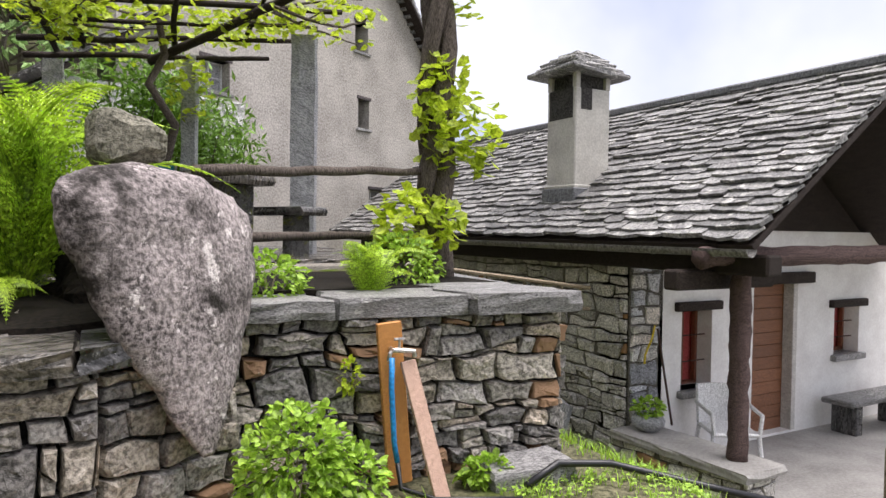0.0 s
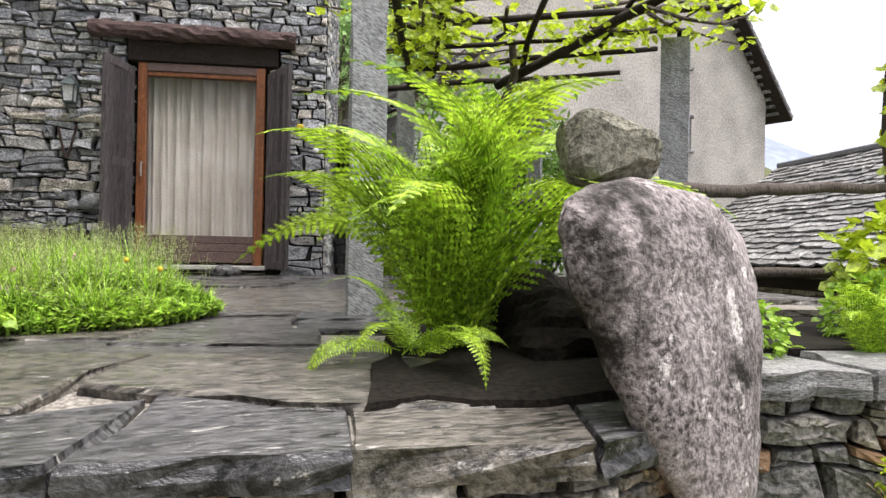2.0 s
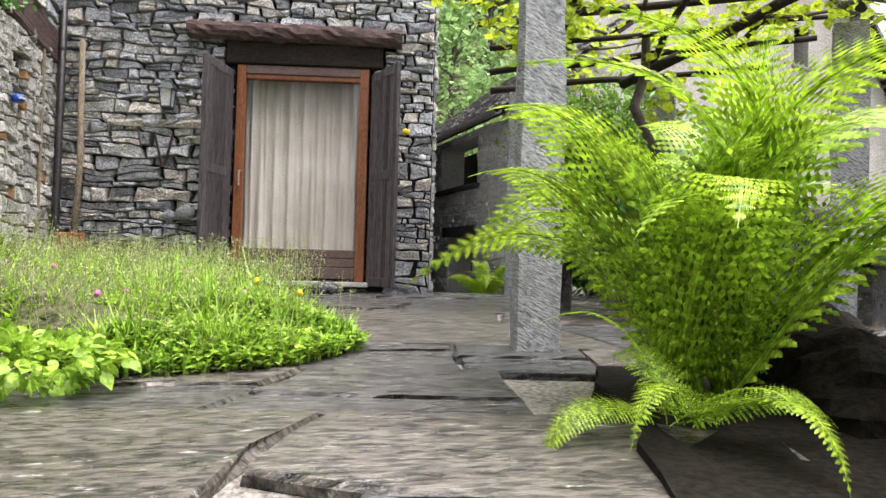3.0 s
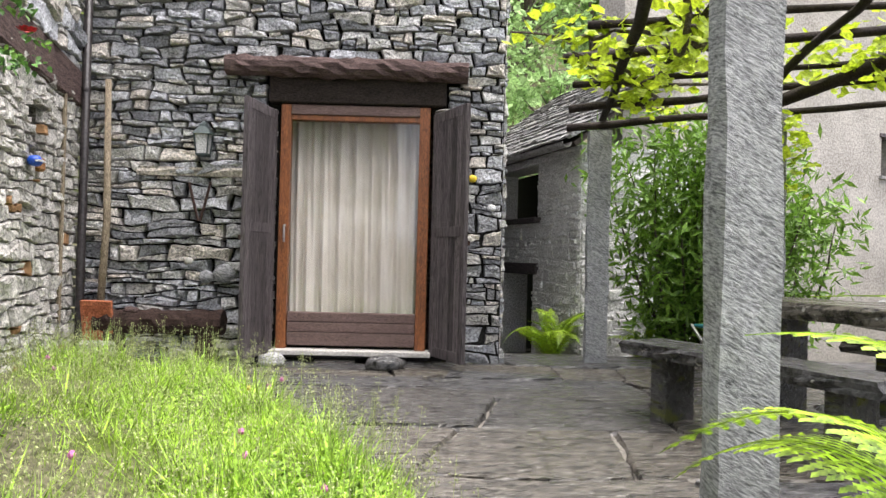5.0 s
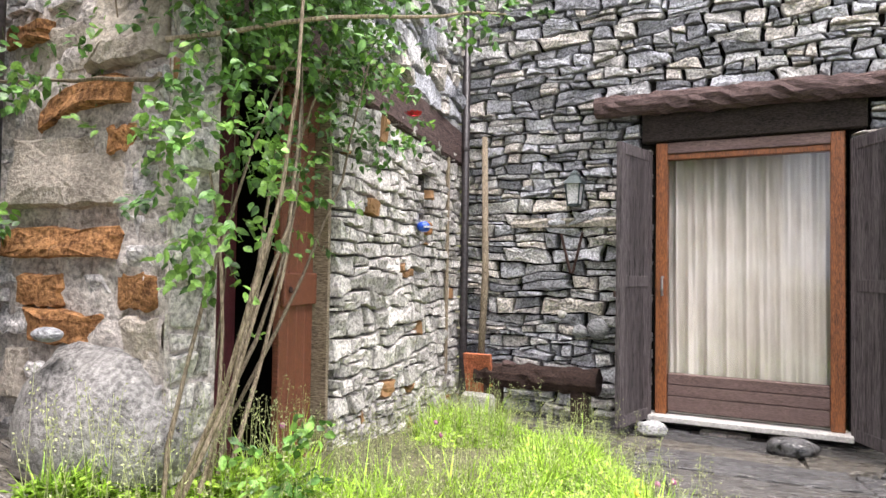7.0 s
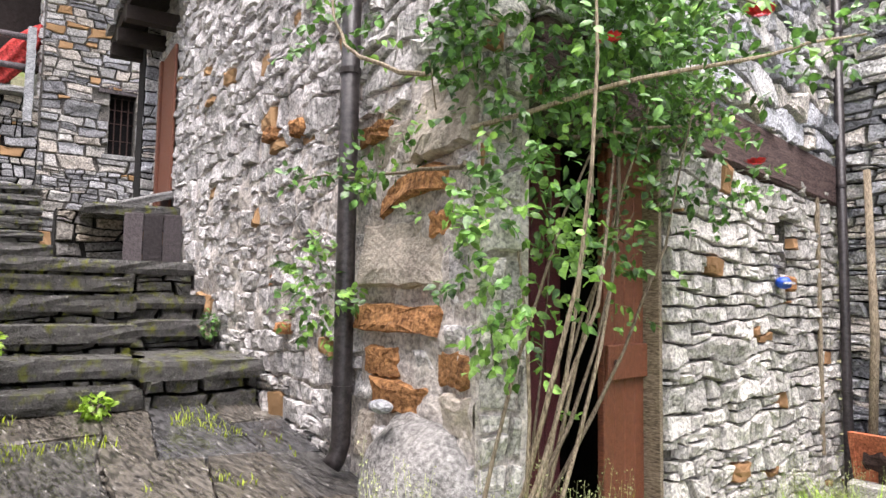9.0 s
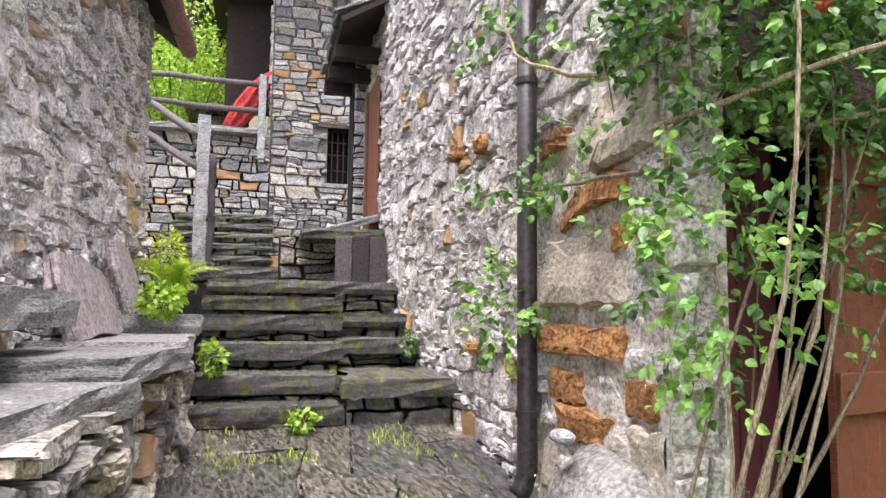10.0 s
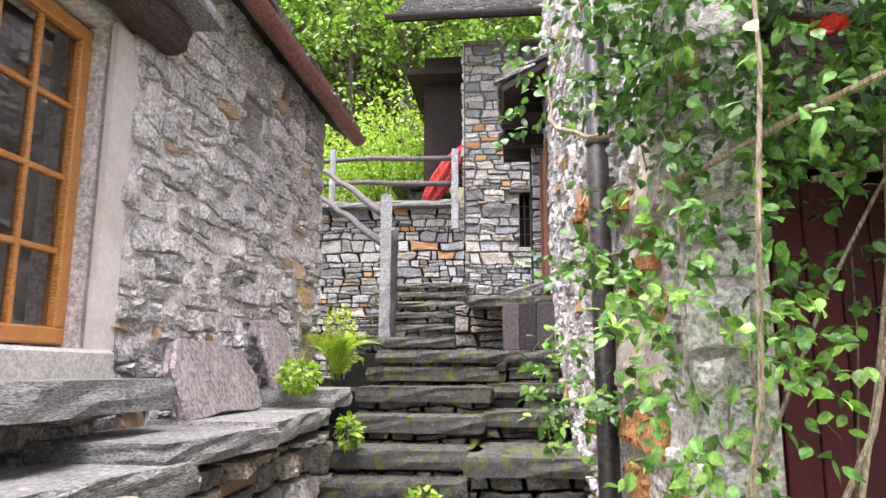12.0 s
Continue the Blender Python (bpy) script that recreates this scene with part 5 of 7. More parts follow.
sill = solid("window_sill", board(0.7, 0.38, -0.3, 2.28, 0.6, 0.06, 0.015), M_LIMESILL, "pale granite sill under the pine window", "sill", kind="structure")
sill.matrix_world = LW
lb = solid("window_beam", log_beam((0.6, 2.16, 0.1), (2.48, 2.2, 0.1), 0.1, 12), M_BEAM, "red-brown timber lintel over the pine window", "beam", smooth=True)
lb.matrix_world = LW
drip = solid("drip_slab", slab([(0.4, -0.3), (2.6, -0.3), (2.66, 0.3), (0.4, 0.34)], 0, 0.07, 131), M_CAP, "projecting slate slab above the window beam", "slab")
drip.matrix_world = LW @ Matrix(((1, 0, 0, 0), (0, 0, 1, 2.3), (0, 1, 0, 0), (0, 0, 0, 1)))
# Black sheet paints the shade deep in the opening.
hb = solid("hole_back", Geo().box(3.5, 1.95, -0.45, 4.0, 2.45, -0.42), M_BLACK, "black sheet in the small wall opening, its shade as colour", "wall", kind="structure")
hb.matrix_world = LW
hl = solid("hole_lintel", board(3.45, 2.36, -0.3, 4.05, 2.42, 0.04, 0.01), M_CAP, "slate lintel over the small opening", "slab")
hl.matrix_world = LW
oc = part("stone", stone_geo([(4.72, 1.02), (5.1, 1.0), (5.12, 1.2), (4.74, 1.24)], 0.08, 0.006, 0.07, random.Random(8)), surface("ochre_stone", (0.42, 0.28, 0.13), (0.62, 0.45, 0.25), 6, 0.85, 0.5, 40), left_wall, "ochre corner stone")


def half_gutter(name, a, b, r, mat, label, joints=6):
    a, b = Vector(a), Vector(b)
    o = thing(name, Matrix.Translation(a), label, "gutter")
    d = (b - a).normalized()
    side = Vector((d.y, -d.x, 0)).normalized()
    rings = []
    for p in (Vector((0, 0, 0)), b - a):
        outer = [p + side * r * math.cos(t) + Vector((0, 0, r * math.sin(t))) for t in (math.pi + math.pi * k / 10 for k in range(11))]
        inner = [p + side * (r - 0.006) * math.cos(t) + Vector((0, 0, (r - 0.006) * math.sin(t))) for t in (2 * math.pi - math.pi * k / 10 for k in range(11))]
        rings.append(outer + inner)
    part("channel", Geo().rings(rings), mat, o)
    for k in range(joints):
        p = (b - a) * (k + 0.5) / joints
        rg = [[p + d * s + side * (r + 0.006) * math.cos(t) + Vector((0, 0, (r + 0.006) * math.sin(t))) for t in (math.pi + math.pi * j / 8 for j in range(9))] for s in (-0.015, 0.015)]
        part("bracket", Geo().rings(rg), mat, o)
    return o


half_gutter("gutter", (0.6, -6.28, 3.72), (-5.2, -6.15, 3.72), 0.075, M_COPPER, "red-brown half-round metal gutter along the slate eave")


def slate_roof(name, label, origin, along, slope, width, run, seed, row=0.16, thick=0.035, limit=300, wide=(0.2, 0.5), skip=None, near=None, under=None):
    """Overlapping split slates laid in courses up a slope. slope: direction up the roof."""
    o = tagged(new(name, Geo().box(0, 0, -0.1, width, run, -0.045).mesh(name, M_DARKBEAM)), label, "roof", kind="structure")
    u, w = Vector(along).normalized(), Vector(slope).normalized()
    o.matrix_world = frame_at(origin, u, w)
    rng = random.Random(seed)
    rest, made = Geo(), []
    n = int(run / row)
    for r in range(n):
        x = -rng.uniform(0, 0.3)
        while x < width:
            w_ = rng.uniform(*wide)
            made.append((max(0, x), min(width, x + w_ - 0.006), r * row))
            x += w_
    if near:
        made.sort(key=lambda c: math.dist(((c[0] + c[1]) / 2, c[2]), near))
    count = 0
    for a, b, y in made:
        if b - a < 0.04 or (skip and skip((a + b) / 2, y)):
            continue
        t, j = thick * rng.uniform(0.6, 1.3), rng.uniform(-0.03, 0.03)
        s, e, lift = y + j, min(run, y + row * 1.7), rng.uniform(-0.008, 0.012)
        c = (a + b) / 2 + rng.uniform(-0.05, 0.05)
        lo = [(a, s + rng.uniform(0, 0.02)), (c, s - 0.012), (b, s + rng.uniform(0, 0.02)), (b, e), (a, e)]
        rings = [[(px, py, (0.0 if py > s + 0.1 else 0.042) + lift - t) for px, py in lo], [(px, py, (0.0 if py > s + 0.1 else 0.042) + lift + rng.uniform(-0.006, 0.006)) for px, py in lo]]
        g = Geo().rings(rings) if count < limit else rest.rings(rings)
        if count < limit:
            part("slate", g, M_SLATE, o)
        count += 1
    if rest.v:
        tagged(part("slates", rest, M_SLATE, o), kind="stuff")
    return o


slate_roof("roof_left", "slate roof of the left stone house", (0.6, -6.22, 3.76), (-1, 0.02, 0), (0, -0.8, 0.6), 5.8, 3.0, 201, limit=0)

# ---- tower house: window, door, roofs ----
wf = tagged(thing("window_2", frame_at((-9.66, -5.42, 1.8), (0, 1, 0)), "small dark barred window in the coursed stone wall", "window"), kind="structure")
# Black backing puts the dark of the room into colour.
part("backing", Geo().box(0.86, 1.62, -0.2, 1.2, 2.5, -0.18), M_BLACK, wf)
for k in range(3):
    part("bar", Geo().tube([(0.94 + 0.09 * k, 1.62, -0.06), (0.94 + 0.09 * k, 2.5, -0.06)], 0.01, 5), M_IRON, wf)
for z in (1.85, 2.1, 2.3):
    part("bar", Geo().tube([(0.86, z, -0.06), (1.2, z, -0.06)], 0.008, 5), M_IRON, wf)
part("lintel", board(0.7, 2.5, -0.1, 1.4, 2.62, 0.08, 0.01), M_OLDWOOD, wf)
part("window_sill", board(0.78, 1.55, -0.1, 1.3, 1.62, 0.1, 0.01), M_CAP, wf)
wf2 = tagged(thing("window_3", frame_at((-9.66, -5.42, 1.8), (0, 1, 0)), "upper window with a brown frame and pale panes", "window"), kind="structure")
for a in ((0.9, 4.1, 0.97, 5.05), (1.28, 4.1, 1.35, 5.05), (1.1, 4.1, 1.14, 5.05)):
    part("window_frame", board(a[0], a[1], -0.15, a[2], a[3], -0.08, 0.005), M_PANELWOOD, wf2)
# Opaque grey stone material paints what the glass would reflect.
part("pane", Geo().box(0.9, 4.1, -0.2, 1.35, 5.05, -0.17), M_PILLAR, wf2, "opaque grey pane, reflection put into its colour")
slate_roof("roof_tower", "slate roof of the coursed stone house", (-8.85, -6.5, 7.0), (0, 1, 0), (-0.8, 0, 0.6), 4.5, 2.4, 202, limit=60, near=(0.5, 0))
half_gutter("gutter", (-8.8, -6.6, 6.98), (-8.8, -2.2, 6.98), 0.07, M_PIPE, "dark gutter under the tower roof edge")
porch = Geo().box(-13.5, -6.4, 6.4, -9.7, -5.45, 6.5)
solid("eave_boards", porch, M_DARKBEAM, "dark boarded eave of the coursed stone house", "eave", kind="structure")
solid("dark_gable", Geo().box(-10.3, -6.15, 4.6, -10.15, -5.45, 6.9), M_DARKBEAM, "dark boarded balcony front beside the tower", "wall", kind="structure")
bd = tagged(thing("door_3", frame_at((-6.9, -4.29, 2.25), (1, 0, 0)), "brown wooden upper door in the alley wall", "door"), kind="structure")
part("door_frame", board(0, 0, 0, 0.1, 1.75, 0.06, 0.006), M_REDWOOD, bd)
part("door_leaf", board(0.1, 0, 0, 0.75, 1.75, 0.03, 0.006), M_REDWOOD, bd)
slate_roof("roof_alley_eave", "overhanging slate eave over the upper door", (-7.7, -4.8, 4.45), (1, 0, 0), (0, 0.85, 0.5), 2.0, 1.0, 203, limit=30)
solid("eave_rafters", Geo().box(-7.65, -4.78, 4.2, -7.5, -4.2, 4.34).box(-7.1, -4.78, 4.2, -6.95, -4.2, 4.34).box(-6.4, -4.78, 4.2, -6.25, -4.2, 4.34), M_DARKBEAM, "dark rafters under the alley eave", "rafter", kind="structure")

# ---- upper terrace fence and furled umbrella ----
pillar_top = pillar(-6.62, -6.12, 1.75, 3.52, 0.15, 0.12, 10, 31)
pillar_top.name = "stair_post"
tagged(pillar_top, "rough stone post at the foot of the upper flight", "post", "fence posts")
p2 = pillar(-9.42, -5.56, 3.7, 4.98, 0.11, 0.1, 0, 32)
p2.name = "fence_post"
tagged(p2, "slim pale stone fence post on the upper terrace", "post", "fence posts")
FL = "round grey wooden rail of the terrace fence"
for a, b in (((-9.5, -5.5, 4.86), (-9.55, -9.6, 4.9)), ((-9.5, -5.5, 4.45), (-9.55, -9.6, 4.5)), ((-6.62, -6.15, 3.3), (-9.4, -7.9, 4.85)), ((-6.62, -6.15, 2.95), (-9.4, -7.9, 4.4)), ((-6.6, -6.02, 3.1), (-6.5, -6.0, 1.8))):
    pole("fence_rail", a, b, 0.042, a[2] + b[1], 0.05, FL, M_OLDWOOD, "fence rails")
solid("fence_post", Geo().tube([(-9.5, -7.55, 4.1), (-9.5, -7.55, 5.05)], 0.05, 8), M_PILLAR, "grey stone fence post on the upper terrace", "post", "fence posts")
solid("upper_slab", slab([(-9.4, -10), (-9.4, -5.5), (-9.9, -5.5), (-9.9, -10)], 4.08, 4.16, 140), M_CAP, "slate coping of the upper terrace", "slab")
solid("upper_terrace", Geo().box(-14, -12, 3.6, -9.7, -5.4, 4.08), M_GROUND, "grass of the upper terrace", "ground", kind="structure")
um = thing("furled_umbrella", pose(-9.75, -6.05, 4.2), "red folded fabric umbrella leaning on the fence", "umbrella")
g = Geo()
rings = []
for k in range(9):
    t = k / 8
    c = Vector((0, 0.62 * t, 0.95 * t))
    r = 0.04 + 0.13 * math.sin(math.pi * min(1, t * 0.9 + 0.1)) ** 0.7
    rings.append([c + Vector((math.cos(a), math.sin(a) * 0.8, math.sin(a) * -0.4)) * r * (1 + 0.25 * math.cos(a * 7)) for a in (2 * math.pi * j / 28 for j in range(28))])
part("canopy", g.rings(rings), M_RED, um, smooth=True)
part("pole", Geo().tube([(0, -0.08, -0.1), (0, 0.7, 1.06)], 0.018, 8), M_CHROME, um)
part("strap", Geo().tube([(0, 0.3, 0.46), (0, 0.33, 0.51)], 0.16, 14), M_RED, um)
tb = thing("terrace_table", pose(-11.0, -6.3, 4.08), "grey stone table on the upper terrace", "table")
part("top", board(-0.5, -0.5, 0.62, 0.5, 0.5, 0.72, 0.02), M_FLAG, tb)
part("leg", board(-0.2, -0.2, 0, 0.2, 0.2, 0.62, 0.02), M_FLAG, tb)

# ---- right house with the porch ----
HX, HY, HF = 8.1, -3.8, -2.2
stone_wall("wall_right_house", "grey rubble side wall of the porch house", (HX, HY + 7, HF - 0.3), (0, -7, 0), 2.6, 0.5, (0.09, 0.2), (1.3, 2.8), M_WARM, M_JOINT2, 301, gap=0.008, depth=0.05, near=(6.2, 1.4), limit=200)
stone_wall("wall_pier", "squared grey stone pier at the house corner", (HX, HY - 0.02, HF - 0.3), (0.42, 0, 0), 2.6, 0.45, (0.14, 0.24), (1.6, 2.8), M_SCHIST, M_JOINT2, 302, gap=0.007, depth=0.035, limit=40)
hw = [(8.9 - 8.52, 0.72, 9.39 - 8.52, 1.6), (10.11 - 8.52, 0.03, 10.92 - 8.52, 1.86), (11.74 - 8.52, 0.9, 12.3 - 8.52, 1.52)]
fw = tagged(new("wall_white", core_geo(5.5, 2.5, 0.35, hw).mesh("wall_white", M_WHITE)), "white limewashed porch wall", "wall", kind="structure")
fw.matrix_world = frame_at((8.52, HY, HF), (1, 0, 0))
# Added boards; their dark colour stands for shade in the open gable.
solid("gable_boards", Geo().prism([(8.3, 0.3), (12.2, 0.3), (10.25, 1.75)], 0, 0.1, frame_at((0, HY + 0.05, 0), (1, 0, 0))), M_DARKBEAM, "added dark boards closing the open porch gable, shade as colour", "wall", kind="structure")
FM = frame_at((8.52, HY, HF), (1, 0, 0))
for k, (a, b, c, d) in enumerate((hw[0], hw[2])):
    w = tagged(thing(f"window_{k + 4}", FM, "small deep window with red checked curtain", "window"), kind="structure")
    part("curtain", Geo().box(a, b, -0.3, c, d, -0.28), M_CHECK, w)
    for q in ((a, b, a + 0.04, d), (c - 0.04, b, c, d), (a, d - 0.04, c, d), (a, b, c, b + 0.04), ((a + c) / 2 - 0.015, b, (a + c) / 2 + 0.015, d)):
        part("window_frame", board(q[0], q[1], -0.26, q[2], q[3], -0.2, 0.004), M_REDWOOD, w)
    for z in (b + (d - b) / 3, b + 2 * (d - b) / 3):
        part("bar", Geo().tube([(a, z, -0.1), (c, z, -0.1)], 0.008, 5), M_IRON, w)
    part("lintel", board(a - 0.12, d, -0.2, c + 0.12, d + 0.1, 0.06, 0.01), M_DARKBEAM, w)
    part("window_sill", board(a - 0.06, b - 0.08, -0.2, c + 0.06, b, 0.08, 0.01), M_CAP, w)
pd = tagged(thing("door_4", FM, "varnished door of horizontal brown boards", "door"), kind="structure")
a, b, c, d = hw[1]
for k in range(12):
    z = b + (d - b) * k / 12
    part("board", board(a, z, -0.18, c, z + (d - b) / 12 - 0.004, -0.13, 0.006), M_DOORWOOD, pd)
part("door_jamb", board(c - 0.06, b, -0.13, c + 0.02, d, 0.015, 0.006), M_LIMESILL, pd)
part("lintel", board(a - 0.3, d, -0.2, c + 0.25, d + 0.14, 0.1, 0.012), M_DARKBEAM, pd)
solid("patio", Geo().box(8.0, -9, HF - 0.2, 15, HY, HF), M_CONCRETE, "smooth grey concrete porch floor", "floor", kind="structure")
lw = stone_wall("wall_porch_low", "low rubble wall edging the porch", (7.86, -3.82, HF - 0.35), (0.06, -1.52, 0), 0.72, 0.4, (0.08, 0.18), (1.2, 2.6), M_WARM, M_JOINT2, 305, gap=0.007, depth=0.04, limit=60)
stone_wall("wall_porch_low_end", "end of the low porch wall", (7.9, -5.36, HF - 0.35), (0.42, 0, 0), 0.72, 0.3, (0.08, 0.18), (1.2, 2.6), M_WARM, M_JOINT2, 306, gap=0.007, depth=0.04, limit=20)
solid("porch_wall_cap", slab([(7.8, -3.86), (8.34, -3.86), (8.4, -5.42), (7.84, -5.44)], -1.82, -1.74, 307, wob=0.01), M_CONCRETE, "smooth grey slab on the low porch wall", "slab")
solid("porch_post", log_beam((8.14, -5.11, -1.74), (8.14, -5.11, 0.0), 0.085, 15), M_BEAM, "dark brown wooden porch post", "post", smooth=True)
solid("porch_log", log_beam((7.6, -5.1, 0.05), (14, -5.1, 0.08), 0.09, 16), M_BEAM, "long debarked log beam across the porch", "beam", smooth=True)
solid("eave_purlin", board(7.95, -5.5, -0.1, 8.15, 3.0, 0.08, 0.02), M_DARKBEAM, "dark squared beam under the eave", "beam")
solid("porch_brace", board(7.5, -4.98, -0.24, 8.8, -4.8, -0.06, 0.02), M_DARKBEAM, "short dark cross beam on the porch post", "beam")
RM = ((10.25 - 7.72), 0, 2.02 - 0.17)
slate_roof("roof_right", "weathered grey stone-slate roof of the porch house", (7.72, 4.0, 0.2), (0, -1, 0), RM, 9.5, math.hypot(RM[0], RM[2]) + 0.05, 310, row=0.125, thick=0.04, limit=300, wide=(0.16, 0.6), near=(8.2, 0.6))
slate_roof("roof_right_back", "far slope of the porch house roof", (12.8, -5.5, 0.2), (0, 1, 0), (-RM[0], 0, RM[2]), 9.5, math.hypot(RM[0], RM[2]), 311, row=0.2, limit=0)
solid("ridge_cap", board(10.1, -5.52, 1.98, 10.4, 4.0, 2.08, 0.02), M_LEAD, "dark ridge capping", "ridge", kind="structure")
half_gutter("gutter", (7.66, 4.0, 0.13), (7.66, -5.56, 0.13), 0.065, M_ZINC, "grey half-round gutter along the slate eave", 14)


def chimney():
    o = thing("chimney", pose(8.55, -2.42, 0), "square grey rendered chimney with a slate cap", "chimney")
    w = 0.27
    shaft = part("shaft", board(-w, -w, 0.3, w, w, 1.98, 0.015), M_CHIM, o)
    part("flashing", board(-w - 0.04, -w - 0.04, 0.25, w + 0.04, w + 0.04, 0.78, 0.01), M_LEAD, shaft, "dull lead flashing")
    part("ledge", board(-w - 0.02, -w - 0.02, 0.78, w + 0.02, w + 0.02, 0.82, 0.01), M_CHIM, shaft)
    for x in (-w, w):
        for y in (-w, w):
            part("cap_post", board(x - 0.07 if x > 0 else x, y - 0.07 if y > 0 else y, 1.98, x if x > 0 else x + 0.07, y if y > 0 else y + 0.07, 2.18, 0.006), M_CHIM, o)
    part("smoke_hole", Geo().box(-w + 0.08, -w - 0.003, 1.72, -0.02, -w + 0.004, 1.98).box(-w - 0.003, -w + 0.05, 1.62, -w + 0.004, w - 0.05, 1.98), M_SOOT, o, "soot-black flue openings")
    part("flue", board(-w + 0.05, -w + 0.05, 1.9, w - 0.05, w - 0.05, 2.15, 0.01), M_SOOT, o)
    rng = random.Random(2)
    for k, (s, z, tx) in enumerate(((0.46, 2.14, 0.0), (0.4, 2.2, 0.03), (0.34, 2.26, -0.02), (0.27, 2.32, 0.02), (0.18, 2.37, 0.0))):
        part("cap_slate", slab([(-s + tx, -s), (s + tx, -s * 0.9), (s * 0.95 + tx, s), (-s + tx, s)], z, z + 0.055, 400 + k, wob=0.03, tilt=(-0.06, 0)), M_SLATE, o)


chimney()


def plastic_chair():
    o = thing("plastic_chair", pose(9.0, -4.35, HF, 0, 0, -30), "white moulded plastic armchair in the porch", "chair")
    part("seat", board(-0.24, -0.24, 0.4, 0.24, 0.24, 0.44, 0.015), M_WHITEPL, o)
    rings = [[(0.26 * math.cos(a), 0.2 + 0.08 * math.sin(a) + z * 0.12, 0.44 + z) for a in (math.pi * k / 8 for k in range(9))] + [(0.24 * math.cos(a), 0.18 + 0.07 * math.sin(a) + z * 0.12, 0.44 + z) for a in (math.pi - math.pi * k / 8 for k in range(9))] for z in (0, 0.2, 0.4)]
    part("backrest", Geo().rings(rings), M_WHITEPL, o)
    for x in (-0.23, 0.23):
        part("armrest", Geo().tube([(x, -0.22, 0.42), (x * 1.1, -0.22, 0.62), (x * 1.15, 0.2, 0.66)], 0.022, 7), M_WHITEPL, o)
        for y in (-0.2, 0.2):
            part("leg", Geo().tube([(x, y, 0.42), (x * 1.15, y * 1.2, 0)], 0.024, 7), M_WHITEPL, o)


plastic_chair()
for nm, x, y, w, l, top, lab in (("stone_bench", 12.0, -4.15, 0.4, 1.5, 0.44, "grey slate bench against the white wall"), ("stone_table", 12.7, -4.9, 0.7, 1.3, 0.75, "grey slate table on the porch")):
    o = thing(nm, pose(x, y, HF), lab, nm.split("_")[1])
    part("top", board(-l / 2, -w / 2, top - 0.07, l / 2, w / 2, top, 0.015), M_CAP, o)
    for u in (-l * 0.35, l * 0.35):
        part("leg", board(u - 0.07, -w * 0.4, 0, u + 0.07, w * 0.4, top - 0.07, 0.01), M_FLAG, o)
pot = thing("stone_planter", pose(8.1, -4.1, -1.74), "round grey stone planter with green herbs", "planter")
part("bowl", Geo().lathe([(0.08, 0), (0.16, 0.06), (0.17, 0.12), (0.13, 0.17), (0.1, 0.15)], 14), M_PILLAR, pot, smooth=True)
pg = Geo()
leaf_cloud(pg, (0, 0, 0.22), (0.13, 0.13, 0.1), 160, 0.06, random.Random(4))
part("leaves", pg, M_BUSH, pot)
solid("broom", Geo().tube([(8.5, -4.05, -1.75), (8.42, -3.9, -0.75)], 0.014, 6), M_IRON, "thin dark broom handle leaning on the pier", "broom")
solid("yellow_cord", Geo().tube([(8.38, -3.9, -0.72), (8.32, -3.92, -0.85), (8.22, -3.93, -1.0), (8.2, -3.94, -1.1)], 0.012, 6), M_YELLOW, "yellow cord hung on the pier", "cord")
solid("leaning_slate", slab([(-0.14, 0), (0.14, 0), (0.16, 0.5), (-0.06, 0.56)], 0, 0.05, 320), M_PILLAR, "grey slate leaning on the rubble wall", "slab").matrix_world = frame_at((7.7, -3.1, -2.15), (0, -1, 0), (0.3, 0, 1))
fence = thing("porch_fence", pose(8.75, -6.1, HF), "weathered plank fence piece beside the porch", "fence")
for z in (0.2, 0.5):
    part("board", board(0, -0.02, z, 1.2, 0.02, z + 0.12, 0.006), M_STEM, fence)
part("post", board(-0.06, -0.04, 0, 0.04, 0.04, 0.75, 0.006), M_STEM, fence)
lad = thing("wooden_ladder", pose(0, 0, 0), "pale grey wooden ladder lying along the wall", "ladder")
for dz in (0.0, 0.22):
    part("rail", Geo().tube([(6.3, -2.6, -0.35 + dz), (7.75, -3.6, -0.55 + dz)], 0.022, 6), M_STEM, lad)
for k in range(9):
    t = (k + 0.5) / 9
    part("rung", Geo().tube([(6.3 + 1.45 * t, -2.6 - t, -0.35 - 0.2 * t), (6.3 + 1.45 * t, -2.6 - t, -0.13 - 0.2 * t)], 0.014, 5), M_STEM, lad)

# ---- plastered house behind the pergola ----
PO, PU = Vector((9.05, 5.3, -0.6)), Vector((0.886, 0.464, 0)).normalized()
PM = frame_at(PO - PU * 6.0, PU)
ph = [(6.0 - 0.32, 3.08, 6.0 + 0.06, 3.72), (5.9 - 0.35, 4.75, 5.9 + 0.1, 5.4), (6.0 + 0.1, 1.2, 6.0 + 0.7, 1.75), (1.55, 3.2, 2.15, 3.75)]
plaster = tagged(new("wall_plaster", core_geo(7.1, 5.55, 0.5, ph).mesh("wall_plaster", M_PLASTER)), "rough-cast beige plaster house wall with small windows", "wall", kind="structure")
plaster.matrix_world = PM
gable = Geo().prism([(7.1, 0), (8.8, 0), (8.8, 4.5), (7.1, 6.2)], -0.5, 0).prism([(0, 5.55), (7.1, 5.55), (7.1, 6.2), (4.9, 8.4), (0, 8.4)], -0.5, 0)
gw = solid("wall_plaster_gable", gable, M_PLASTER, "rough-cast beige gable wall", "wall", kind="structure")
gw.matrix_world = PM
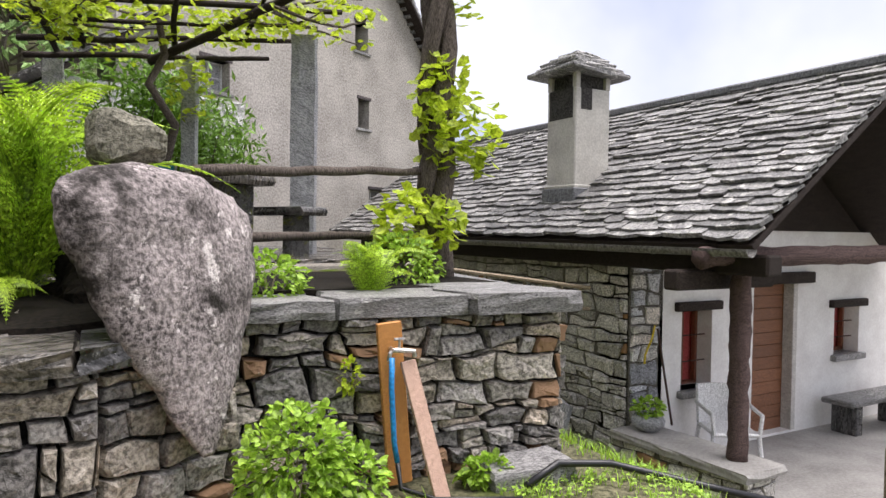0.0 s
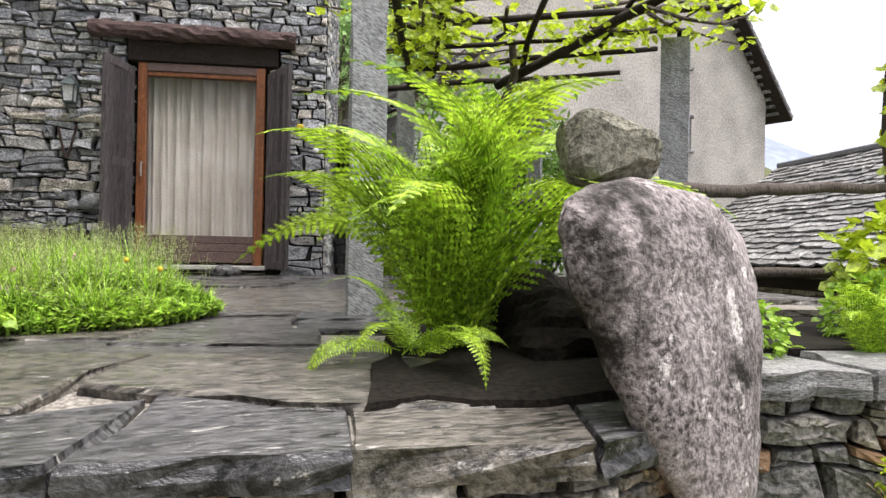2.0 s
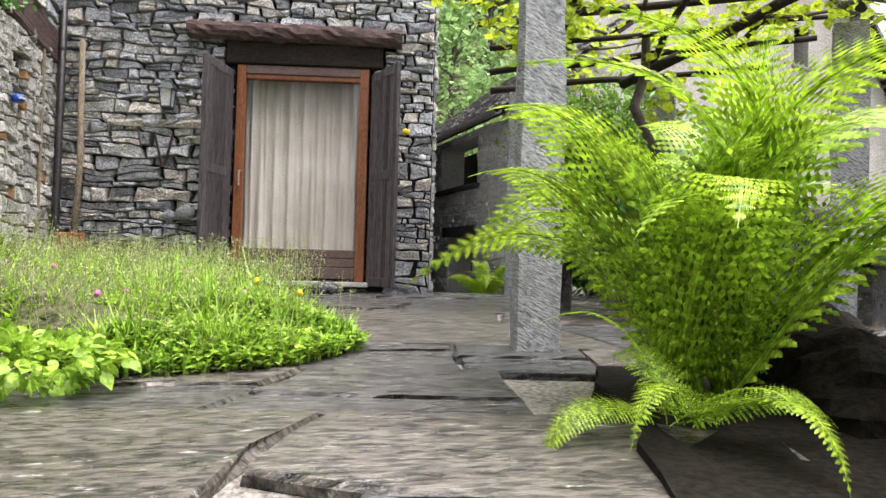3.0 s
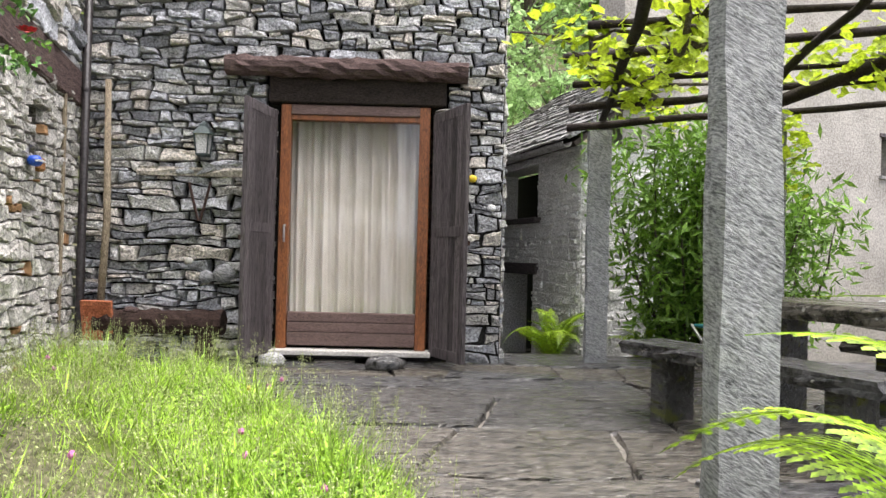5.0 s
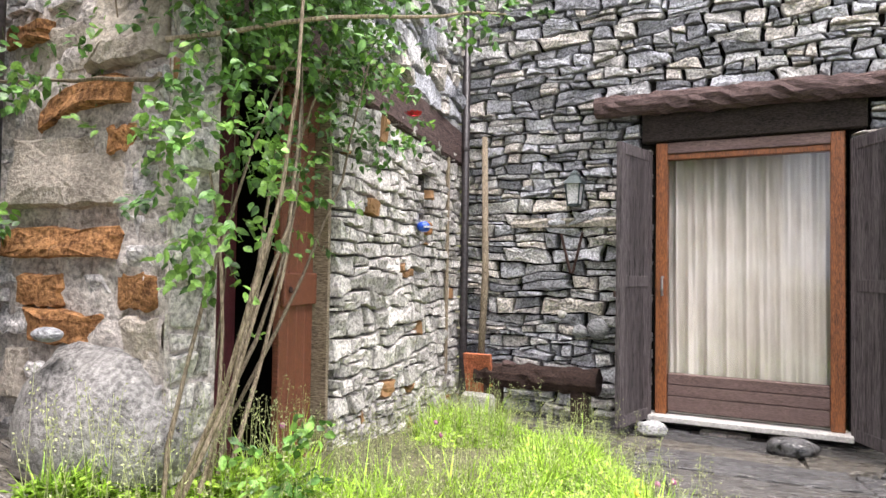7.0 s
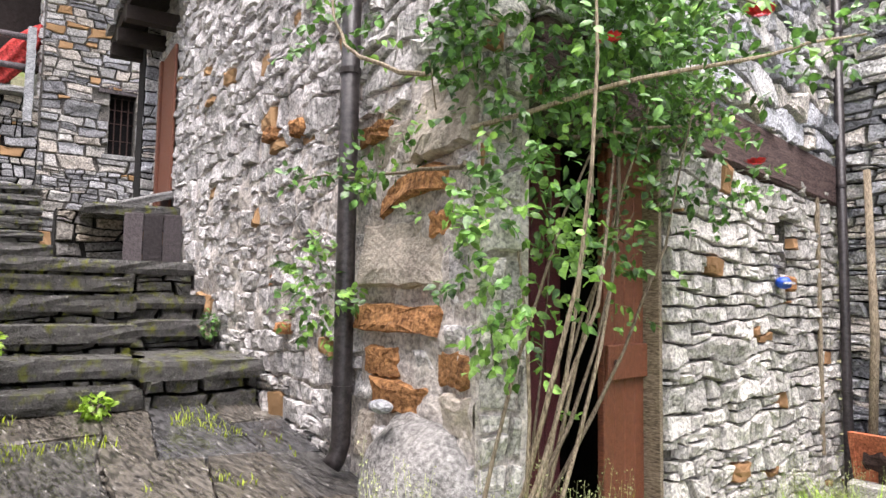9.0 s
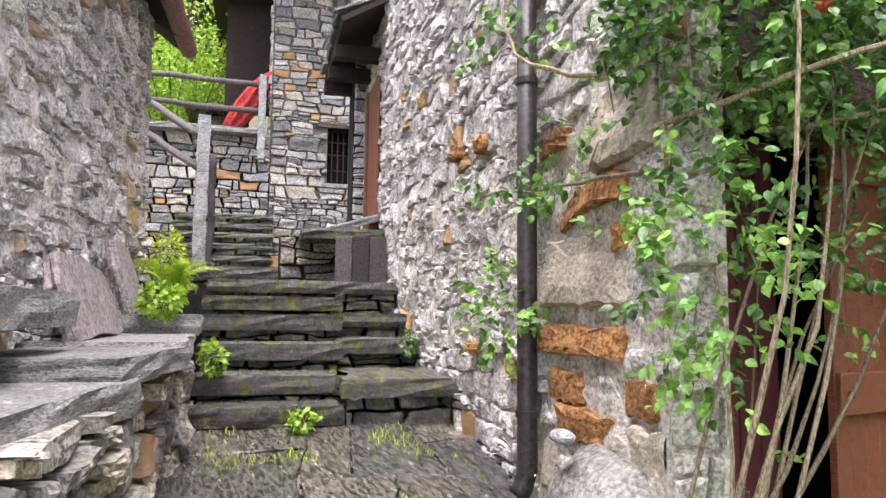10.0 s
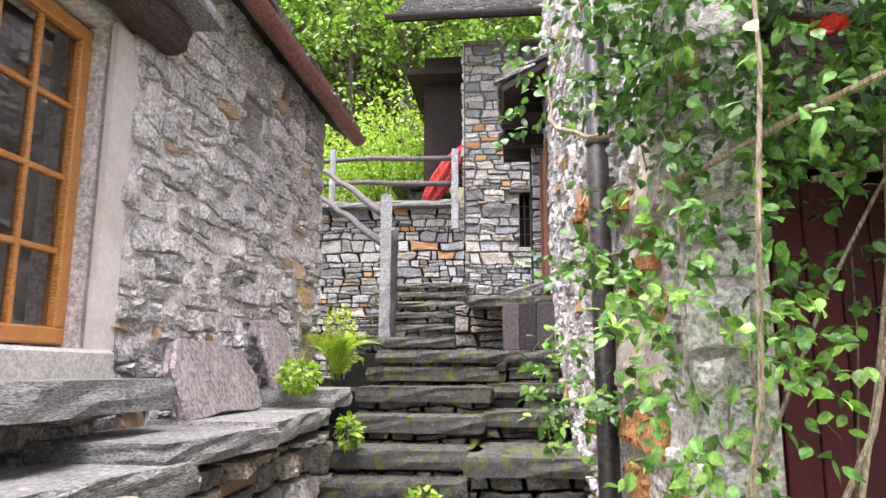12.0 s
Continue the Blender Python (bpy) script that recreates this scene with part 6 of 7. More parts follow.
for k, (a, b, c, d) in enumerate(ph):
    w = tagged(thing(f"window_{k + 6}", PM, "small deep-set window in the plaster wall", "window"), kind="structure")
    # Black sheet behind each opening stands for the unlit room.
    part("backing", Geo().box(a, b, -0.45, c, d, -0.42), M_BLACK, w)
    part("window_sill", board(a - 0.06, b - 0.06, -0.3, c + 0.06, b, 0.05, 0.008), M_CAP, w)
    part("lintel", board(a - 0.05, d, -0.3, c + 0.05, d + 0.07, 0.03, 0.008), M_OLDWOOD, w)
    if k >= 2:
        for q in ((a, b, a + 0.035, d), (c - 0.035, b, c, d), (a, b, c, b + 0.035), (a, d - 0.035, c, d), ((a + c) / 2 - 0.015, b, (a + c) / 2 + 0.015, d), (a, (b + d) / 2 - 0.012, c, (b + d) / 2 + 0.012)):
            part("window_frame", board(q[0], q[1], -0.25, q[2], q[3], -0.2, 0.004), M_WHITEPL, w)
        # Matt grey pane; the reflection is only its colour.
        part("pane", Geo().box(a, b, -0.24, c, d, -0.235), M_PILLAR, w, "opaque grey pane, reflection put into its colour")
rd = PM.to_3x3() @ Vector((-1, 1, 0))
end = PM @ Vector((9.35, 4.1, 0.35))
slate_roof("roof_plaster_house", "thick slate verge of the plaster house roof", end, PM.to_3x3() @ Vector((0, 0, -1)), rd, 5.0, 6.2, 330, row=0.16, thick=0.06, limit=60, near=(0, 1))
verge = Geo()
vr = random.Random(9)
for k in range(30):
    t = k / 30
    x, y = 9.2 - 4.3 * t, 4.2 + 4.3 * t
    verge.box(x - 0.16, y - 0.02, -0.45, x + 0.14, y + 0.04, 0.1 + vr.uniform(0, 0.1))
vg = solid("roof_verge", verge, M_SLATE, "stepped slates along the gable edge", "roof", kind="structure")
vg.matrix_world = PM
solid("wall_plaster_end", Geo().box(8.3, -0.2, -6, 8.8, 4.5, -0.5), M_PLASTER, "end wall of the plaster house", "wall", kind="structure").matrix_world = PM

# ---- shed beyond the terrace ----
SA, SB = Vector((1.9, 5.3, -0.8)), Vector((3.06, 1.75, -0.8))
SM = frame_at(SA, SB - SA)
slen = (SB - SA).length
sh = [(slen - 2.6, 2.3, slen - 1.1, 3.0), (slen - 2.2, 0.3, slen - 1.2, 1.55)]
shed = stone_wall("wall_shed", "whitewashed rubble wall of the small shed", SA, SB - SA, 3.1, 0.4, (0.08, 0.2), (1.2, 2.6), M_LIME, M_LIME, 340, holes=sh, gap=0.014, depth=0.03, limit=140)
# Added black sheet; shade inside the shed is painted, not cast.
sd = solid("shed_dark", Geo().box(0, 0, -0.9, slen, 3.1, -0.85), M_BLACK, "added black sheet in the shed, inside shade as colour", "wall", kind="structure")
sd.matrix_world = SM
sl = solid("shed_lintel", board(sh[1][0] - 0.15, 1.55, -0.2, sh[1][2] + 0.15, 1.7, 0.06, 0.01), M_OLDWOOD, "dark timber lintel of the shed door", "beam")
sl.matrix_world = SM
ss = solid("shed_sill", board(sh[0][0] - 0.1, 2.23, -0.3, sh[0][2] + 0.1, 2.3, 0.1, 0.01), M_OLDWOOD, "weathered sill board of the shed opening", "sill")
ss.matrix_world = SM
stone_wall("wall_shed_front", "plastered front of the small shed", SB, (2.6, 0.78, 0), 3.1, 0.4, (0.08, 0.2), (1.2, 2.6), M_LIME, M_LIME, 341, gap=0.014, depth=0.03, limit=0)
up = (SM.to_3x3() @ Vector((0, 0, -1.0))) + Vector((0, 0, 0.75))
slate_roof("roof_shed", "grey slate roof of the small shed", SM @ Vector((-0.3, 3.1, 0.3)), SB - SA, up, slen + 0.6, 2.6, 342, row=0.16, limit=80, near=(2, 0.5))
half_gutter("gutter", SM @ Vector((-0.3, 3.06, 0.36)), SM @ Vector((slen + 0.3, 3.06, 0.36)), 0.06, M_ZINC, "grey gutter along the shed roof")

# ---- plants ----


def frond(long, seed, pairs=26, broad=0.145):
    """A fern frond along +x, arching, with toothed leaflets on both sides of its rib."""
    rng = random.Random(seed)
    g = Geo()
    sag = rng.uniform(0.45, 0.75)
    spine = [Vector((t * long * (1 - 0.12 * t * t), 0.06 * long * math.sin(t * 3 + seed), long * (0.42 * math.sin(t * 1.7) - sag * t ** 3 * 0.7))) for t in (k / pairs for k in range(pairs + 1))]
    g.tube(spine, [0.006 * (1 - 0.85 * k / pairs) for k in range(pairs + 1)], 4)
    for k in range(3, pairs):
        t = k / pairs
        size = broad * long * 1.15 * math.sin(math.pi * min(1, 0.12 + t * 0.9)) ** 0.8 * (1.05 - 0.35 * t) + 0.006
        d = (spine[k + 1] - spine[k - 1]).normalized()
        for s in (-1, 1):
            side = Vector((-d.y, d.x, 0)).normalized() * s
            out = (side + d * 0.35 + Vector((0, 0, 0.06 - 0.14 * rng.random()))).normalized()
            teeth = 8
            w = long / pairs * 0.82
            p0 = spine[k]
            for j in range(teeth):
                a, b = p0 + out * size * j / teeth, p0 + out * size * (j + 1) / teeth - Vector((0, 0, 0.12 * size * (j / teeth) ** 2))
                ww = w * (1 - j / teeth) ** 0.7 + 0.001
                g.add([a, (a + b) / 2 + d * ww, b], [(0, 1, 2)])
                g.add([a, b, (a + b) / 2 - d * ww], [(0, 1, 2)])
    return g


FRONDS = [frond(1.0, k, 36).mesh("frond", M_FERN) for k in range(7)]


def fern(base, size, count, seed, label, lift=(25, 75), aim=None):
    rng = random.Random(seed)
    o = thing("fern", pose(*base), label, "fern")
    for k in range(count):
        f = new("frond", rng.choice(FRONDS))
        f.parent = o
        turn = 360 * k / count + rng.uniform(-14, 14)
        s = size * rng.uniform(0.7, 1.1)
        f.matrix_local = pose(rng.uniform(-0.05, 0.05), rng.uniform(-0.05, 0.05), 0, 0, 0, turn) @ pose(0, 0, 0, rng.uniform(-28, 28), -rng.uniform(*lift), 0) @ Matrix.Diagonal((s, s, s, 1))
    return o


fern((2.7, -5.12, -0.12), 1.3, 30, 1, "large bright green fern growing beside the boulder", (22, 70))
fern((2.5, -5.4, -0.1), 0.46, 9, 12, "small green fern at the foot of the boulder hollow", (-25, 30))
fern((4.62, -5.15, -0.18), 0.5, 16, 2, "bright green fern on the garden wall", (20, 65))
fern((-4.5, -6.12, 1.45), 0.55, 16, 3, "bright green fern in the alley corner", (20, 70))
fern((2.75, 1.6, -0.2), 0.85, 18, 4, "green fern growing at the shed corner", (15, 65))
fern((3.6, 1.0, -0.12), 0.6, 12, 5, "green fern growing below the shrub", (15, 65))

BED = [(-1.55, -0.9), (-0.1, -1.35), (0.7, -2.5), (1.22, -3.45), (1.6, -4.15), (1.3, -4.62), (0.8, -4.85), (0.2, -4.6), (-0.5, -4.8), (-0.95, -4.62), (-0.85, -3.9), (-1.25, -2.3)]


def inside(x, y, poly):
    hit = False
    for k in range(len(poly)):
        (ax, ay), (bx, by) = poly[k], poly[k - 1]
        if (ay > y) != (by > y) and x < (bx - ax) * (y - ay) / (by - ay) + ax:
            hit = not hit
    return hit


def blade(g, p, h, rng, lean=0.35, w=0.004):
    a = rng.uniform(0, 2 * math.pi)
    d = Vector((math.cos(a), math.sin(a), 0))
    s = Vector((-d.y, d.x, 0)) * w
    m, t = p + d * h * lean * 0.35 + Vector((0, 0, h * 0.6)), p + d * h * lean + Vector((0, 0, h))
    g.add([p - s, p + s, m + s * 0.8, t, m - s * 0.8], [(0, 1, 2, 4), (4, 2, 3)])


def meadow():
    rng = random.Random(6)
    g, clover, heads = Geo(), Geo(), Geo()
    soil = Geo()
    soil.add([(x, y, terrace_z(x, y) + 0.02) for x, y in BED], [tuple(reversed(range(len(BED))))])
    n = 0
    while n < 80000:
        x, y = rng.uniform(-1.6, 1.7), rng.uniform(-4.95, -0.8)
        if not inside(x, y, BED):
            continue
        patch = noise.noise(Vector((x * 1.6, y * 1.6, 3)))
        clump = max(0.0, noise.noise(Vector((x * 5, y * 5, 9))))
        edge = min(1.0, 0.3 + min(abs((bx - ax) * (ay - y) - (ax - x) * (by - ay)) / math.hypot(bx - ax, by - ay) for (ax, ay), (bx, by) in zip(BED, BED[1:] + BED[:1])) * 3)
        p = Vector((x, y, terrace_z(x, y)))
        n += 1
        if rng.random() < 0.6 + patch * 0.3:
            for _ in range(3):
                d = rand_dir(rng, 0.1, 0.6)
                c = p + Vector((rng.uniform(-0.03, 0.03), rng.uniform(-0.03, 0.03), rng.uniform(0.04, 0.2) * edge))
                leaf_quads(clover, c, d, Vector((0, 0, 1)), rng.uniform(0.02, 0.042), rng.uniform(0.009, 0.016))
        else:
            blade(g, p, rng.uniform(0.1, 0.28) * (1.0 + patch * 0.45 + clump * 1.2) * edge, rng, rng.uniform(0.2, 0.8), rng.uniform(0.003, 0.0065))
        if rng.random() < 0.016:
            h = rng.uniform(0.28, 0.48)
            top = p + Vector((rng.uniform(-0.08, 0.08), rng.uniform(-0.08, 0.08), h))
            heads.tube([p, p.lerp(top, 0.6), top], [0.0012, 0.001, 0.0008], 3)
            for _ in range(14):
                q = p.lerp(top, rng.uniform(0.68, 1.0)) + rand_dir(rng) * 0.02
                leaf_quads(heads, q, rand_dir(rng, 0.2, 1), rand_dir(rng), 0.012, 0.003)
    solid("meadow_soil", soil, M_GROUND, "dark soil of the grass bed", "soil", kind="structure")
    tagged(solid("meadow_grass", g, M_GRASS, "lush unmown green grass on the terrace bed", "grass"), kind="stuff")
    tagged(solid("meadow_clover", clover, M_GRASS, "dense clover leaves among the grass", "clover"), kind="stuff")
    tagged(solid("grass_heads", heads, M_SEED, "fine pale grass seed heads", "grass"), kind="stuff")
    # the tall light tussock at the foot of the rose
    for k in range(16):
        while True:
            x, y = rng.uniform(-1.2, 1.6), rng.uniform(-4.8, -2.0)
            if inside(x, y, BED):
                break
        z = terrace_z(x, y) + rng.uniform(0.18, 0.3)
        fl = thing("clover_flower", pose(x, y, z), "pink clover blossom standing in the grass" if k % 4 else "small yellow blossom standing in the grass", "flower", "meadow flowers")
        part("head", lump(0.014, 0.014, 0.015, k, 0.3, 8, 6), M_PINKFL if k % 4 else M_YELLOW, fl)
        part("stem", Geo().tube([(0, 0, 0), (0.01, 0, -0.15)], 0.0015, 4), M_GRASS, fl)


meadow()


def herb(base, radii, count, size, mat, seed, label, name="herb", blades=0):
    rng = random.Random(seed)
    o = thing(name, pose(*base), label, "plant")
    g = Geo()
    leaf_cloud(g, (0, 0, radii[2] * 0.9), radii, count, size, rng)
    for _ in range(blades):
        blade(g, Vector((rng.uniform(-1, 1) * radii[0], rng.uniform(-1, 1) * radii[1], 0)), rng.uniform(0.1, 0.3), rng, 0.5)
    part("leaves", g, mat, o)
    for _ in range(7):
        part("stem", Geo().tube([(0, 0, 0), rand_dir(rng, 0.5, 1) * radii[2] * 1.2], 0.004, 4), M_STEM, o)


for k, (b, r, c, s, mt, lab) in enumerate((
        ((3.85, -5.98, -1.17), (0.28, 0.2, 0.32), 1100, 0.05, M_BUSH, "leafy light green herb at the wall foot"),
        ((4.15, -5.9, -1.17), (0.2, 0.16, 0.18), 500, 0.05, M_BUSH, "leafy light green herb at the wall foot"),
        ((4.25, -5.64, -0.62), (0.06, 0.04, 0.09), 90, 0.035, M_VINE, "small bright weed growing from the wall joint"),
        ((5.0, -5.85, -1.17), (0.17, 0.1, 0.07), 260, 0.05, M_BUSH, "low green clover patch at the wall foot"),
        ((3.95, -5.1, -0.2), (0.24, 0.2, 0.16), 500, 0.045, M_BUSH, "small-leaved green herb on the garden wall"),
        ((5.0, -4.7, -0.2), (0.3, 0.3, 0.22), 700, 0.05, M_BUSH, "small-leaved green herb on the garden wall"),
        ((-3.15, -6.0, 1.4), (0.16, 0.12, 0.09), 260, 0.045, M_BUSH, "low leafy green weed on the side wall"),
        ((-3.3, -5.72, 1.05), (0.1, 0.07, 0.1), 150, 0.04, M_BUSH, "small green weed in the step joint"),
        ((-2.92, -5.2, 0.76), (0.09, 0.07, 0.06), 110, 0.04, M_BUSH, "small green weed on the landing"),
        ((-4.9, -6.2, 1.7), (0.2, 0.14, 0.2), 300, 0.04, M_VINE, "yellow-green weed beside the steps"),
        ((-3.9, -4.4, 1.12), (0.08, 0.06, 0.1), 120, 0.03, M_ROSE, "dark green weed in the step corner"),
        ((-0.1, -4.75, 0.12), (0.35, 0.2, 0.1), 500, 0.05, M_BUSH, "low clover patch on the terrace flags"),
        ((0.55, -5.0, -0.1), (0.4, 0.22, 0.08), 600, 0.05, M_BUSH, "low clover patch on the terrace flags"))):
    herb(b, r, c, s, mt, 30 + k, lab)

weeds = Geo()
rw = random.Random(8)
for _ in range(5000):
    x, y = rw.uniform(3.2, 7.6), rw.uniform(-7.2, -5.8)
    if x < 5.7 and y > -5.75:
        continue
    p = Vector((x, y, ground_z(x, y)))
    if noise.noise(Vector((x * 2, y * 2, 8))) > -0.05:
        blade(weeds, p, rw.uniform(0.03, 0.1), rw, 0.7, 0.003)
        leaf_quads(weeds, p + Vector((0, 0, 0.03)), rand_dir(rw, 0, 0.5), Vector((0, 0, 1)), 0.03, 0.012)
for _ in range(2500):
    x, y = rw.uniform(5.8, 7.8), rw.uniform(-6.2, -2.5)
    blade(weeds, Vector((x, y, ground_z(x, y))), rw.uniform(0.03, 0.1), rw, 0.7, 0.004)
tagged(solid("yard_weeds", weeds, M_BUSH, "low yellow-green weeds on the yard ground", "weeds"), kind="stuff")
jm = Geo()
for _ in range(2600):
    x, y = rw.uniform(-3.0, -0.9), rw.uniform(-5.7, -4.4)
    if noise.noise(Vector((x * 3.1, y * 3.1, 2))) > 0.32:
        blade(jm, Vector((x, y, terrace_z(x, y))), rw.uniform(0.01, 0.05), rw, 0.6, 0.003)
tagged(solid("joint_moss", jm, M_VINE, "tufts of moss and grass in the paving joints", "moss"), kind="stuff")


def twig(a, b, bend, rng, n=9):
    a, b = Vector(a), Vector(b)
    off = rand_dir(rng) * bend
    return [a.lerp(b, k / n) + off * math.sin(math.pi * k / n) + rand_dir(rng) * 0.012 for k in range(n + 1)]


def climbing_rose():
    rng = random.Random(14)
    o = thing("climbing_rose", pose(0, 0, 0), "tall climbing rose with red blossoms beside the plank door", "rose")
    old, young = Geo(), Geo()

    def sprig(p, d):
        stem = d.normalized()
        leaves = young if rng.random() < (0.6 if p.z < 1.75 else 0.12) else old
        for j in range(5):
            q = p + stem * 0.022 * j
            ovate(leaves, q, (rand_dir(rng) + stem * 0.6 + Vector((0, 0, -0.35))).normalized(), (rand_dir(rng, 0.2, 1) + Vector((0.3, -0.3, 0.4))).normalized(), rng.uniform(0.03, 0.052), rng.uniform(0.011, 0.018), 0.15)

    canes = []
    for k in range(14):
        base = (-0.75 + rng.uniform(-0.2, 0.12), -4.3 + rng.uniform(-0.25, 0.3), 0.2)
        top = (-0.75 + rng.uniform(-0.3, 0.4), -3.98 + rng.uniform(-0.4, 0.7), rng.uniform(1.7, 3.4))
        pts = twig(base, top, 0.3, rng)
        part("cane", Geo().tube(pts, [0.009 * (1.15 - 0.8 * i / 9) * rng.uniform(0.8, 1.1) for i in range(10)], 6), M_STEM, o)
        canes.append(pts)
    for a, b in (((-0.75, -4.3, 2.0), (-0.05, -3.1, 2.35)), ((-0.8, -4.4, 2.9), (-0.1, -3.6, 2.35)), ((-0.7, -4.35, 1.85), (-1.85, -4.5, 1.95)), ((-0.9, -4.4, 2.2), (-1.6, -4.45, 2.9)), ((-0.75, -3.9, 2.0), (-1.2, -2.5, 2.3))):
        pts = twig(a, b, 0.18, rng)
        part("cane", Geo().tube(pts, [0.009 * (1.1 - 0.07 * i) for i in range(10)], 6), M_STEM, o)
        canes.append(pts)
        canes.append(pts)
    for pts in canes:
        for _ in range(18):
            t = rng.uniform(0.5, 1.0) * (len(pts) - 1)
            k = min(int(t), len(pts) - 2)
            p = pts[k].lerp(pts[k + 1], t - k)
            if p.z < 1.5 and rng.random() < 0.65:
                continue
            d = rand_dir(rng, -0.5, 0.6)
            sprig(p + d * rng.uniform(0.02, 0.2), d)
    for c, r, n in (((-0.66, -4.0, 2.5), (0.36, 0.5, 0.5), 900), ((-0.95, -3.3, 2.55), (0.35, 0.5, 0.45), 480), ((-0.55, -4.25, 1.6), (0.2, 0.22, 0.42), 110), ((-0.95, -2.8, 2.1), (0.25, 0.4, 0.3), 70), ((-1.66, -4.48, 1.42), (0.2, 0.1, 0.25), 45), ((-0.45, -4.0, 0.55), (0.15, 0.15, 0.12), 30)):
        for _ in range(n):
            d = rand_dir(rng)
            sprig(Vector(c) + Vector((d.x * r[0], d.y * r[1], d.z * r[2])) * rng.uniform(0.3, 1) ** 0.6, d)
    tagged(part("leaves", old, M_ROSE, o), kind="stuff")
    tagged(part("young_leaves", young, M_YOUNG, o, "light green young leaves"), kind="stuff")
    for p in ((-0.5, -4.12, 2.62), (-0.42, -3.98, 2.25), (-0.15, -3.55, 2.35), (-0.75, -2.7, 2.05), (-0.35, -4.2, 2.75)):
        g = Geo()
        for j in range(14):
            a = j * 2.4
            r = 0.008 + 0.0025 * j
            c = Vector((math.cos(a) * r, math.sin(a) * r, 0.012 - 0.0006 * j))
            out = Vector((math.cos(a), math.sin(a), 0.8)).normalized()
            leaf_quads(g, Vector(p) + c * 0.6, out, Vector((math.cos(a), math.sin(a), 0.1)), 0.04, 0.024, -0.3)
        part("blossom", g, M_PETAL, o, "open red blossom")


climbing_rose()


def grapevine():
    rng = random.Random(21)
    o = thing("grapevine", pose(0, 0, 0), "old twisted grapevine with yellow-green leaves on the pergola", "vine")
    for k, off in enumerate((0.0, 2.1, 4.0)):
        pts = [(5.5 + 0.09 * math.cos(off + z * 2.2), -4.3 + 0.08 * math.sin(off + z * 2.2), z) for z in (-0.25 + 0.32 * j for j in range(11))]
        part("trunk", Geo().tube(pts, [0.085 - 0.003 * j for j in range(11)], 8, wobble=0.3), M_BARK, o, smooth=True)
    part("trunk", Geo().tube([(4.1, -0.4, -0.1), (4.0, -0.5, 0.9), (4.1, -0.7, 1.4), (3.8, -0.9, 1.8), (4.0, -0.6, 2.2), (3.9, -0.9, 2.5)], [0.07, 0.06, 0.055, 0.05, 0.045, 0.04], 8, wobble=0.3), M_BARK, o, smooth=True)
    part("shoot", Geo().tube([(5.45, -4.3, 0.2), (5.2, -4.4, 0.05), (4.9, -4.6, -0.1)], [0.05, 0.045, 0.04], 7, wobble=0.3), M_BARK, o)
    arms = []
    for k in range(24):
        a = Vector((rng.uniform(2.5, 5.6), rng.uniform(-4.2, 0.1), rng.uniform(2.35, 2.8)))
        b = a + Vector((rng.uniform(-1.2, 1.2), rng.uniform(-1.0, 1.0), rng.uniform(-0.15, 0.2)))
        pts = twig(a, b, 0.2, rng)
        part("shoot", Geo().tube(pts, [0.02 * (1.1 - 0.08 * i) for i in range(10)], 5), M_BARK, o)
        arms.append(pts)
    g = Geo()

    def vine_leaf(p):
        d = (rand_dir(rng, -0.6, 0.5)).normalized()
        up = (rand_dir(rng, 0.0, 1) + Vector((0, -0.4, 0.4))).normalized()
        s = rng.uniform(0.05, 0.11)
        side = d.cross(up).normalized()
        q = [p, p + side * s * 0.55 + d * s * 0.1, p + side * s * 0.4 + d * s * 0.5, p + side * s * 0.5 + d * s * 0.75, p + d * s * 1.1, p - side * s * 0.5 + d * s * 0.75, p - side * s * 0.4 + d * s * 0.5, p - side * s * 0.55 + d * s * 0.1]
        c = p + d * s * 0.4 - up * s * 0.12
        g.add(q + [c], [(i, (i + 1) % 8, 8) for i in range(8)])

    for pts in arms:
        for _ in range(42):
            vine_leaf(rng.choice(pts) + rand_dir(rng) * rng.uniform(0.03, 0.22))
    for c, r, n in (((5.5, -4.4, 1.15), (0.24, 0.2, 0.55), 190), ((5.25, -4.5, 0.3), (0.4, 0.25, 0.3), 200), ((5.85, -4.4, 1.0), (0.2, 0.2, 0.35), 80), ((5.75, -4.3, 2.2), (0.2, 0.2, 0.4), 60), ((3.0, -0.6, 2.55), (0.5, 0.6, 0.25), 200), ((4.6, -1.0, 2.55), (0.8, 0.8, 0.2), 300), ((3.6, -2.6, 2.8), (0.8, 0.9, 0.18), 200), ((4.3, -0.4, 1.9), (0.3, 0.3, 0.5), 120)):
        for _ in range(n):
            d = rand_dir(rng)
            vine_leaf(Vector(c) + Vector((d.x * r[0], d.y * r[1], d.z * r[2])) * rng.uniform(0.2, 1) ** 0.5)
    tagged(part("leaves", g, M_VINE, o), kind="stuff")


grapevine()


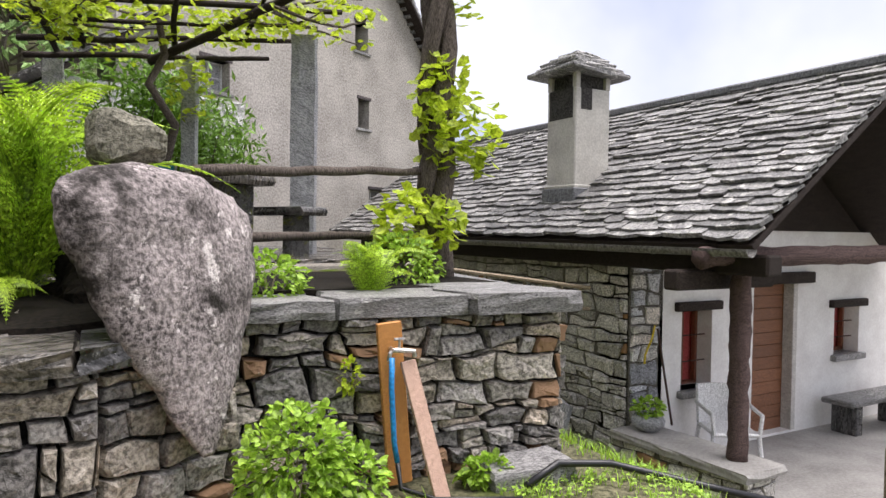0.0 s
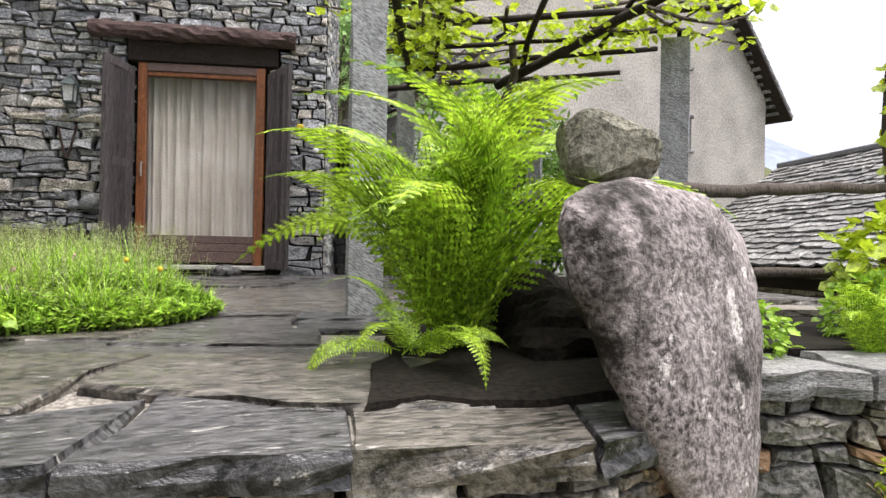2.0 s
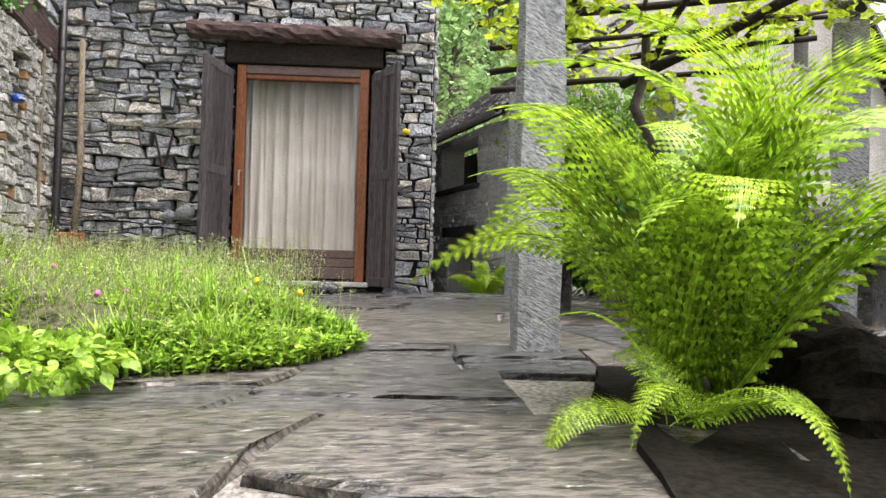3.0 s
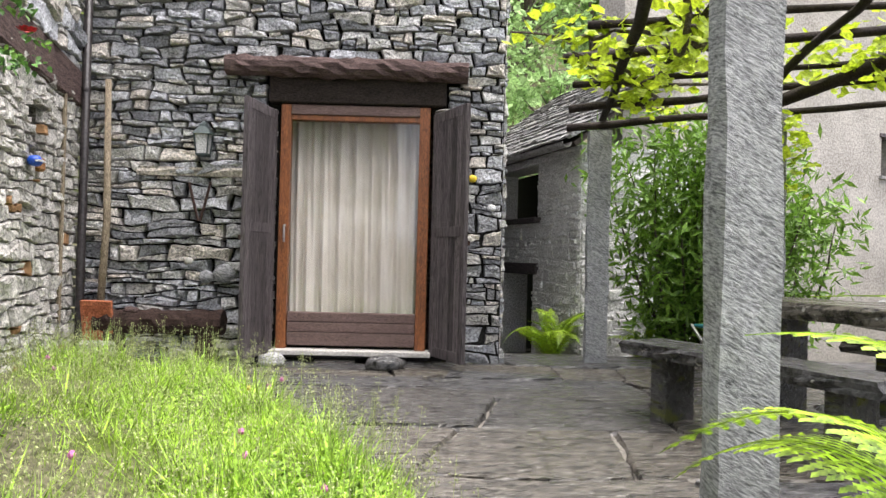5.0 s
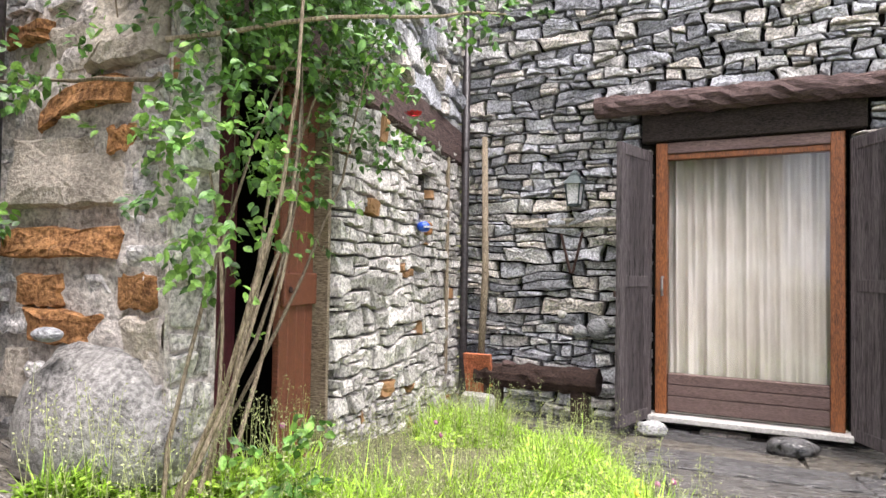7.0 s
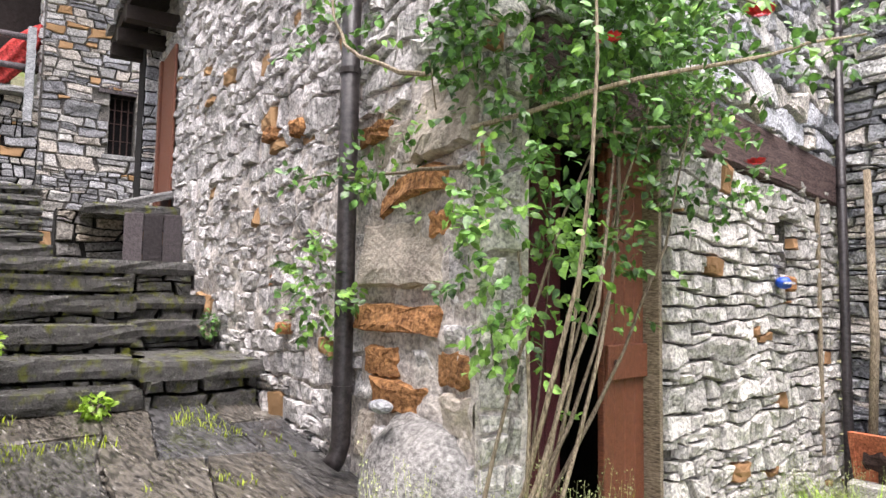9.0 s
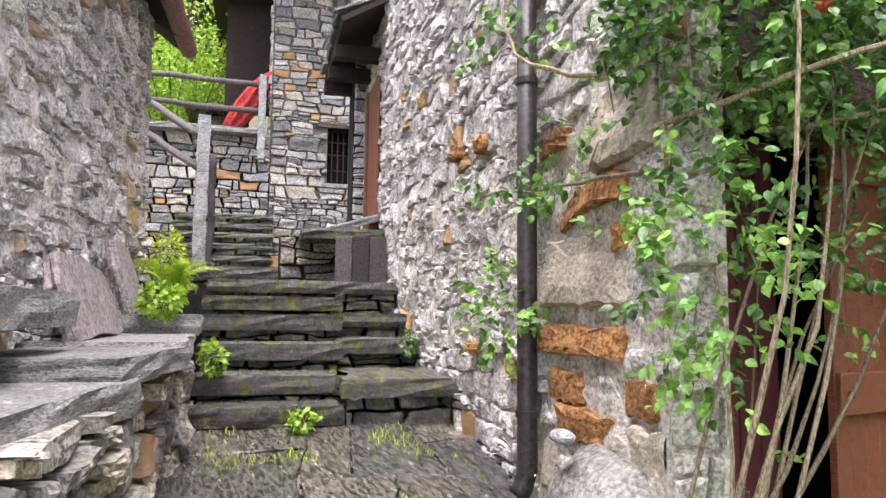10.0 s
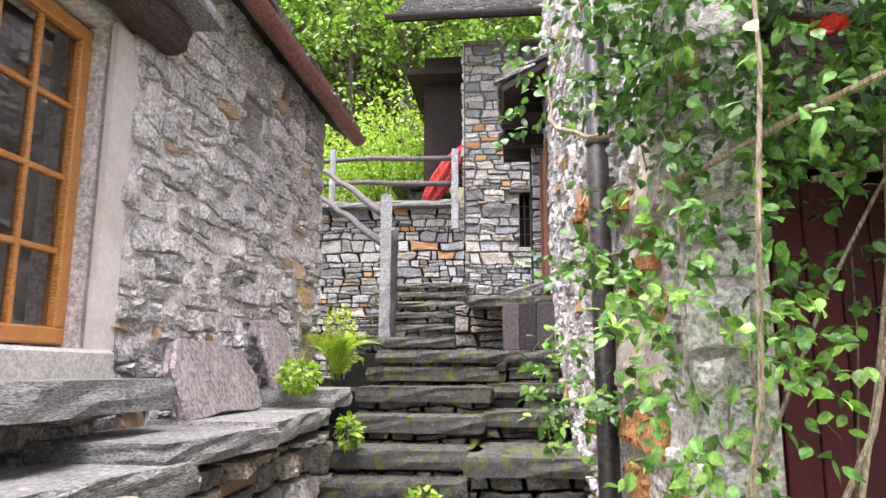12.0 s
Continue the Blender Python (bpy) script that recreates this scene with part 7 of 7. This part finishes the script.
def shrub(base, radii, height, seed, label, mat, count, size, lance=False, trunks=5):
    rng = random.Random(seed)
    o = thing("shrub", pose(*base), label, "shrub")
    g = Geo()
    for k in range(trunks):
        top = Vector((rng.uniform(-1, 1) * radii, rng.uniform(-1, 1) * radii, height * rng.uniform(0.7, 1)))
        pts = twig((rng.uniform(-0.1, 0.1), rng.uniform(-0.1, 0.1), 0), top, 0.15, rng)
        part("stem", Geo().tube(pts, [0.02 * (1.1 - 0.1 * i) for i in range(10)], 5), M_BARK, o)
        for _ in range(count // trunks):
            p = rng.choice(pts[2:]) + rand_dir(rng) * radii * rng.uniform(0.1, 0.6)
            s = size * rng.uniform(0.6, 1.2)
            leaf_quads(g, p, (rand_dir(rng) + Vector((0, 0, -0.2))).normalized(), rand_dir(rng, 0.1, 1), s, s * (0.13 if lance else 0.3))
    tagged(part("leaves", g, mat, o), kind="stuff")


shrub((3.95, 0.9, -0.15), 0.75, 2.5, 41, "tall light green shrub with narrow leaves", M_SHRUB, 7000, 0.16, True, 16)
shrub((4.6, 0.5, -0.15), 0.6, 2.2, 42, "tall light green shrub with narrow leaves", M_SHRUB, 4000, 0.15, True, 11)
shrub((-12.6, -7.2, 4.0), 1.4, 2.8, 43, "bright yellow-green bush on the upper terrace", M_BUSH, 9000, 0.11, False, 22)
shrub((-12.0, -9.0, 4.0), 1.2, 2.0, 44, "bright yellow-green bush on the upper terrace", M_BUSH, 6000, 0.11, False, 16)


def tree(rng, leaves, wood, x, y, z, h, leaf, clumps, per):
    wood.tube([(x, y, z - 0.5), (x + rng.uniform(-0.3, 0.3), y, z + h * 0.5), (x + rng.uniform(-0.5, 0.5), y + rng.uniform(-0.5, 0.5), z + h * 0.9)], [h * 0.022, h * 0.015, h * 0.004], 6)
    for _ in range(clumps):
        t = rng.uniform(0.3, 1.0)
        r = h * 0.3 * math.sin(math.pi * min(0.97, t * 0.85 + 0.1)) + 0.3
        a = rng.uniform(0, 2 * math.pi)
        rr_ = r * rng.uniform(0.2, 1) ** 0.5
        c = (x + math.cos(a) * rr_, y + math.sin(a) * rr_, z + h * t)
        wood.tube([(x, y, z + h * t * 0.8), c], [h * 0.006, h * 0.002], 4)
        s = h * rng.uniform(0.06, 0.12)
        leaf_cloud(leaves, c, (s, s, s * 0.6), per, leaf, rng)


def woods(name, label, places, mat, seed, leaf, clumps, per):
    rng = random.Random(seed)
    leaves, wood = Geo(), Geo()
    for x, y, h in places(rng):
        tree(rng, leaves, wood, x, y, ground_z(x, y), h, leaf, clumps, per)
    o = tagged(solid(name, leaves, mat, label, "trees"), kind="stuff")
    tagged(part("trunks", wood, M_BARK, o), kind="stuff")


woods("alley_woods", "dense green broadleaf wood rising behind the upper terrace", lambda r: [(r.uniform(-36, -17), r.uniform(-24, 2), r.uniform(5, 9)) for _ in range(95)], M_FOREST, 61, 0.19, 40, 44)
# Both slope woods take the lightened green that stands for haze.
woods("far_woods", "bright green woods high on the slope, haze put into leaf colour", lambda r: [(r.uniform(-30, 16), r.uniform(24, 75), r.uniform(5, 9)) for _ in range(170)], M_FARLEAF, 62, 0.6, 24, 16)
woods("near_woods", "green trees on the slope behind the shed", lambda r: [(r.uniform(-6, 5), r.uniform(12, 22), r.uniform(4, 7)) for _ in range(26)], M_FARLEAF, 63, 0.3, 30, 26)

mtn = Geo()
rm = random.Random(4)
for base_x, base_y, top, wide in ((620, 520, 120, 330), (380, 760, 190, 420), (820, 180, 130, 300)):
    ring = []
    n = 24
    for k in range(n):
        a = 2 * math.pi * k / n
        ring.append([Vector((base_x + math.cos(a) * wide * s * (1 + 0.2 * noise.noise(Vector((a * 2, s * 3, top)))), base_y + math.sin(a) * wide * s, -60 + (top + 60) * (1 - s) ** 0.9 + 8 * noise.noise(Vector((a * 2, s * 3, 1))))) for s in (1, 0.8, 0.6, 0.4, 0.2, 0.02)])
    mtn.rings([[ring[k][j] for k in range(n)] for j in range(6)])
# No mist is modelled; the mountain colour holds it.
solid("backdrop_mountains", mtn, M_MOUNTAIN, "pale mountains across the valley, haze put into their blue-grey", "mountain", kind="structure", smooth=True)

# ---- terrace flags ----
bed = bpy.data.objects["terrace_bed"]
rf = random.Random(19)
for k, (poly, area) in enumerate(cells(9.2, 10.4, (0.45, 0.85), (0.9, 2.2), rf, jag=0.16)):
    pts = [(x - 3.2, y - 6.3) for x, y in poly]
    cx, cy = sum(p[0] for p in pts) / len(pts), sum(p[1] for p in pts) / len(pts)
    if 2.4 < cx < 3.4 and cy < -4.6 or cy < edge_y(cx) + 0.5 and cx > 0.2 or cx > 3.3 and cy < -3.4 or cx < 0 and cy < -5.9 or cx < -3.1 or cx < 1.9 and cy > 0.1 or cx < -1.5 and cy > -4:
        continue
    if cx > 0.2:
        pts = clip(pts, 0.36, -1, 0.36 * 1.6 + 6.238 - 0.41) if cx < 1.62 else clip(pts, -0.27, -1, 5.74 - 0.27 * 1.68)
    if cx < 2.0:
        pts = clip(pts, 0, 1, -0.02) if cy < 0.1 else clip(pts, -1, 0, -2.0)
    if len(pts) < 3 or outline_area(pts) < 0.02:
        continue
    pts = [(cx + (x - cx) * 0.986, cy + (y - cy) * 0.986) for x, y in pts]
    lift = rf.uniform(-0.008, 0.012)
    part("flag", slab(pts, -0.06, 0, 700 + k, wob=0.014, top=lambda x, y: terrace_z(x, y) + lift), M_FLAG, bed)
